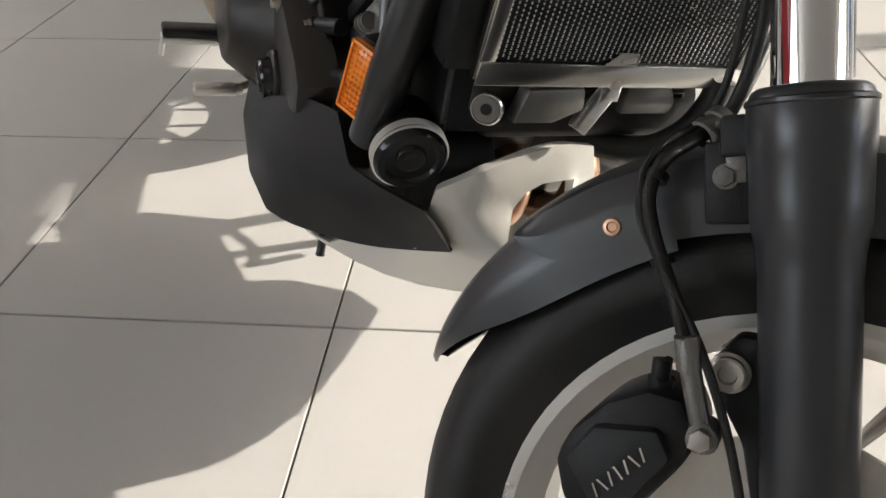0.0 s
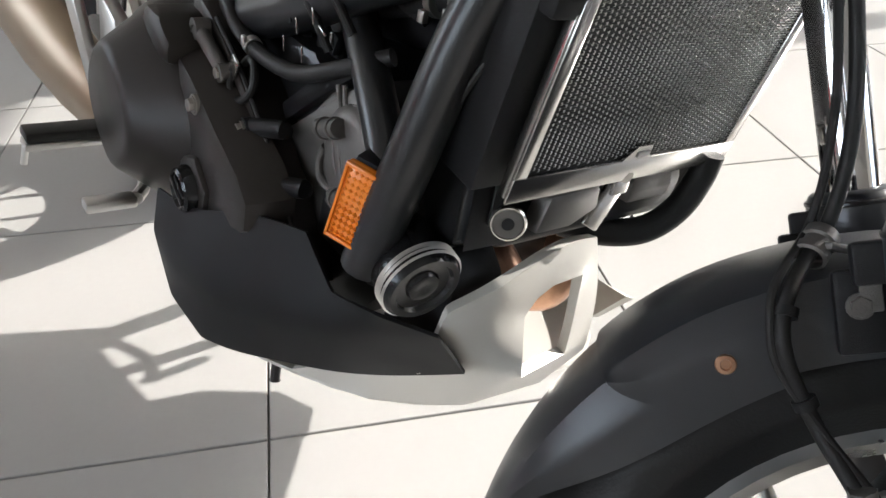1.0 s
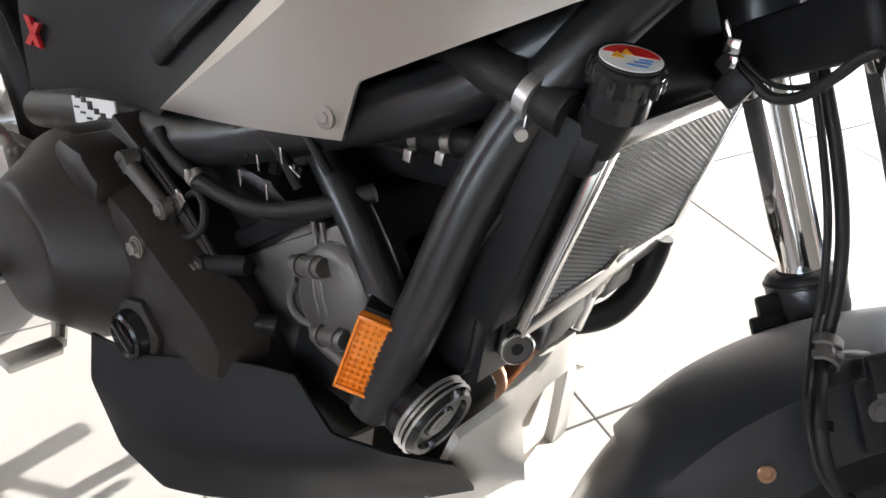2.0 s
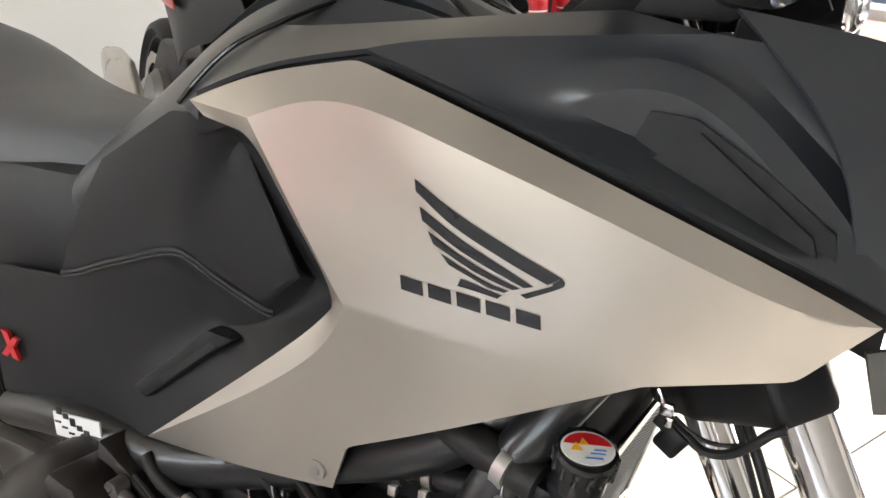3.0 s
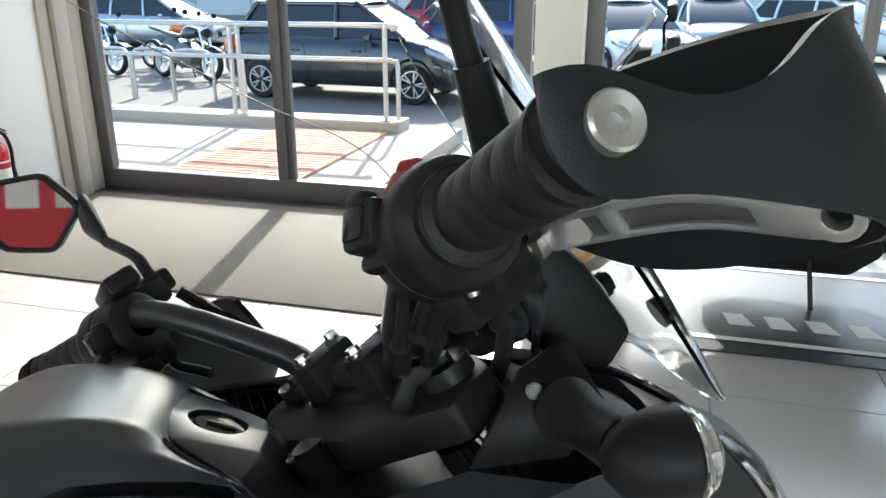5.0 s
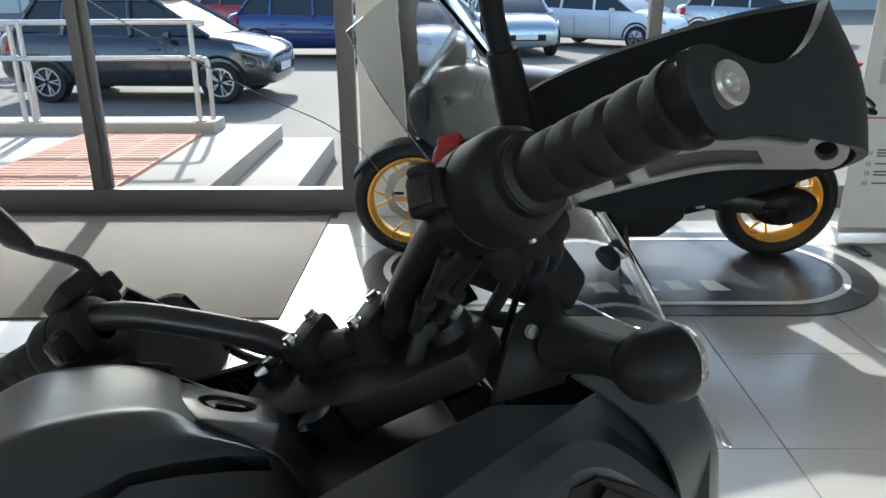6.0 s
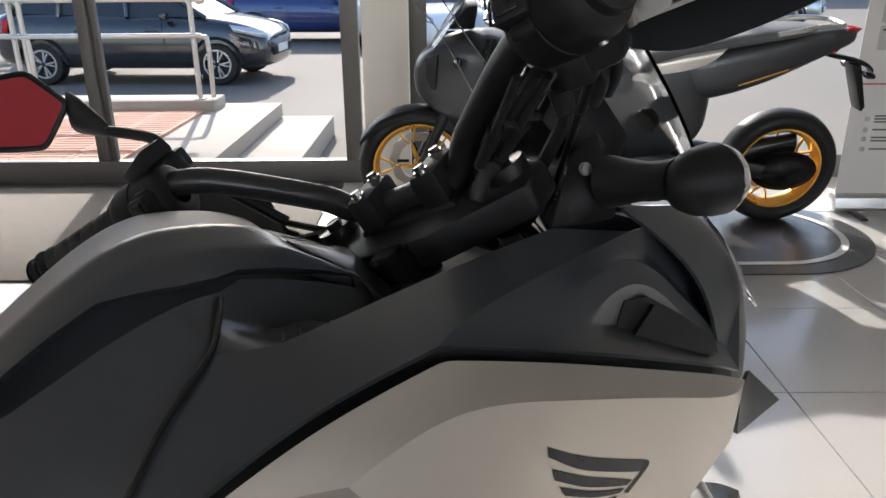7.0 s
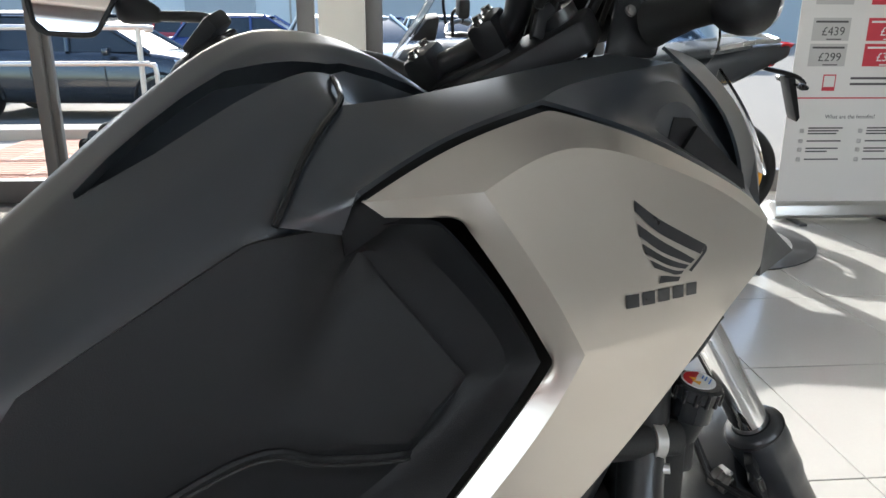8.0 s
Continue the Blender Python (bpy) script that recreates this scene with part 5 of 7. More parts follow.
for sd in (-1, 1):
    g0, g1 = (Vector((-.0268, -.262, .5835)), Vector((-.0603, -.354, .6018))) if sd < 0 else (Vector((-.032, .258, .586)), Vector((-.066, .368, .582)))
    gd = (g1 - g0).normalized()
    grip = part("grip", joined(lathe(g0 - gd * .005, g1, [(.013, 0), (.021, 0), (.021, .006), (.0168, .008)] + [(q, .012 + .004 * k) for k in range(21) for q in ((.0172 if k % 5 else .0158),)] + [(.0185, .100), (.0185, .104), (.013, .105)], 28)), RUBBER, bike, "black ribbed rubber grip")
    lug = part("bar_end", cyl(g1 - gd * .002, g1 + gd * .0125, .0165, .0150, seg=28, bev=.003), BLACK, grip, "black bar end weight")
    part("bar_end_bolt", lathe(g1 + gd * .012, g1 + gd * .03, [(.0088, 0), (.0088, .0075), (.0078, .0088), (.0040, .0078), (.0030, .0050), (0, .0050)], 28), ALLOY, lug, "bright dished bar end bolt")
    sw0 = Vector((-.0025, -.195, .570)) if sd < 0 else Vector((-.012, .192, .584))
    rd = Vector((-.75, 0, .66)) if sd < 0 else Vector((-1, 0, .15))
    turn = pose(0, 0, 0, 0, 41 if sd < 0 else 8, 0)
    cube = part("switch_housing", lathe(sw0, sw0 + gd, [(.0135, -.002), (.024, -.001), (.0290, .003), (.0308, .012), (.0312, .031), (.0300, .0315), (.0300, .0335), (.0312, .034), (.0308, .054), (.0280, .062), (.0225, .066), (.0220, .072), (.0135, .074)], 40), BLACK, bike, "black two-part switch housing")
    part("cable_block", joined(box(sw0 + gd * .034 + Vector((.010, 0, -.031)), (.036, .040, .030), .007), box(sw0 + gd * .020 + Vector((-.006, 0, -.036)), (.020, .024, .022), .005)), BLACK, cube)
    part("button_block", joined(box(sw0 + gd * .008 + rd * .033, (.018, .026, .024), .004, turn), box(sw0 + gd * .010 + rd * .031 + Vector((-.008, 0, -.014)), (.012, .020, .010), .004, turn), box(sw0 + gd * .006 + rd * .036 + Vector((.006, 0, .011)), (.010, .016, .008), .003, turn)), BLACK, cube)
    part("switch_button", box(sw0 + gd * .007 + rd * .0425, (.004, .016, .016), .0015, turn), GLOSS, cube)
    for h in (.012, .050):
        part("housing_screw", cyl(sw0 + gd * h + Vector((-.010, 0, -.027)), sw0 + gd * h + Vector((-.0105, 0, -.0305)), .0032, seg=12), STEEL, cube)
    for h, dx in ((.024, .016), (.036, .022)):
        q = sw0 + gd * h + Vector((dx, 0, -.044))
        part("cable_elbow", tube([q, q + Vector((.003, 0, -.010)), q + Vector((.010, -sd * .008, -.020)), q + Vector((.016, -sd * .020, -.030))], .0048, 12), GUARDGREY, cube, "cable elbow below the housing")
    if sd > 0:
        part("lever_perch", joined(box((.012, .225, .598), (.045, .03, .026), .006), box((.03, .235, .603), (.03, .04, .022), .005)), BLACK, bike)
    else:
        perch = part("lever_perch", joined(box((.010, -.218, .582), (.050, .026, .026), .006), box((.022, -.226, .563), (.026, .026, .040), .006), box((.036, -.214, .575), (.030, .044, .024), .008)), BLACK, bike, "black lever perch and fluid cylinder")
        part("perch_clamp", joined(box((.016, -.247, .546), (.014, .010, .010), .0015), box((.010, -.243, .548), (.018, .006, .004), .001)), STEEL, perch, "small square lever pin")
    LP = [Vector((.030, -.222, .550)), Vector((.0225, -.250, .549)), Vector((.0165, -.322, .5455)), Vector((.0085, -.370, .533))]
    if sd > 0:
        part("hand_lever", tube([(.045, .228, .586), (.060, .222, .550), (.075, .211, .510), (.083, .202, .485)], .0065, 10), BLACK, bike, "black hand lever")
    else:
        line = curve_points(LP, 8)
        bm = bmesh.new()
        rows = []
        for k, p in enumerate(line):
            wd = .0072 + .0018 * math.sin(3.14159 * k / (len(line) - 1))
            rows.append([bm.verts.new(p + Vector((-.2 * h, 0, h)) * 1.0) for h in (wd, wd - .0035, .0035 - wd, -wd)])
        for k, (p, q) in enumerate(zip(rows, rows[1:])):
            for c in range(3):
                if c == 1 and (3 <= k <= 11 or 13 <= k <= 20):
                    continue
                bm.faces.new((p[c], p[c + 1], q[c + 1], q[c]))
        end = line[-1]
        rim = [bm.verts.new(end + Vector((0, sd * (.010 + .0095 * math.cos(a)), -.001 + .0095 * math.sin(a)))) for a in [6.28319 * n_ / 16 for n_ in range(16)]]
        hole = [bm.verts.new(end + Vector((0, sd * (.010 + .005 * math.cos(a)), -.001 + .005 * math.sin(a)))) for a in [6.28319 * n_ / 16 for n_ in range(16)]]
        for n_ in range(16):
            bm.faces.new((rim[n_], rim[(n_ + 1) % 16], hole[(n_ + 1) % 16], hole[n_]))
        bm.faces.new((rows[-1][0], rows[-1][1], rim[7], rim[6]))
        bm.faces.new((rows[-1][1], rows[-1][2], rim[8], rim[7]))
        bm.faces.new((rows[-1][2], rows[-1][3], rim[10], rim[9], rim[8]))
        bmesh.ops.recalc_face_normals(bm, faces=bm.faces)
        lever = part("hand_lever", bm, ALLOY, bike, "bare alloy hand lever with slots", solid=.007, offset=0, bevel=.0018)
        part("lever_web", loft([[p + Vector((-.2 * h, 0, h)) for h in (.0058, 0, -.0058)] for p in line[2:22]], caps=False), CAST, lever, "recessed grey web of the lever", solid=.003, offset=0)
        part("lever_root", joined(box((.026, -.238, .550), (.014, .040, .024), .005, pose(0, 0, 0, 0, 0, 14)), box((.021, -.262, .5495), (.010, .026, .020), .004, pose(0, 0, 0, 0, 0, 6))), ALLOY, lever, "thick alloy root of the lever")
    if sd > 0:
        part("reservoir", box((-.006, .212, .619), (.032, .052, .018), .005, pose(0, 0, 0, -14, 0, 0)), BLACK, bike, "black fluid reservoir")
    HG = [[(-.082, .361, .616), (-.084, .362, .607), (-.082, .361, .598)], [(-.076, .365, .626), (-.078, .367, .607), (-.076, .365, .586)], [(-.058, .369, .622), (-.059, .371, .602), (-.056, .369, .579)], [(-.040, .378, .594), (-.040, .384, .580), (-.036, .380, .562)], [(-.014, .392, .588), (-.014, .398, .570), (-.018, .390, .545)], [(.004, .401, .597), (.006, .408, .565), (.002, .398, .528)], [(.035, .400, .590), (.040, .404, .548), (.030, .391, .508)],
          [(.060, .362, .594), (.066, .366, .545), (.050, .352, .497)], [(.080, .298, .597), (.086, .298, .542), (.068, .298, .490)], [(.088, .232, .598), (.094, .232, .545), (.082, .240, .492)], [(.080, .205, .592), (.086, .205, .555), (.080, .205, .520)]]
    part("hand_guard", loft([[(x, sd * y, z - (.042 if sd > 0 else 0)) for x, y, z in row] for row in HG]), GUARDGREY, bike, "dark grey plastic hand guard", sub=2, solid=.005)
kill = part("kill_switch", joined(box((-.006, -.203, .5985), (.026, .016, .009), .003, pose(0, 0, 0, 14, -24, 0)), box((.007, -.204, .6045), (.011, .015, .008), .0025, pose(0, 0, 0, 14, -34, 0))), KILLRED, bike, "dull red engine stop switch")
part("switch_surround", box((-.004, -.2085, .5945), (.034, .030, .008), .003, pose(0, 0, 0, 14, -24, 0)), GLOSS, kill)
# The left mirror, in the machine's own axes: its glass looks to the right and a little back.
mn = Vector((-.08, -.99, -.045)).normalized()
my = Vector((0, 0, 1)).cross(-mn).normalized()
mz = (-mn).cross(my)
MIRROR_POSE = Matrix(((-mn.x, my.x, mz.x, .128), (-mn.y, my.y, mz.y, .302), (-mn.z, my.z, mz.z, 1.158), (0, 0, 0, 1)))
left_stem = part("mirror_stem", tube([(.028, .222, .60), (.029, .224, .620), (.032, .234, .636), (.035, .282, .661)], .0058, 12, 6), BLACK, bike, "black mirror stem")
TF.append(Matrix.Identity(4))
neck = BAR @ Vector((.035, .280, .660))
part("mirror_boot", loft([[p + q * r for q in [Vector((0, math.cos(a), math.sin(a))) for a in [6.28319 * n_ / 14 for n_ in range(14)]]] for p, r in ((neck, .0085), (neck.lerp(MIRROR_POSE @ Vector((.012, -.045, .0)), .35), .0125), (neck.lerp(MIRROR_POSE @ Vector((.012, -.045, .0)), .75), .0215), (MIRROR_POSE @ Vector((.014, -.040, .002)), .025))], close=True), BLACK, left_stem, "tapered black rubber boot", sub=1)
TF.pop()
for sd in (-1, 1):
    stem = left_stem if sd > 0 else part("mirror_stem", joined(cyl((.034, sd * .231, .585), (.036, sd * .246, .634), .0115, .009, seg=16), tube([(.036, sd * .244, .628), (.036, sd * .252, .655), (.036, sd * .266, .682), (.036, sd * .288, .702), (.036, sd * .315, .714)], .0065, 12, 6)), BLACK, bike, "black mirror stem")
    MR = [(-.060, .004), (-.058, .014), (-.020, .051), (-.008, .054), (.052, .044), (.062, .030), (.055, -.046), (-.016, -.051), (-.028, -.046)]
    MR = [(a * .92, b * .88) for a, b in MR] if sd < 0 else [(a * .75, b * .77) for a, b in MR]
    MR = [(p[0] * k + q[0] * (1 - k), p[1] * k + q[1] * (1 - k)) for p, q in zip(MR, MR[1:] + MR[:1]) for k in (.8, .2)]
    TF.append(MIRROR_POSE if sd > 0 else TF[-1] @ Matrix.Translation((.010, -.375, .735)) @ pose(0, 0, 0, 0, -29, -20))
    part("mirror_shell", loft([[(d, k * p[0], k * p[1]) for p in MR] for d, k in ((-.004, 1), (.0, 1.04), (.015, 1.0), (.032, .7), (.038, .3))], close=True), BLACK, stem, "black mirror housing", sub=1)
    part("mirror_glass", prism([(p[0] * .90, p[1] * .88) for p in MR], -.0055, -.0045, "x"), MIRRORMAT, stem, "mirror glass")
    part("mirror_rim", tube([(-.0055, p[0] * .96, p[1] * .95) for p in MR + MR[:1]], .0030, 8, 2), BLACK, stem, "black rim round the glass")
    TF.pop()
TF.append(Matrix.Identity(4))
for pts, r in (([(.505, -.160, 1.150), (.507, -.120, 1.135), (.518, -.112, 1.112), (.526, -.075, 1.085), (.528, -.045, 1.060), (.520, -.01, 1.02)], .0060),
               ([(.484, -.120, 1.145), (.484, -.085, 1.124), (.491, -.045, 1.102), (.500, -.005, 1.070), (.504, .014, 1.045), (.500, .03, 1.00)], .0038),
               ([(.468, -.155, 1.142), (.467, -.120, 1.118), (.470, -.070, 1.090), (.485, -.040, 1.065), (.505, -.028, 1.042), (.52, -.01, 1.00)], .0052),
               ([(.474, -.158, 1.140), (.474, -.122, 1.112), (.478, -.075, 1.082), (.494, -.048, 1.055), (.514, -.036, 1.030), (.525, -.02, .99)], .0042),
               ([(.455, -.150, 1.140), (.456, -.115, 1.108), (.462, -.070, 1.075), (.478, -.040, 1.050), (.492, -.024, 1.02)], .0034),
               ([(.520, -.170, 1.165), (.532, -.130, 1.140), (.545, -.09, 1.110), (.553, -.05, 1.07), (.55, -.02, 1.02)], .0030)):
    cable = part("control_cable", tube(pts, r, 10, 6), RUBBER, bike, "black control cable")
    a, b = Vector(pts[1]), Vector(pts[2])
    part("cable_boot", cyl(a.lerp(b, .1), a.lerp(b, .9), r * 1.7, r * 1.35, seg=14, bev=.001), RUBBER, cable)
for pts, r in (([(.33, .30, 1.04), (.36, .24, 1.02), (.42, .15, 1.005), (.47, .09, 1.00), (.52, .05, .97)], .0042),
               ([(.34, .29, 1.03), (.38, .22, 1.0), (.44, .14, .985), (.49, .08, .98), (.53, .04, .95)], .0048)):
    part("control_cable", tube(pts, r, 10, 6), RUBBER, bike, "black control cable")
hanger = part("cable_hanger", prism([(.452, 1.052), (.462, 1.078), (.478, 1.083), (.480, 1.072), (.470, 1.066), (.464, 1.048)], -.075, -.068, "y", .002), BLACK, bike, "small black cable hook")
TF.pop()
part("thin_wire", tube([(.095, -.07, .46), (.10, -.07, .52), (.103, -.07, .57), (.098, -.07, .605), (.080, -.07, .637), (.045, -.07, .675), (.018, -.07, .71), (-.02, -.07, .76), (-.06, -.07, .83)], .00045, 6), STEEL, bike, "thin bare wire")
part("ignition_lock", joined(cyl((-.03, 0, .43), (-.03, 0, .462), .02, seg=20, bev=.002), cyl((-.03, 0, .462), (-.03, 0, .465), .013, seg=16)), GLOSS, bike)
TF.pop()

# Plug and leads from the radiator's top corner to the fork.
plug = part("wire_plug", joined(box((.568, -.088, .733), (.020, .012, .022), .003, pose(0, 0, 0, 0, 30, 0)), box((.560, -.088, .746), (.012, .010, .012), .002, pose(0, 0, 0, 0, 30, 0))), BLACK, bike, "black wiring plug")
part("plug_clip", joined(box((.555, -.090, .765), (.004, .006, .014), .001, pose(0, 0, 0, 0, -30, 0)), box((.561, -.091, .757), (.010, .006, .010), .0015), box((.564, -.091, .748), (.006, .007, .008), .001)), GUARDFRAME, plug, "bright metal clip")
part("wire_lead", tube([(.564, -.087, .746), (.577, -.088, .740), (.591, -.088, .733), (.607, -.091, .738), (.622, -.096, .754), (.632, -.099, .768), (.640, -.100, .774)], .0036, 10), RUBBER, plug, "black sleeved lead")
part("wire_lead", tube([(.566, -.085, .750), (.579, -.086, .743), (.593, -.086, .740), (.609, -.089, .745), (.624, -.095, .757), (.640, -.099, .776)], .0018, 8), RUBBER, plug)

# Nose: headlamp, screen, dash and indicators, fixed to the frame.
NOSE = [[(.690, .0, 1.010), (.685, .060, 1.008), (.655, .085, 1.024), (.56, .12, 1.035)], [(.745, .0, .985), (.728, .070, .975), (.69, .092, .985), (.62, .13, .985)],
        [(.775, .0, .915), (.752, .075, .905), (.716, .088, .92), (.65, .125, .93)], [(.775, .0, .845), (.752, .06, .838), (.715, .085, .845), (.66, .118, .865)]]
for sd in (-1, 1):
    part("nose_cowl", loft([[(x, sd * w, z) for x, w, z in row] for row in NOSE], caps=False), DARK, bike, "matte graphite nose cowl", sub=2, solid=.003)
    lamp = part("headlamp_lens", loft([[(x + .006, sd * (w + .003), z) for x, w, z in row] for row in ([(.700, .012, 1.000), (.692, .050, 1.003), (.664, .084, 1.018)], [(.748, .012, .965), (.738, .050, .962), (.705, .084, .972)], [(.774, .012, .915), (.758, .06, .905), (.722, .084, .925)])]), GLASSLENS, bike, "clear headlamp lens", sub=2, solid=.003)
    part("headlamp_reflector", loft([[(x - .004, sd * w, z) for x, w, z in row] for row in ([(.700, .012, .998), (.690, .050, 1.000), (.662, .080, 1.012)], [(.742, .012, .963), (.732, .050, .960), (.700, .080, .970)], [(.768, .012, .918), (.752, .06, .908), (.716, .080, .925)])]), REFL, lamp, sub=1)
    # Indicator on its stalk.
    ind = part("indicator", lathe((.556, sd * .112, 1.056), (.566, sd * .19, 1.060), [(.021, 0), (.018, .015), (.0145, .038), (.0145, .055), (.016, .068)], 24), RUBBER, bike, "black indicator on a rubber stalk")
    ia, ib = Vector((.549, sd * .189, 1.056)), Vector((.649, sd * .191, 1.061))
    part("indicator_body", lathe(ia, ib, [(0, -.002), (.009, .0), (.0175, .007), (.0228, .017), (.0256, .030), (.0262, .040)], 36), BLACK, ind, "black indicator shell")
    part("indicator_lens", lathe(ia, ib, [(.0262, .040), (.0256, .043), (.0215, .051), (.0140, .057), (.006, .0595), (0, .060)], 36), GLASSLENS, ind, "clear indicator lens")
    part("indicator_reflector", lathe(ia, ib, [(.0250, .0405), (.0215, .0440), (.0205, .0470), (.0150, .0490), (.0140, .0525), (.0070, .0530), (0, .0550)], 9), REFL, ind)
    part("cockpit_bracket", cage([(.495, .119, 1.028), (.530, .100, 1.080), (.565, .085, 1.095), (.59, .088, 1.05), (.555, .115, 1.028)], [(0, 1, 2, 3, 4)], side=sd), BLACK, bike, "black cockpit side bracket", smooth=30, solid=.005)
    part("bracket_screw", bolt((.537, sd * .106, 1.068), (-.2, sd, .1), .0042, .002, False), CAST, bike)
SC = [[(.708, 0, 1.014), (.700, .055, 1.028), (.665, .098, 1.05)], [(.668, 0, 1.085), (.662, .07, 1.09), (.628, .118, 1.10)], [(.615, 0, 1.17), (.610, .075, 1.172), (.578, .125, 1.172)], [(.555, 0, 1.265), (.55, .075, 1.263), (.52, .120, 1.25)], [(.515, 0, 1.33), (.512, .06, 1.325), (.488, .095, 1.305)]]
scr = part("windscreen", loft([[(x, -w, z) for x, w, z in row[::-1]] + [(x, w, z) for x, w, z in row[1:]] for row in SC]), SMOKE, bike, "clear smoked windscreen", sub=2, solid=.003)
for sd in (-1, 1):
    part("screen_bolt", bolt((.645, sd * .052, 1.098), (.8, 0, .5), .009, .006, False), RUBBER, scr)
    part("screen_bolt", bolt((.590, sd * .06, 1.19), (.8, 0, .5), .009, .006, False), RUBBER, scr)
part("dash", joined(prism([(0.531, 1.107), (0.565, 1.157), (0.591, 1.135), (0.626, 1.085), (0.607, 1.057), (0.559, 1.074)], -.054, .054, "y", .008)), BLACK, bike, "black instrument pod")
part("dash_screen", box((.5455, 0, 1.1345), (.004, .098, .046), .0015, pose(0, 0, 0, 0, 34, 0)), GLOSS, bike, "dark instrument display")
part("headlamp_back", prism([(.54, .93), (.55, 1.04), (.66, 1.0), (.72, .93), (.70, .86), (.60, .87)], -.07, .07, "y", .01), BLACK, bike)
part("cockpit_floor", prism([(.36, .93), (.38, .985), (.50, .995), (.56, .97), (.50, .90)], -.105, .105, "y", .01), BLACK, bike)

# Wing emblem and word mark laid on each side panel, as plain shapes.
dg = bpy.context.evaluated_depsgraph_get()


def decal(name, strips, sd, label):
    """Strips of (upper line, lower line) in (x, z), laid on the outside of the side panel."""
    tree = BVHTree.FromObject(panels[sd], dg)
    for top, low in strips:
        a, b = curve_points([(x, 0, z) for x, z in top], 6), curve_points([(x, 0, z) for x, z in low], 6)
        bm = bmesh.new()
        rows = []
        for p, q in zip(a, b):
            row = []
            for k in range(4):
                m_ = p.lerp(q, k / 3)
                hit = tree.ray_cast(Vector((m_.x, sd * .6, m_.z)), Vector((0, -sd, 0)))
                y = hit[0].y if hit[0] else sd * .22
                row.append(bm.verts.new((m_.x, y + sd * .0006, m_.z)))
            rows.append(row)
        for p, q in zip(rows, rows[1:]):
            for k in range(3):
                bm.faces.new((p[k], p[k + 1], q[k + 1], q[k]) if sd < 0 else (q[k], q[k + 1], p[k + 1], p[k]))
        part(name, bm, DECAL, panels[sd], label, smooth=60)


for sd in (-1, 1):
    FEATHERS = [([(.413, .917), (.440, .901), (.475, .885), (.508, .871)], [(.414, .909), (.440, .891), (.475, .875), (.500, .865)]),
                ([(.417, .900), (.445, .884), (.475, .870), (.492, .862)], [(.419, .891), (.445, .876), (.472, .865), (.486, .860)]),
                ([(.423, .885), (.448, .872), (.468, .864), (.484, .859)], [(.427, .877), (.450, .866), (.467, .860), (.479, .857)]),
                ([(.432, .872), (.452, .863), (.466, .858), (.477, .856)], [(.438, .865), (.454, .859), (.465, .855), (.474, .854)]),
                ([(.446, .8575), (.455, .856), (.463, .854), (.473, .852)], [(.444, .852), (.455, .851), (.463, .850), (.470, .849)]),
                ([(.508, .871), (.510, .868), (.507, .864), (.488, .853)], [(.502, .866), (.503, .866), (.501, .864), (.484, .855)])]
    decal("emblem_feather", FEATHERS, sd, "black feather of a wing-shaped emblem")
    WORD = []
    for k in range(5):
        x0, x1 = .405 + .0192 * k, .405 + .0192 * k + .0155
        z0 = .851 - .0015 * k
        WORD.append(([(x0, z0), ((x0 + x1) / 2, z0 - .0008), (x1, z0 - .0016)], [(x0 + .001, z0 - .010), ((x0 + x1) / 2, z0 - .0108), (x1 + .001, z0 - .0116)]))
    decal("mark_block", WORD, sd, "plain black block of the word mark")


# ---- things in the showroom ----
def ring_body(sections, n=14):
    """A closed body: sections (x, half-width, z low, z high) along x, each a soft-cornered ring."""
    out = []
    for x, w, z0, z1 in sections:
        ring = []
        for k in range(n):
            a = 6.28319 * (k + .5) / n
            c, s = math.cos(a), math.sin(a)
            ring.append((x, w * math.copysign(abs(c) ** .6, c), (z0 + z1) / 2 + (z1 - z0) / 2 * math.copysign(abs(s) ** .6, s)))
        out.append(ring)
    return loft(out, close=True)


def half_panel(pts, side, mat, name, parent, label="", sub=2, sharp=()):
    """A side panel over a grid of (x, half-width, z) rows."""
    return part(name, loft([[(x, side * w, z) for x, w, z in row] for row in pts]), mat, parent, label, sub=sub, solid=.004)


# The black sports tourer on its display mat, nose towards the entrance doors.
TF[-1] = Matrix.Identity(4)
tourer = thing("motorcycle", "black touring motorcycle with gold wheels on a round display mat", "motorcycle", ROOM @ pose(1.15, 3.31, 0, -7, 0, 180))
wheel(tourer, Matrix.Translation((.885, 0, .300)), .300, .115, .222, GOLD, spokes=5)
wheel(tourer, Matrix.Translation((-.885, 0, .292)), .292, .16, .200, GOLD, spokes=5)
part("body", ring_body([(.905, .035, .70, .80), (.86, .10, .63, .88), (.74, .155, .54, .95), (.60, .19, .47, .98), (.42, .20, .40, .96), (.20, .19, .33, .93), (0, .185, .30, .90), (-.18, .175, .34, .88), (-.35, .15, .37, .87), (-.50, .12, .46, .88)]), DARK, tourer, "matte black fairing", sub=2)
part("tail", ring_body([(-.25, .15, .62, .86), (-.50, .14, .64, .90), (-.75, .12, .72, .945), (-.95, .09, .82, .965), (-1.10, .055, .885, .965), (-1.13, .03, .905, .955)]), DARK, tourer, "matte black tail cowl", sub=2)
part("seat", ring_body([(.02, .12, .82, .88), (-.10, .15, .80, .885), (-.30, .16, .82, .90), (-.48, .14, .88, .945), (-.70, .13, .91, .975), (-.88, .10, .935, .985), (-.93, .06, .945, .975)]), SEATMAT, tourer, "black two-level seat", sub=2)
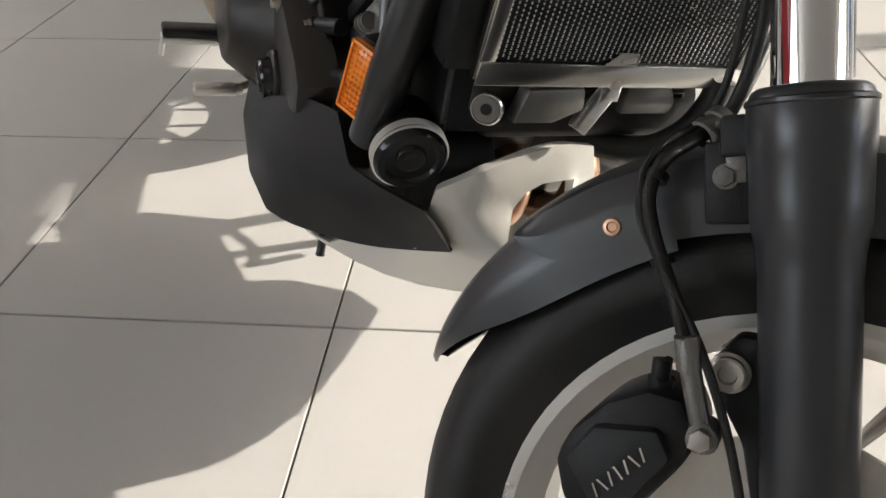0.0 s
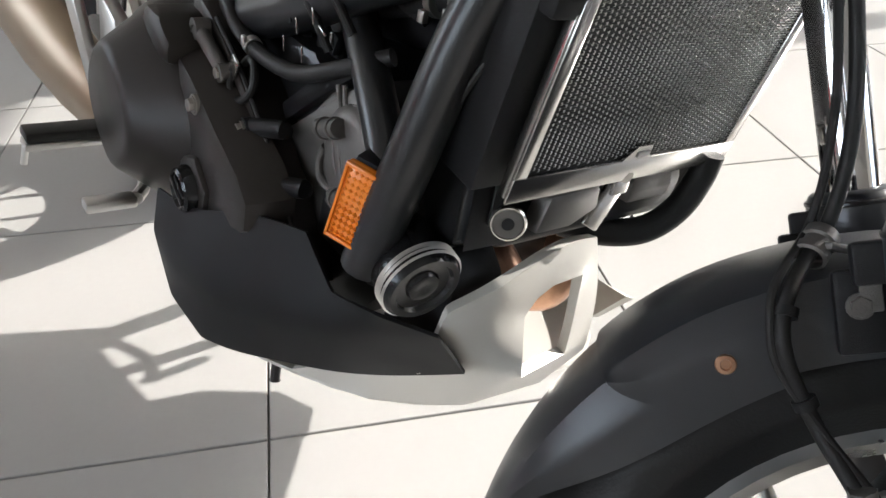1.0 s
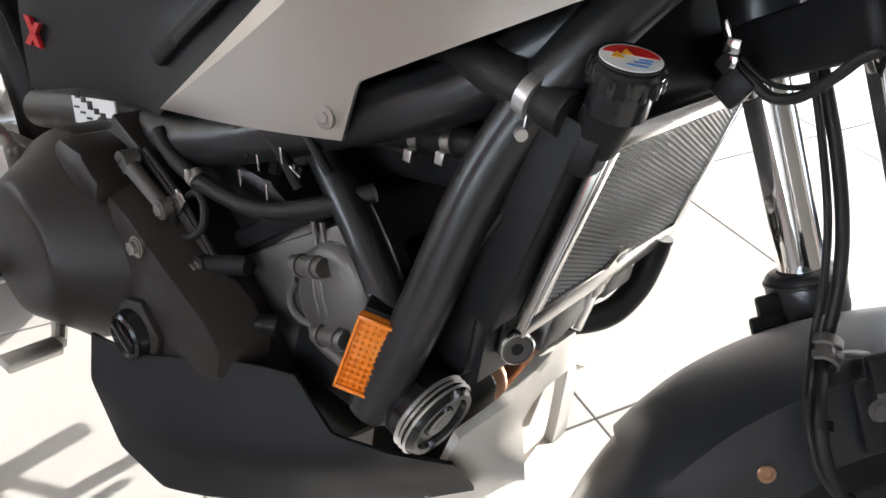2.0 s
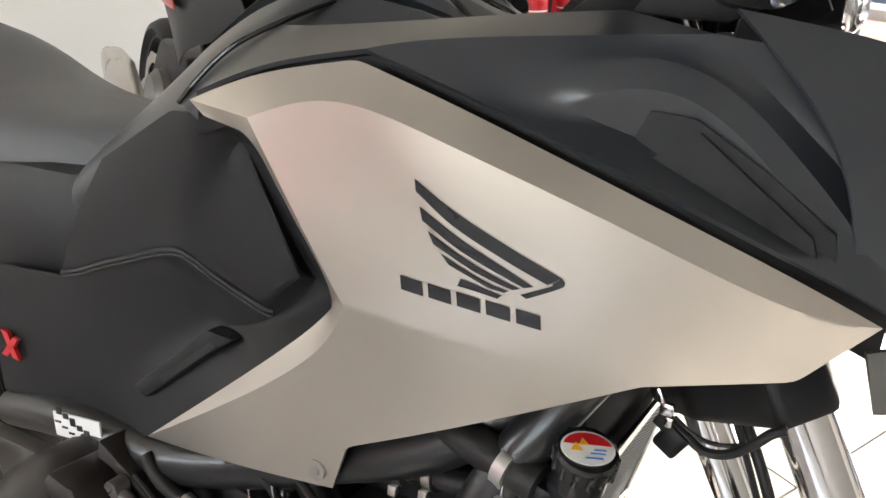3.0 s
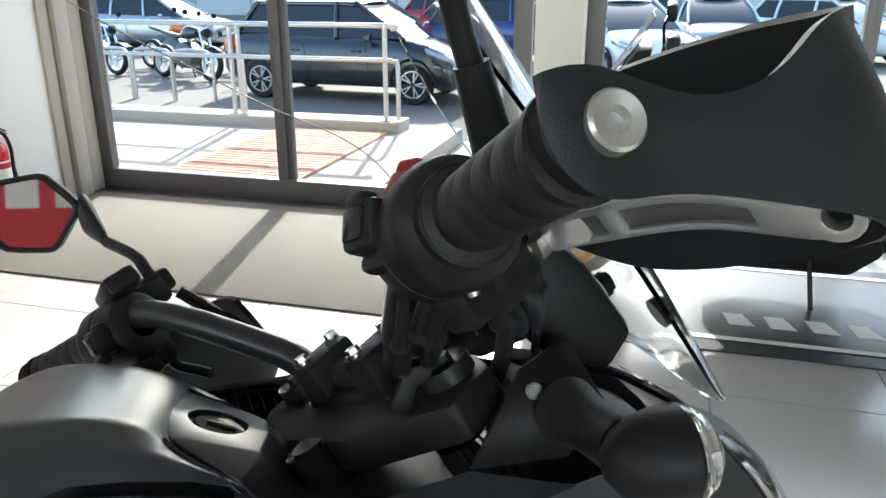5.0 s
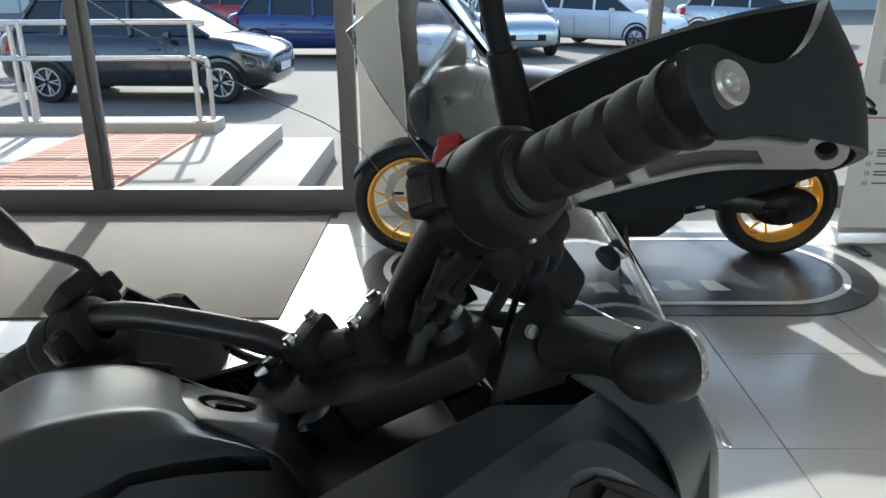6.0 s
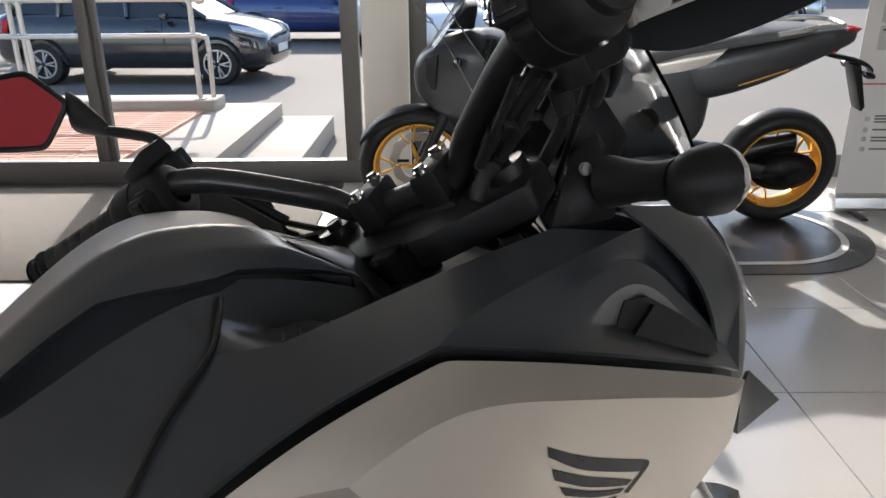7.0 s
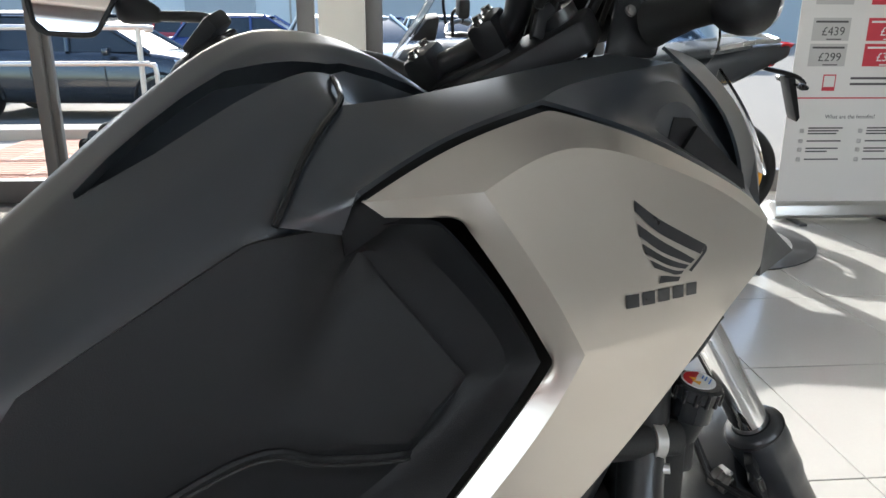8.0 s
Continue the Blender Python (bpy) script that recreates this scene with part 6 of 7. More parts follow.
half_panel([[(-.10, .186, .79), (-.26, .188, .80), (-.42, .172, .83)], [(-.13, .19, .83), (-.30, .182, .865), (-.48, .165, .885)], [(-.25, .168, .865), (-.35, .165, .885), (-.50, .152, .905)]], 1, SILVER, "grey_insert", tourer, "grey side insert")
part("gold_stripe", tube([(-.58, .146, .735), (-.68, .140, .765), (-.80, .125, .80)], .004, 8), GOLD, tourer)
part("tail_lamp", loft([[(-1.075, .05, .965), (-1.145, .02, .958), (-1.145, -.02, .958), (-1.075, -.05, .965)], [(-1.01, .07, .86), (-1.05, .03, .855), (-1.05, -.03, .855), (-1.01, -.07, .86)]]), RED, tourer, "red tail lamp", solid=.006)
part("grab_rail", tube([(-.72, .13, .955), (-.90, .125, .985), (-1.02, .09, .985), (-1.04, 0, .985), (-1.02, -.09, .985), (-.90, -.125, .985), (-.72, -.13, .955)], .012, 10), ALLOY, tourer, "pale alloy grab rail")
hang = part("plate_hanger", loft([[(x, w, z), (x - .012, w, z - .03), (x - .012, -w, z - .03), (x, -w, z)] for x, w, z in ((-.98, .05, .86), (-1.10, .045, .84), (-1.22, .05, .81), (-1.24, .05, .77))], close=True), BLACK, tourer, "black plate hanger", sub=1)
part("hanger_blade", prism([(-1.13, .80), (-1.17, .80), (-1.235, .60), (-1.222, .575), (-1.205, .61)], -.05, .05, "y", .006), BLACK, hang)
for sd in (-1, 1):
    part("rear_indicator", lathe((-1.17, sd * .05, .77), (-1.18, sd * .15, .77), [(.006, 0), (.007, .03), (.016, .04), (.018, .07), (.010, .1), (0, .102)], 14), GLOSS, hang, "black rear indicator")
    part("front_indicator", lathe((.70, sd * .15, .86), (.70, sd * .27, .87), [(.008, 0), (.008, .05), (.02, .06), (.022, .09), (.010, .12), (0, .122)], 14), GLOSS, tourer, "black front indicator")
    part("fork_leg", cyl((.885, sd * .09, .30), (.66, sd * .09, .80), .024, seg=20), FRAMEPAINT, tourer)
    part("fork_tube", cyl((.80, sd * .09, .49), (.60, sd * .09, .93), .019, seg=20), CHROME, tourer)
    part("headlamp", loft([[(.885, sd * .02, .82), (.86, sd * .075, .845), (.79, sd * .13, .88)], [(.905, sd * .02, .76), (.875, sd * .08, .77), (.80, sd * .145, .80)], [(.895, sd * .02, .70), (.865, sd * .07, .70), (.80, sd * .13, .72)]]), CARGLASS, tourer, "dark slanted headlamp", sub=1, solid=.004)
    part("mirror_stem", tube([(.55, sd * .20, 1.02), (.56, sd * .26, 1.12), (.54, sd * .36, 1.16)], .008, 10), BLACK, tourer)
    part("mirror_shell", box((.53, sd * .40, 1.165), (.05, .13, .08), .015), BLACK, tourer, "black mirror housing")
    part("handlebar", tube([(.56, sd * .03, 1.0), (.54, sd * .16, 1.02), (.48, sd * .25, 1.03), (.43, sd * .36, 1.01)], .012, 10), FRAMEPAINT, tourer)
    part("grip", cyl((.47, sd * .27, 1.03), (.42, sd * .38, 1.005), .017, seg=16), RUBBER, tourer)
    part("swing_arm", prism([(-.30, .34), (-.30, .42), (-.84, .33), (-.93, .30), (-.90, .26), (-.60, .28)], sd * .10, sd * .135, "y", .012), FRAMEPAINT, tourer, "black swing arm")
    part("foot_peg", box((-.42, sd * .24, .38), (.04, .11, .02), .005), ALLOY, tourer)
part("chain_guard", loft([[(-.885 + .16 * math.cos(a), .105, .30 + .10 * math.sin(a)), (-.885 + .10 * math.cos(a), .145, .30 + .065 * math.sin(a)), (-.885, .15, .30)] for a in [6.28319 * k / 24 for k in range(25)]]), BLACK, tourer, "black hub cover", solid=.004)
part("front_mudguard", loft([[(.885 + .322 * math.cos(a), w, .30 + (.322 - d) * math.sin(a)) for w, d in ((-.07, .05), (-.062, .006), (0, -.006), (.062, .006), (.07, .05))] for a in [radians(d) for d in (28, 45, 65, 90, 115, 135, 152)]]), BLACK, tourer, "black front mudguard", sub=1, solid=.003)
part("windscreen", loft([[(.80, -.10, .90), (.83, 0, .91), (.80, .10, .90)], [(.68, -.14, 1.08), (.71, 0, 1.09), (.68, .14, 1.08)], [(.60, -.11, 1.22), (.62, 0, 1.23), (.60, .11, 1.22)]]), SMOKE, tourer, "smoked windscreen", sub=2, solid=.003)
part("instrument_pod", prism([(.62, .98), (.60, 1.09), (.66, 1.08), (.74, .98)], -.09, .09, "y", .012), BLACK, tourer)
part("engine_case", prism([(.35, .36), (.40, .22), (.22, .15), (-.30, .15), (-.42, .26), (-.36, .42)], -.15, .15, "y", .03), FRAMEPAINT, tourer, "black engine casing")
red_silencer = part("silencer", ring_body([(-.30, .04, .20, .27), (-.40, .05, .21, .32), (-.75, .055, .30, .43), (-.95, .045, .36, .46)]), GLOSS, tourer, "black silencer")
part("side_stand", joined(tube([(-.13, .14, .22), (-.14, .20, .12), (-.15, .27, .012)], .011, 10), box((-.15, .29, .012), (.05, .06, .01), .003)), FRAMEPAINT, tourer, "black side stand")
part("wiring", joined(*[tube([(.50 + .03 * k, .15, .95), (.56 + .02 * k, .17, .88 - .03 * k), (.50, .16, .78)], .006, 8) for k in range(3)]), RUBBER, tourer)["kind"] = "stuff"

# The round-ended display mat under it.
TF[-1] = ROOM


def stadium(u0, u1, v0, v1, n=20):
    r = (v1 - v0) / 2
    vm = (v0 + v1) / 2
    right = [(u1 - r + r * math.cos(a), vm + r * math.sin(a)) for a in [-1.5708 + 3.14159 * k / n for k in range(n + 1)]]
    left_ = [(u0 + r + r * math.cos(a), vm + r * math.sin(a)) for a in [1.5708 + 3.14159 * k / n for k in range(n + 1)]]
    return right + left_


def band(outer, inner, z):
    bm = bmesh.new()
    a = [bm.verts.new((*p, z)) for p in outer]
    b = [bm.verts.new((*p, z)) for p in inner]
    for k in range(len(a)):
        j = (k + 1) % len(a)
        bm.faces.new((a[k], a[j], b[j], b[k]))
    bmesh.ops.recalc_face_normals(bm, faces=bm.faces)
    if bm.faces[:][0].normal.z < 0:
        bmesh.ops.reverse_faces(bm, faces=bm.faces)
    return bm


dmat = tagged(part("display_mat", prism(stadium(.02, 2.42, 2.54, 3.62), .001, .006, "z"), FLOORMAT), "black round-ended display mat with a white ring", "floor mat")
part("ring_print", band(stadium(.12, 2.31, 2.64, 3.52), stadium(.155, 2.275, 2.675, 3.485), .0090), WHITE, dmat, "white printed ring")
part("logo_print", joined(*[prism([(.95 + .16 * k, 2.80), (1.05 + .16 * k, 2.80), (1.01 + .16 * k, 2.92), (.93 + .16 * k, 2.92)], .0066, .0072, "z") for k in range(5)]), WHITE, dmat, "pale maker's mark")

# Roll-up banner against the wall.
TF[-1] = Matrix.Identity(4)
ban = thing("roll_up_banner", "cream roll-up price banner with grey and red boxes", "banner", ROOM @ pose(2.43, 3.42, 0, 0, 0, -1.6))
part("banner_base", prism([(-.045, 0.012), (.045, 0.012), (.05, .03), (.04, .085), (.02, .1), (-.02, .1), (-.04, .085), (-.05, .03)], 0, .72, "x", .004), GALV, ban, "brushed metal roller base")
for x in (.1, .62):
    part("banner_foot", box((x, -.03, .007), (.04, .28, .014), .004), FLOORMAT, ban)
part("banner_sheet", box((.36, 0, 1.06), (.70, .002, 1.94)), BANNER, ban, "cream printed fabric sheet")
part("banner_top_rail", box((.36, 0, 2.03), (.71, .016, .03), .004), GALV, ban)


def text_mesh(word, size, mat, parent, x, z, y=-.0032, align="CENTER", name="lettering", label=""):
    """Raised lettering that faces -y of its thing."""
    cu = bpy.data.curves.new(name, "FONT")
    cu.body, cu.size, cu.align_x, cu.align_y, cu.extrude, cu.resolution_u = word, size, align, "CENTER", .0004, 3
    tmp = bpy.data.objects.new("tmp", cu)
    scene.collection.objects.link(tmp)
    dg = bpy.context.evaluated_depsgraph_get()
    me = bpy.data.meshes.new_from_object(tmp.evaluated_get(dg))
    bpy.data.objects.remove(tmp)
    bm = bmesh.new()
    bm.from_mesh(me)
    bpy.data.meshes.remove(me)
    bm.transform(Matrix.Translation((x, y, z)) @ pose(0, 0, 0, 90, 0, 0))
    return part(name, bm, mat, parent, label, smooth=0)


for x, m_, rows in ((.185, BANNERGREY, (("£439", 1.005), ("£299", .875))), (.50, BANNERRED, (("£639", 1.005), ("£399", .875)))):
    w = .20 if m_ == BANNERGREY else .24
    part("price_box", box((x, -.0016, 1.29), (w, .0012, .30)), m_, ban, "grey price box" if m_ == BANNERGREY else "red price box")
    for word, z in rows:
        part("price_box", box((x, -.0016, z + .012), (w, .0012, .115)), m_, ban)
        text_mesh(word, .062, PRINTDARK if m_ == BANNERGREY else WHITE, ban, x + .012, z)
        part("text_line", box((x, -.0026, z + .050), (w * .86, .0008, .010)), PRINTDARK if m_ == BANNERGREY else WHITE, ban)
        part("text_line", box((x + .02, -.0026, z - .038), (w * .4, .0008, .006)), PRINTDARK if m_ == BANNERGREY else WHITE, ban)
    for k in range(3):
        part("text_line", box((x, -.0026, 1.20 + .07 * k), (w * .7, .0008, .014)), PRINTDARK if m_ == BANNERGREY else WHITE, ban)
part("code_box", box((.215, -.0016, .745), (.07, .0012, .085)), BANNERRED, ban, "red-bordered print square")
part("code_box", box((.215, -.0024, .752), (.058, .0012, .058)), BANNER, ban)
for k in range(2):
    part("text_line", box((.46, -.0016, .768 - .030 * k), (.26, .0012, .012)), PRINTDARK, ban)
part("rule_line", box((.36, -.0016, .665), (.70, .0012, .007)), BANNERRED, ban, "thin red rule")
text_mesh("What are the benefits?", .030, PRINTDARK, ban, .36, .565)
for c in (.235, .56):
    for k, (z, w) in enumerate(((.505, .19), (.49, .17), (.475, .16), (.435, .19), (.395, .18), (.378, .12), (.335, .19))):
        part("text_line", box((c - (.19 - w) / 2, -.0016, z), (w, .0012, .0075)), PRINTDARK, ban)
    for z in (.49, .435, .388, .335):
        part("bullet_icon", box((c - .13, -.0016, z), (.022, .0012, .022), .004), BANNERGREY, ban)

# Fire point: red stand with two extinguishers.
fire = thing("extinguisher_stand", "red moulded plastic fire extinguisher stand", "stand", ROOM @ pose(-2.99, 2.92, 0, 0, 0, 90))
part("back_board", prism([(-.28, .02), (.28, .02), (.28, .58), (.25, .64), (.19, .665), (-.19, .665), (-.25, .64), (-.28, .58)], -.01, .035, "y", .012), RED, fire, "red back board")
part("tray", joined(prism([(-.29, -.20), (.29, -.20), (.29, .03), (-.29, .03)], .0, .115, "z", .02), prism([(-.29, -.20), (.29, -.20), (.27, -.17), (-.27, -.17)], .11, .15, "z", .01)), RED, fire, "red moulded tray")
lab = part("sign_board", box((0, -.013, .60), (.34, .004, .085), .004), YELLOW, fire, "cream and green notice strip")
part("notice_print", box((-.08, -.0155, .60), (.13, .002, .065)), WHITE, lab)
part("notice_print", box((.09, -.0155, .60), (.10, .002, .065)), material("green_print", (.16, .36, .14), .5), lab)
for k in range(3):
    part("notice_print", box((.09, -.0168, .58 + .02 * k), (.08, .001, .007)), WHITE, lab)


def extinguisher(u, label, horn):
    ex = thing("fire_extinguisher", label, "fire extinguisher", ROOM @ pose(-2.99 + .10, 2.92 + u, .115, 0, 0, 90), group="extinguishers on the stand")
    part("cylinder", lathe((0, 0, 0), (0, 0, 1), [(0, .003), (.066, .003), (.07, .012), (.07, .33), (.064, .362), (.045, .385), (.022, .395), (.02, .41), (0, .41)], 32), RED, ex, "red painted cylinder")
    part("valve", joined(cyl((0, 0, .40), (0, 0, .45), .016, seg=16), box((0, -.02, .445), (.02, .05, .02), .004)), ALLOY, ex)
    part("lever", joined(box((0, -.05, .475), (.014, .12, .006), .002, pose(0, 0, 0, 18, 0, 0)), box((0, -.055, .445), (.014, .11, .006), .002)), BLACK, ex, "black squeeze lever")
    part("hose", tube([(.015, .0, .44), (.06, -.02, .43), (.085, -.03, .36), (.08, -.035, .25), (.078, -.03, .12)], .010, 10), RUBBER, ex, "black hose")
    if horn:
        part("horn", lathe((.078, -.03, .26), (.078, -.03, 0), [(.012, 0), (.018, .06), (.03, .20), (.026, .20), (0, .15)], 16), BLACK, ex, "black discharge horn")
    part("instruction_band", lathe((0, 0, 0), (0, 0, 1), [(.0703, .18), (.0706, .181), (.0706, .29), (.0703, .291)], 32), WHITE, ex, "pale instruction band")
    part("band_print", lathe((0, 0, 0), (0, 0, 1), [(.0707, .25), (.0709, .251), (.0709, .28), (.0707, .281)], 32), RED, ex)


extinguisher(-.11, "red fire extinguisher with a black hose", False)
extinguisher(.14, "red fire extinguisher with a black horn", True)

# Red adventure bike by the wall, seen from its front.
redbike = thing("motorcycle", "red and grey adventure motorcycle leaning beside the cream wall", "motorcycle", ROOM @ pose(-1.665, .47, 0, -11, 0, 0))
wheel(redbike, Matrix.Translation((.35, 0, .305)) @ pose(0, 0, 0, 0, 0, -18), .305, .11, .23, FRAMEPAINT, spokes=6)
wheel(redbike, Matrix.Translation((-.93, 0, .30)), .30, .16, .216, FRAMEPAINT, spokes=6)
RDARK = material("gunmetal_paint", (0.028, 0.027, 0.028), 0.30, 0.4, 0.08, 3, 700, 0.05)
REDPAINT = material("metallic_red_paint", (0.42, 0.012, 0.02), 0.25, 0.25, 0.06, 3, 500, 0.02, coat=0.6)
TF.append(Matrix.Translation((0, 0, .14)))
part("headlamp_shell", loft([[(x, -w, z) for x, w, z in row[::-1]] + [(x, w, z) for x, w, z in row[1:]] for row in
           ([(.18, 0, .90), (.10, .20, .91), (-.02, .23, .93)], [(.31, 0, .80), (.22, .195, .83), (.05, .24, .85)], [(.30, 0, .66), (.21, .15, .68), (.10, .19, .70)], [(.29, 0, .52), (.22, .08, .53), (.14, .12, .56)], [(.26, 0, .43), (.21, .05, .46), (.14, .08, .50)])]), GLOSS, redbike, "gloss black headlamp shell", sub=2, solid=.004)
for sd in (-1, 1):
    lens = part("headlamp_lens", loft([[(x + .035, sd * w, z) for x, w, z in row] for row in ([(.305, .004, .760), (.275, .070, .780), (.228, .134, .800)], [(.325, .004, .70), (.290, .068, .715), (.240, .115, .738)], [(.325, .004, .640), (.305, .032, .646), (.272, .068, .668)])]), GLASSLENS, redbike, "clear swept headlamp lens", sub=2, solid=.003)
    part("headlamp_bowl", loft([[(x + .028, sd * w, z) for x, w, z in row] for row in ([(.305, .006, .757), (.275, .068, .776), (.228, .130, .795)], [(.290, .006, .70), (.255, .064, .715), (.222, .108, .736)], [(.320, .006, .643), (.300, .032, .650), (.268, .064, .671)])]), LAMPBOWL, lens, "grey lamp bowl", sub=2)
    part("lamp_step", joined(box((.318, sd * .035, .725), (.02, .045, .012), .003, pose(0, 0, 0, 0, 0, -sd * 24)), box((.312, sd * .040, .700), (.02, .052, .010), .003, pose(0, 0, 0, 0, 0, -sd * 24)), box((.326, sd * .022, .675), (.016, .030, .008), .002, pose(0, 0, 0, 0, 0, -sd * 24))), REFL, lens, "bright reflector steps")
    for x, w, z in ((.268, .128, .778), (.280, .112, .742), (.300, .088, .700), (.245, .150, .730), (.262, .138, .690)):
        part("lamp_dot", lathe((x, sd * w, z), (x + .02, sd * (w + .006), z), [(.0062, 0), (.0062, .006), (.004, .010), (0, .011)], 12), WHITE, lens, "small white dot beside the lamp")
    part("fork_leg", lathe((.35 + sd * .03, sd * .095, .15), (.155 + sd * .03, sd * .095, .58), [(0, -.02), (.026, -.02), (.028, .18), (.03, .24), (.03, .255), (.021, .256)], 24), FRAMEPAINT, redbike, "black fork slider")
    part("fork_tube", cyl((.285 + sd * .03, sd * .095, .29), (.07 + sd * .03, sd * .095, .80), .0205, seg=24), CHROME, redbike, "chromed fork tube")
    half_panel([[(.22, .185, .85), (.05, .225, .85), (-.10, .24, .82), (-.25, .22, .81)], [(.25, .165, .76), (.12, .225, .76), (-.05, .255, .73), (-.22, .24, .71)], [(.29, .130, .66), (.18, .20, .66), (.02, .25, .64), (-.14, .24, .61)], [(.335, .085, .56), (.22, .165, .59), (.07, .235, .55), (-.02, .235, .52)], [(.365, .050, .49), (.26, .125, .55), (.08, .225, .48), (.04, .225, .42)]], sd, RDARK, "side_cowl", redbike, "gunmetal side cowl")
    half_panel([[(.06, .238, .815), (-.03, .254, .785), (-.14, .252, .79)], [(.04, .250, .74), (-.06, .264, .73), (-.16, .262, .72)], [(.04, .262, .65), (-.06, .270, .64), (-.15, .264, .63)], [(.07, .254, .59), (.03, .258, .59), (-.05, .258, .595)]], sd, REDPAINT, "red_panel", redbike, "metallic red side panel")
    half_panel([[(.20, .200, .835), (.12, .221, .84)], [(.17, .216, .795), (.09, .236, .80)]], sd, REDPAINT, "red_flash", redbike, "metallic red flash on the cowl")
    ind = part("indicator", lathe((.17, sd * .17, .87), (.17, sd * .285, .868), [(.008, 0), (.008, .025), (.014, .035), (.0155, .085), (.011, .115), (0, .12)], 16), CAST, redbike, "smoke grey indicator")
    part("mirror_stem", tube([(.02, sd * .26, 1.02), (.03, sd * .29, 1.10), (.02, sd * .36, 1.135)], .007, 10), BLACK, redbike)
    part("mirror_shell", joined(cyl((.0, sd * .40, 1.135), (.03, sd * .40, 1.14), .052, .03, seg=24, bev=.006)), BLACK, redbike, "round-cornered black mirror")
    part("handlebar", tube([(.02, sd * .04, 1.0), (-.02, sd * .14, 1.02), (-.05, sd * .25, 1.04), (-.11, sd * .38, 1.03)], .012, 10), FRAMEPAINT, redbike)
    part("grip", cyl((-.06, sd * .28, 1.04), (-.115, sd * .40, 1.03), .017, seg=16), RUBBER, redbike)
    part("hand_guard", loft([[(-.10, sd * .42, 1.06), (-.10, sd * .43, 1.01)], [(0, sd * .42, 1.08), (0, sd * .43, 1.0)], [(.06, sd * .33, 1.09), (.07, sd * .33, 1.0)], [(.05, sd * .22, 1.07), (.06, sd * .22, 1.02)]]), BLACK, redbike, sub=1, solid=.004)
    part("foot_peg", box((-.40, sd * .27, .20), (.04, .11, .02), .005), ALLOY, redbike)
    part("swing_arm", prism([(-.47, .22), (-.47, .29), (-.87, .21), (-.96, .16), (-.90, .13), (-.67, .17)], sd * .10, sd * .13, "y", .01), ALLOY, redbike)
low = part("lower_lamp", loft([[(.305, -.072, .605), (.345, 0, .600), (.305, .072, .605)], [(.325, -.068, .575), (.360, 0, .572), (.325, .068, .575)], [(.325, -.045, .552), (.350, 0, .550), (.325, .045, .552)]]), LAMPBOWL, redbike, "grey lower lamp", sub=1, solid=.004)
part("lamp_glint", joined(*[box((.352 - .35 * abs(y), y, .586 - .012 * (k % 2)), (.012, .016, .010), .002, pose(0, 0, 0, 20, 0, 30 * (k % 3 - 1))) for k, y in enumerate((-.055, -.032, -.010, .012, .034, .054))]), REFL, low, "bright reflector cells")
part("chin", loft([[(.335, -.075, .535), (.375, 0, .535), (.335, .075, .535)], [(.365, -.050, .500), (.395, 0, .495), (.365, .050, .500)], [(.345, -.035, .475), (.375, 0, .470), (.345, .035, .475)]]), BLACK, redbike, "black chin under the lower lamp", sub=1, solid=.006)
part("beak", loft([[(.268, -.137, .800), (.322, -.070, .780), (.365, 0, .757), (.322, .070, .780), (.268, .137, .800)], [(.262, -.150, .832), (.322, -.075, .812), (.372, 0, .790), (.322, .075, .812), (.262, .150, .832)], [(.235, -.150, .86), (.290, -.075, .84), (.335, 0, .82), (.290, .075, .84), (.235, .150, .86)]]), BLACK, redbike, "black beak over the lamp", sub=1, solid=.006)
part("windscreen", loft([[(.268, -.150, .845), (.325, -.075, .825), (.362, 0, .803), (.325, .075, .825), (.268, .150, .845)], [(.205, -.172, .885), (.285, -.09, .885), (.325, 0, .880), (.285, .09, .885), (.205, .172, .885)], [(.115, -.170, 1.00), (.195, -.09, 1.01), (.235, 0, 1.01), (.195, .09, 1.01), (.115, .170, 1.00)], [(.02, -.145, 1.13), (.085, -.08, 1.15), (.115, 0, 1.155), (.085, .08, 1.15), (.02, .145, 1.13)], [(-.03, -.10, 1.21), (.02, -.05, 1.235), (.04, 0, 1.24), (.02, .05, 1.235), (-.03, .10, 1.21)]]), SMOKE, redbike, "grey tinted touring windscreen", sub=2, solid=.003)
part("screen_mount", joined(tube([(.24, -.10, .86), (.20, -.09, .93), (.13, -.08, 1.02)], .006, 8), tube([(.24, .10, .86), (.20, .09, .93), (.13, .08, 1.02)], .006, 8), prism([(.15, .90), (.24, .87), (.26, .885), (.16, .935)], -.09, .09, "y", .006)), BLACK, redbike, "black screen mount")
part("instrument_pod", prism([(.02, .90), (.0, .97), (.04, .985), (.10, .94), (.13, .90)], -.075, .075, "y", .02), BLACK, redbike, "black instrument pod")
TF.pop()
TF.append(Matrix.Translation((0, 0, .06)))
part("tank", ring_body([(.05, .10, .80, .96), (-.10, .17, .78, 1.03), (-.28, .18, .76, 1.03), (-.42, .14, .75, .93), (-.48, .10, .76, .86)]), REDPAINT, redbike, "metallic red fuel tank", sub=1)
part("seat", ring_body([(-.40, .11, .76, .84), (-.55, .15, .75, .83), (-.70, .15, .78, .87), (-.85, .12, .84, .91), (-.95, .08, .86, .90)]), SEATMAT, redbike, "black seat", sub=1)
part("tail", ring_body([(-.45, .13, .66, .77), (-.70, .13, .72, .82), (-.95, .07, .80, .87)]), RDARK, redbike, sub=1)
part("radiator", box((.03, 0, .50), (.04, .30, .28), .01, pose(0, 0, 0, 0, -22, 0)), CORE, redbike, "black radiator")
TF.pop()
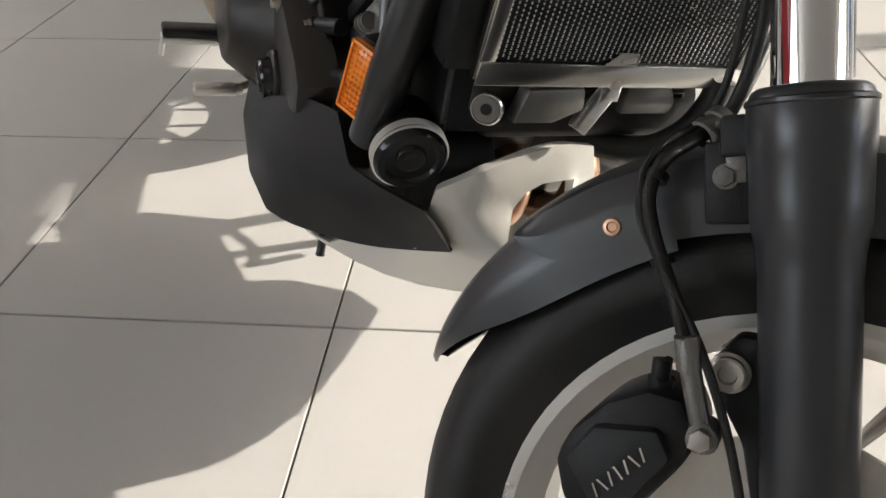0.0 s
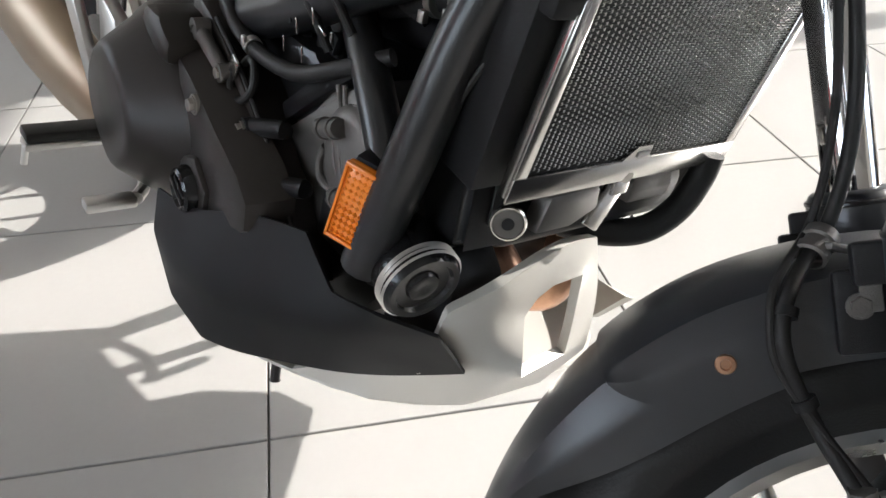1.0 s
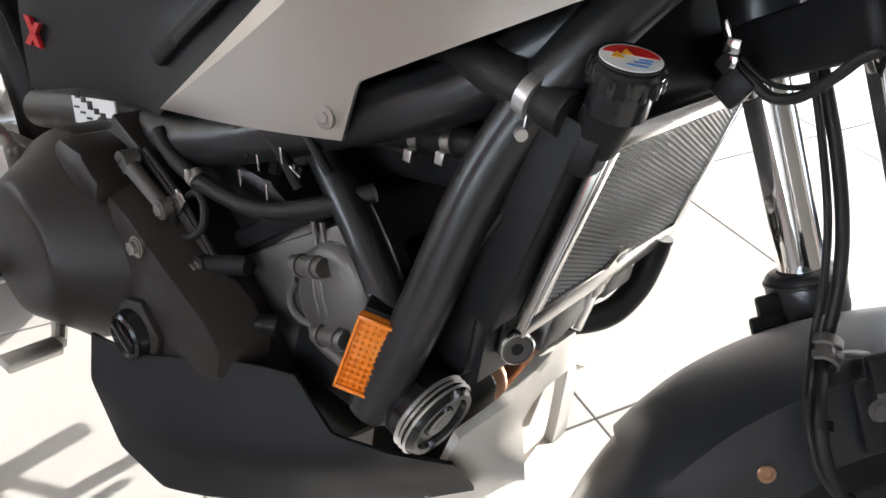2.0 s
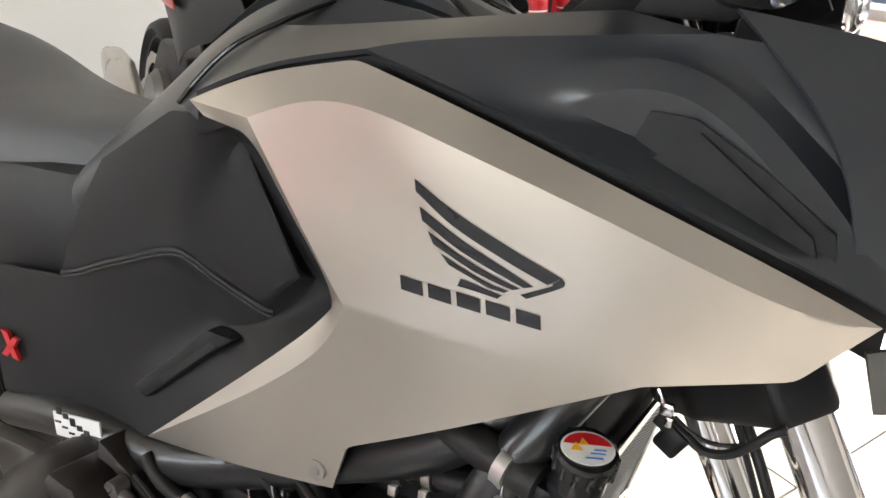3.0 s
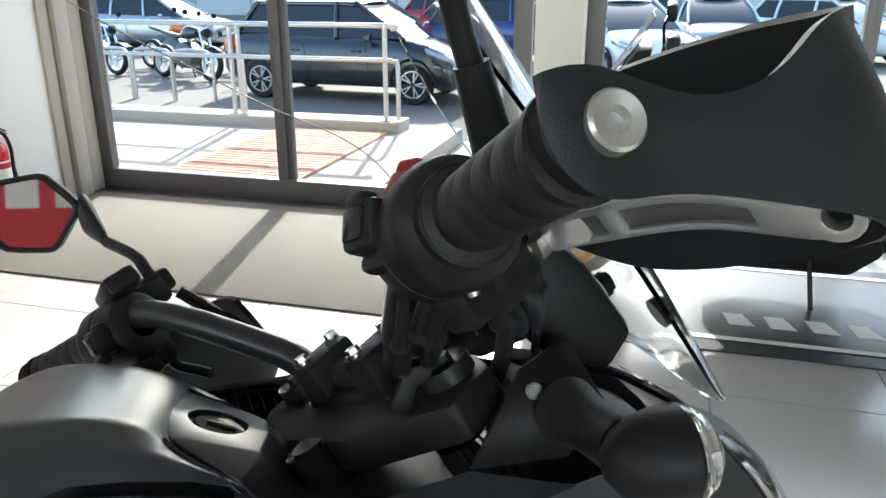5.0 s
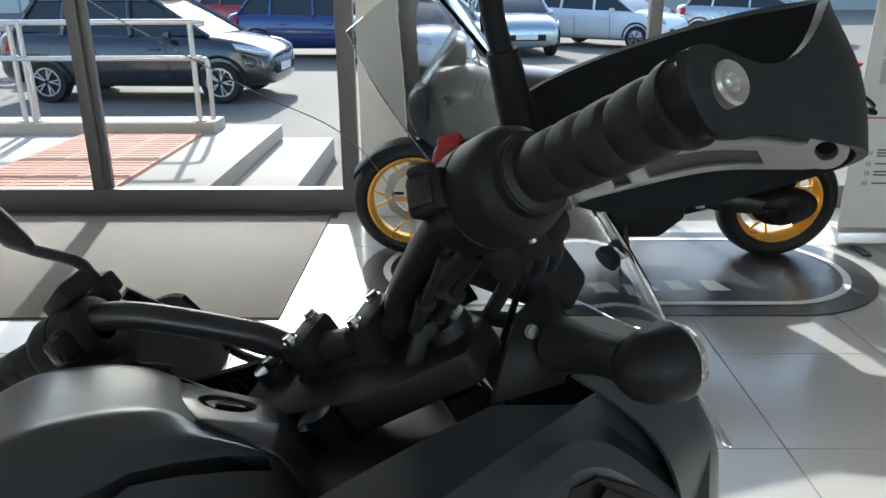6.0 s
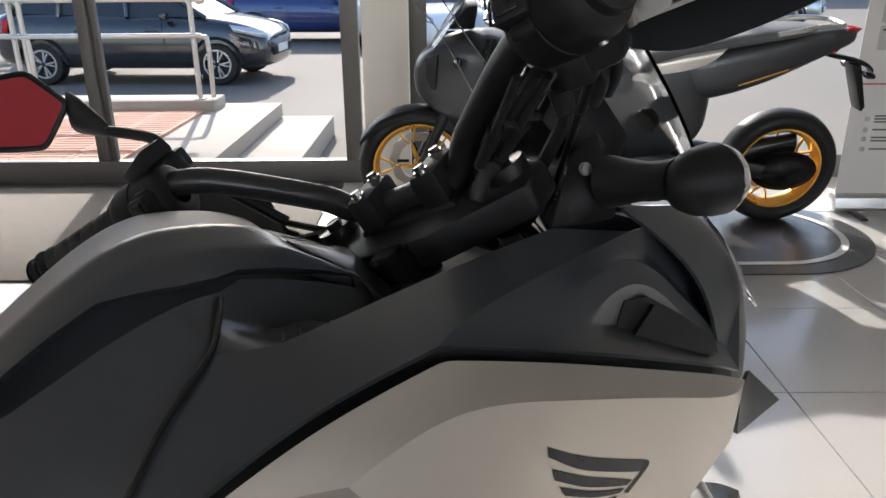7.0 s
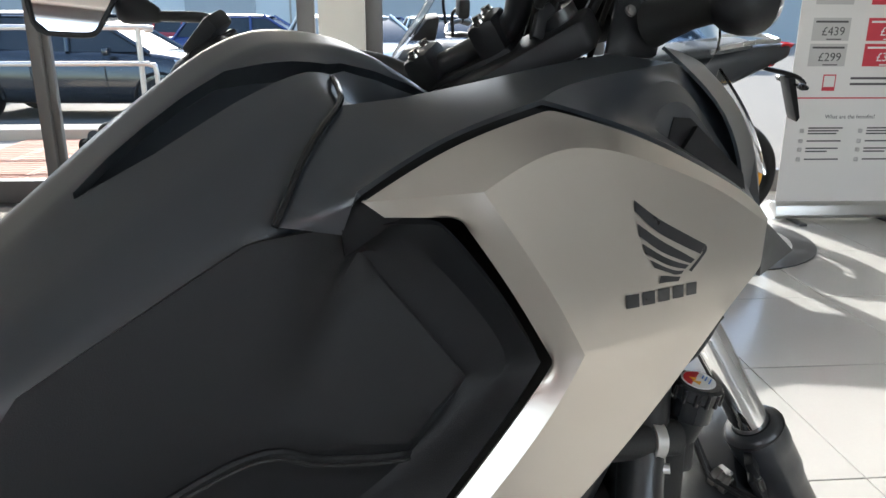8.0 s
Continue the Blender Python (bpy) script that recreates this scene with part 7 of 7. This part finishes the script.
part("crankcase", prism([(-.02, .24), (.0, .36), (-.10, .56), (-.46, .58), (-.58, .42), (-.52, .22), (-.27, .18)], -.17, .17, "y", .03), BLACK, redbike, "black engine")
for sd in (-1, 1):
    part("engine_cover", lathe((-.36, sd * .165, .36), (-.36, sd * .23, .36), [(.12, 0), (.115, .03), (.09, .055), (0, .06)], 24), CAST, redbike, "grey cast engine cover")
    part("exhaust_pipe", tube([(-.04, sd * .06, .46), (.02, sd * .06, .38), (.0, sd * .06, .24), (-.15, sd * .05, .19), (-.4, -.08, .2)], .02, 12), COPPER, redbike)
TF.append(Matrix.Translation((.35, 0, 0)) @ pose(0, 0, 0, 0, 0, -18))
part("front_mudguard", loft([[((.327 - d) * math.cos(a), w, .305 + (.327 - d) * math.sin(a)) for w, d in ((-.068, .06), (-.06, .006), (0, -.006), (.06, .006), (.068, .06))] for a in [radians(d) for d in (30, 50, 75, 100, 125, 145, 160)]]), BLACK, redbike, "black front mudguard", sub=1, solid=.003)
TF.pop()
part("reflector", box((.06, -.19, .47), (.03, .008, .08), .003, pose(0, 0, 0, 0, -24, 0)), AMBER, redbike, "amber side reflector")
part("oil_filter", lathe((-.02, -.06, .33), (.06, -.07, .31), [(0, 0), (.036, 0), (.036, .06), (.031, .068), (.02, .064), (0, .066)], 28), GLOSS, redbike, "gloss black oil filter")
red_silencer = part("silencer", ring_body([(-.35, .03, .24, .30), (-.48, .055, .27, .39), (-.88, .065, .42, .56), (-1.03, .05, .48, .58)]), ALLOY, redbike, "bare metal silencer")
red_silencer.location = (-.04, -.21, -.14)
part("side_stand", joined(tube([(-.10, .13, .25), (-.12, .20, .12), (-.13, .25, .02)], .011, 10), box((-.13, .26, .045), (.05, .06, .008), .002)), FRAMEPAINT, redbike)

# Tall red maker's sign at the back of the showroom.
sign = thing("red_sign", "wide red sign with white bars of lettering", "sign", ROOM @ pose(.10, -4.6, 0, 0, 0, 180))
part("sign_panel", box((0, 0, 1.45), (2.5, .06, 2.3), .008), BANNERRED, sign, "red sign panel")
for k in range(5):
    part("sign_letter", box((-.75 + .3 * k, -.034, 1.35), (.20, .01, .30), .004), WHITE, sign, "white block of the maker's mark")
part("sign_stripe", box((-1.20, -.034, 1.45), (.07, .01, 2.28)), WHITE, sign)
part("sign_foot", box((0, 0, .15), (2.4, .4, .3), .01), FLOORMAT, sign)

# ---- outside: landing, steps, kerb, rails, car park ----
TF[-1] = ROOM
tagged(part("pavement", box((-3.6, 5.61, -.065), (4.8, 2.78, .13), .006), CONCRETE), "pale concrete landing outside the entrance", "pavement", kind="structure")
tagged(part("step", box((-3.36, 5.61, -.235), (5.3, 2.9, .19), .008), CONCRETE), "pale concrete step down to the car park", "step", kind="structure")
tagged(part("kerb", box((-3.86, 6.72, .02), (4.28, .36, .16), .015), CONCRETE), "pale concrete kerb along the landing", "kerb", kind="structure")
tac = tagged(part("tactile_paving", box((-2.35, 5.45, .004), (1.1, 2.1, .012), .002), TACTILE), "red tactile paving slabs with raised bars", "paving", kind="structure")
TF[-1] = Matrix.Identity(4)
slab_me = None
for i in range(3):
    for j in range(5):
        b = joined(box((0, 0, .014), (.36, .41, .014), .003), *[box((0, -.16 + .08 * k, .023), (.30, .030, .004), .001) for k in range(5)])
        if slab_me is None:
            slab_me = bpy.data.meshes.new("paving_slab")
            b.to_mesh(slab_me)
            slab_me.materials.append(TACTILE)
        b.free()
        s_ob = new("paving_slab", slab_me)
        s_ob.parent = tac
        s_ob.matrix_world = ROOM @ pose(-2.72 + .367 * i, 4.61 + .42 * j, 0)


def railing(u0, u1, v, label):
    r = thing("railing", label, "railing", ROOM @ pose(0, 0, .10))
    for u in (u0, u1):
        post = part("post", cyl((u, v, 0), (u, v, .88), .024, seg=20), GALV, r, "steel post")
        part("base_flange", cyl((u, v, 0), (u, v, .012), .055, seg=24, bev=.002), GALV, post)
    part("top_rail", tube([(u0 - 1.5, v, .88), (u0, v, .88), (u1, v, .88), (u1 + .06, v, .85)], .024, 14), GALV, r, "steel top rail")
    part("hoop_rail", tube([(u0, v - .02, .57), (u1 - .1, v - .02, .57), (u1 + .08, v - .02, .56), (u1 + .13, v - .02, .50), (u1 + .13, v - .02, .02)], .022, 14), GALV, r, "bent steel lower rail")


railing(-3.4, -1.87, 6.62, "brushed steel handrail along the kerb")
railing(-5.0, -3.5, 6.64, "brushed steel handrail along the kerb")

G = -.33


def car_wheel(parent, x, y, r=.30, w=.2):
    sd = 1 if y > 0 else -1
    TF.append(Matrix.Translation((x, y, r)))
    wh = part("wheel", lathe((0, -1, 0), (0, 1, 0), [(r * .62, 1 - w / 2), (r * .66, 1 - w / 2), (r * .93, 1 - w / 2), (r, 1 - w * .35), (r, 1 + w * .35), (r * .93, 1 + w / 2), (r * .62, 1 + w / 2)], 36), RUBBER, parent, "black tyre")
    part("rim", joined(lathe((0, sd * (w / 2 - .05), 0), (0, sd * (w / 2), 0), [(r * .66, .045), (r * .63, .055), (r * .60, .04), (r * .58, 0), (0, .0)], 36)), CARGLASS, wh)
    for k in range(5):
        a = 6.28319 * k / 5
        for da in (-.18, .18):
            part("spoke", cyl((.03 * math.cos(a), sd * (w / 2 - .005), .03 * math.sin(a)), (r * .62 * math.cos(a + da), sd * (w / 2 - .005), r * .62 * math.sin(a + da)), .016, seg=6), CARSILVER, wh)
    part("rim_edge", lathe((0, sd * (w / 2 - .03), 0), (0, sd * (w / 2), 0), [(r * .60, .02), (r * .67, .02), (r * .68, .034), (r * .60, .034), (r * .60, .02)], 36), CARSILVER, wh)
    TF.pop()


def car(label, paint, m, estate=False):
    c = thing("car", label, "car", m, group="parked cars")
    W, L = .87, 2.02

    def ring(x, w, z0, z1):
        return [(x, -w * .9, z0), (x, -w, z0 + .14), (x, -w * 1.0, (z0 + z1) / 2 + .05), (x, -w * .95, z1 - .05), (x, -w * .84, z1), (x, 0, z1 + .02), (x, w * .84, z1), (x, w * .95, z1 - .05), (x, w, (z0 + z1) / 2 + .05), (x, w, z0 + .14), (x, w * .9, z0)]
    part("body", loft([ring(*s) for s in ((-L, .72, .32, .86), (-L + .06, .80, .24, 1.00), (-1.6, W, .20, 1.03), (-1.0, W, .18, 1.00), (0, W, .18, .97), (.75, W, .18, .96), (1.10, W, .18, .95), (1.45, W * .98, .19, .90), (1.75, W * .94, .20, .82), (1.93, .76, .22, .72), (2.0, .66, .26, .60))], close=True), paint, c, "glossy painted car body", sub=1)
    tail = -1.75 if not estate else -1.92
    part("windows", loft([[(x, -w, z) for x, w, z in ((a, .76, .94), (b, .60, 1.45))] + [(x, w, z) for x, w, z in ((b, .60, 1.45), (a, .76, .94))] for a, b in ((tail, tail + .35), (-1.0, -1.0), (0, 0), (.55, .18), (1.12, .30))], close=True), CARGLASS, c, "dark car windows")
    part("roof", loft([[(x, y, z) for y, z in ((-.64, 1.41), (-.56, 1.48), (0, 1.515), (.56, 1.48), (.64, 1.41))] for x in (tail + .28, -1.0, -.3, .22)] + [[(.36, y, z) for y, z in ((-.62, 1.38), (-.54, 1.435), (0, 1.46), (.54, 1.435), (.62, 1.38))]]), paint, c, solid=.02, sub=1)
    for sd in (-1, 1):
        for a, b in (((1.14, .775, .93), (.28, .60, 1.45)), ((.02, .775, .94), (-.02, .61, 1.45)), ((-.98, .775, .94), (-.94, .61, 1.45)), ((tail + .02, .77, .94), (tail + .38, .60, 1.45))):
            part("pillar", tube([(a[0], sd * a[1], a[2]), ((a[0] + b[0]) / 2, sd * (a[1] + b[1]) / 2 + sd * .02, (a[2] + b[2]) / 2), (b[0], sd * b[1], b[2])], .035, 8, 4), paint, c)
        part("door_mirror", box((.62, sd * .93, .95), (.10, .16, .11), .03), paint, c)
        part("headlight", loft([[(1.50, sd * .845, .84), (1.74, sd * .80, .80), (1.93, sd * .66, .74)], [(1.56, sd * .865, .74), (1.78, sd * .83, .70), (1.965, sd * .66, .64)]]), HEADLIGHT, c, "clear headlight", solid=.02)
        part("tail_light", loft([[(-1.70, sd * .845, .92), (-1.99, sd * .70, .88)], [(-1.72, sd * .875, .74), (-2.03, sd * .70, .70)]]), RED, c, "red tail light", solid=.02)
        for x in (-1.27, 1.28):
            car_wheel(c, x, sd * .77)
            part("wheel_arch", tube([(x + .36 * math.cos(t), sd * .872, .30 + .36 * math.sin(t)) for t in [radians(d) for d in range(0, 181, 20)]], .022, 6, 2), BLACK, c)
        for x in (.55, -.48):
            part("door_gap", tube([(x + .02, sd * .868, .26), (x, sd * .878, .60), (x - .03, sd * .83, .86)], .005, 5, 3), CARGLASS, c)
            part("door_handle", box((x - .18, sd * .868, .76), (.16, .03, .03), .008), paint, c)
    part("grille", box((1.985, 0, .45), (.04, .9, .14), .02), BLACK, c)
    part("front_plate", box((2.01, 0, .47), (.012, .50, .11)), WHITE, c)
    return c


def lot(u, v, heading):
    return ROOM @ pose(u, v, G, 0, 0, heading)


car("glossy black hatchback parked beyond the handrail", CARBLACK, lot(-4.05, 10.65 + .78, -3.4))
car("dark blue car parked behind the hatchback", CARBLUE, lot(-2.6, 18, -3))
car("white car parked across the car park", CARWHITE, lot(-.2, 15.4, -60), True)
car("white car parked far across the car park", CARWHITE, lot(4.6, 20.5, -40))
car("silver car parked far across the car park", CARSILVER, lot(9.0, 22.0, -30))
car("grey car parked far across the car park", CARSILVER, lot(1.8, 19.0, -80))
car("black car parked far across the car park", CARBLACK, lot(-7.5, 18.5, 10))
car("silver car parked far across the car park", CARSILVER, lot(-13, 19, 5), True)
car("white car parked far across the car park", CARWHITE, lot(6.0, 27.0, -20), True)
car("blue car parked far across the car park", CARBLUE, lot(0.5, 26.0, -15))
car("red car parked far across the car park", material("red_car_paint", (.35, .02, .02), .15, .2, .1, 2, 100, coat=1.0), lot(-6, 26.0, -10))


def small_bike(label, paint, m):
    b = thing("motorcycle", label, "motorcycle", m, group="motorcycles parked outside")
    wheel(b, Matrix.Translation((.70, 0, .31)), .31, .12, .22, ALLOY, disc=False)
    wheel(b, Matrix.Translation((-.70, 0, .31)), .31, .16, .22, ALLOY, disc=False)
    part("tank", ring_body([(.30, .06, .80, .92), (.18, .14, .74, 1.0), (0, .15, .72, .98), (-.14, .10, .72, .86)]), paint, b, sub=1)
    part("seat", ring_body([(-.08, .10, .74, .82), (-.35, .14, .74, .82), (-.62, .12, .80, .88), (-.80, .07, .84, .89)]), SEATMAT, b, sub=1)
    part("engine", prism([(.28, .28), (.30, .55), (.05, .70), (-.20, .60), (-.28, .30), (0, .20)], -.15, .15, "y", .03), CAST, b)
    for sd in (-1, 1):
        part("fork_tube", cyl((.70, sd * .09, .31), (.42, sd * .09, .98), .021, seg=12), CHROME, b)
        part("handlebar", tube([(.40, sd * .03, .99), (.36, sd * .2, 1.05), (.26, sd * .36, 1.03)], .013, 8), FRAMEPAINT, b)
        part("mirror", joined(tube([(.34, sd * .25, 1.05), (.34, sd * .30, 1.17)], .006, 6), cyl((.32, sd * .32, 1.20), (.35, sd * .32, 1.20), .05, seg=16)), BLACK, b)
    part("headlamp", lathe((.44, 0, .88), (.62, 0, .86), [(0, 0), (.06, .02), (.09, .09), (.09, .13), (0, .14)], 20), GLOSS, b)
    part("mudguard", loft([[(.70 + .33 * math.cos(a), w, .31 + .33 * math.sin(a)) for w in (-.06, 0, .06)] for a in [radians(d) for d in range(40, 150, 18)]]), paint, b, solid=.003)
    red_silencer = part("silencer", ring_body([(-.20, .03, .24, .30), (-.35, .05, .27, .37), (-.85, .055, .38, .49)]), CHROME, b)
    part("side_stand", tube([(-.05, .13, .25), (-.06, .24, .02)], .012, 8), FRAMEPAINT, b)


ORANGE = material("orange_tank_paint", (.60, .16, .02), .25, .2, .1, 3, 300, coat=.6)
small_bike("black motorcycle parked beside the bike stands", CARBLACK, lot(-8.0, 12.6, -20) @ pose(0, 0, 0, -8))
small_bike("orange and black motorcycle parked beside the bike stands", ORANGE, lot(-9.2, 14.0, -15) @ pose(0, 0, 0, -8))
small_bike("silver motorcycle parked beside the bike stands", CARSILVER, lot(-7.0, 13.6, -25) @ pose(0, 0, 0, -8))
small_bike("black motorcycle parked beside the bike stands", CARBLACK, lot(-10.4, 13.0, -15) @ pose(0, 0, 0, -8))
hoop = thing("bike_stand", "galvanised steel hoop bike stand", "bike stand", lot(-6.1, 9.9, 0), group="bike stands")
part("hoop", tube([(-.35, 0, 0), (-.35, 0, .55), (-.31, 0, .70), (-.20, 0, .76), (.20, 0, .76), (.31, 0, .70), (.35, 0, .55), (.35, 0, 0)], .025, 12, 4), GALV, hoop)
for k in (1, 2):
    copy_thing(hoop, lot(-6.1 - .75 * k, 10.0, 0))

# Pale warehouse across the car park.
shed = thing("warehouse", "pale clad warehouse across the car park", "building", ROOM @ pose(0, 46, G))
part("wall", box((0, 3, 4), (130, 6, 8), .05), material("pale_cladding", (.62, .62, .60), .6, .0, .06, .3, 20, .1), shed)
for k in range(-12, 13):
    part("cladding_seam", box((k * 5, -.02, 4), (.12, .06, 8)), CONCRETE, shed)
part("roof", box((0, 3, 8.15), (131, 7, .3)), SKIRT, shed)
for k in range(-5, 6):
    part("loading_door", box((k * 11 + 2, -.05, 2), (4, .12, 4)), SKIRT, shed)
TF[-1] = Matrix.Identity(4)

# ---- floor tiles ----
TS, GAP = 0.6, 0.0035
tile_me = bpy.data.meshes.new("tile")
tb = box((0, 0, -0.005), (TS - GAP, TS - GAP, 0.01), 0.0012, seg=1)
tb.to_mesh(tile_me)
tb.free()
tile_me.materials.append(TILE)
TILE_U0, TILE_V0 = 0.2337, -0.1884
for i in range(-6, 9):
    for j in range(-9, 8):
        u, v = TILE_U0 + (i + 0.5) * TS, TILE_V0 + (j + 0.5) * TS
        if not (LEFT_U - 0.3 < u < RIGHT_U + 0.3 and BACK_V - 0.3 < v < WALL_V + 0.3):
            continue
        t_ob = new("tile", tile_me)
        t_ob.parent = floor
        t_ob.matrix_world = ROOM @ pose(u, v, random.uniform(-0.0004, 0.0004))
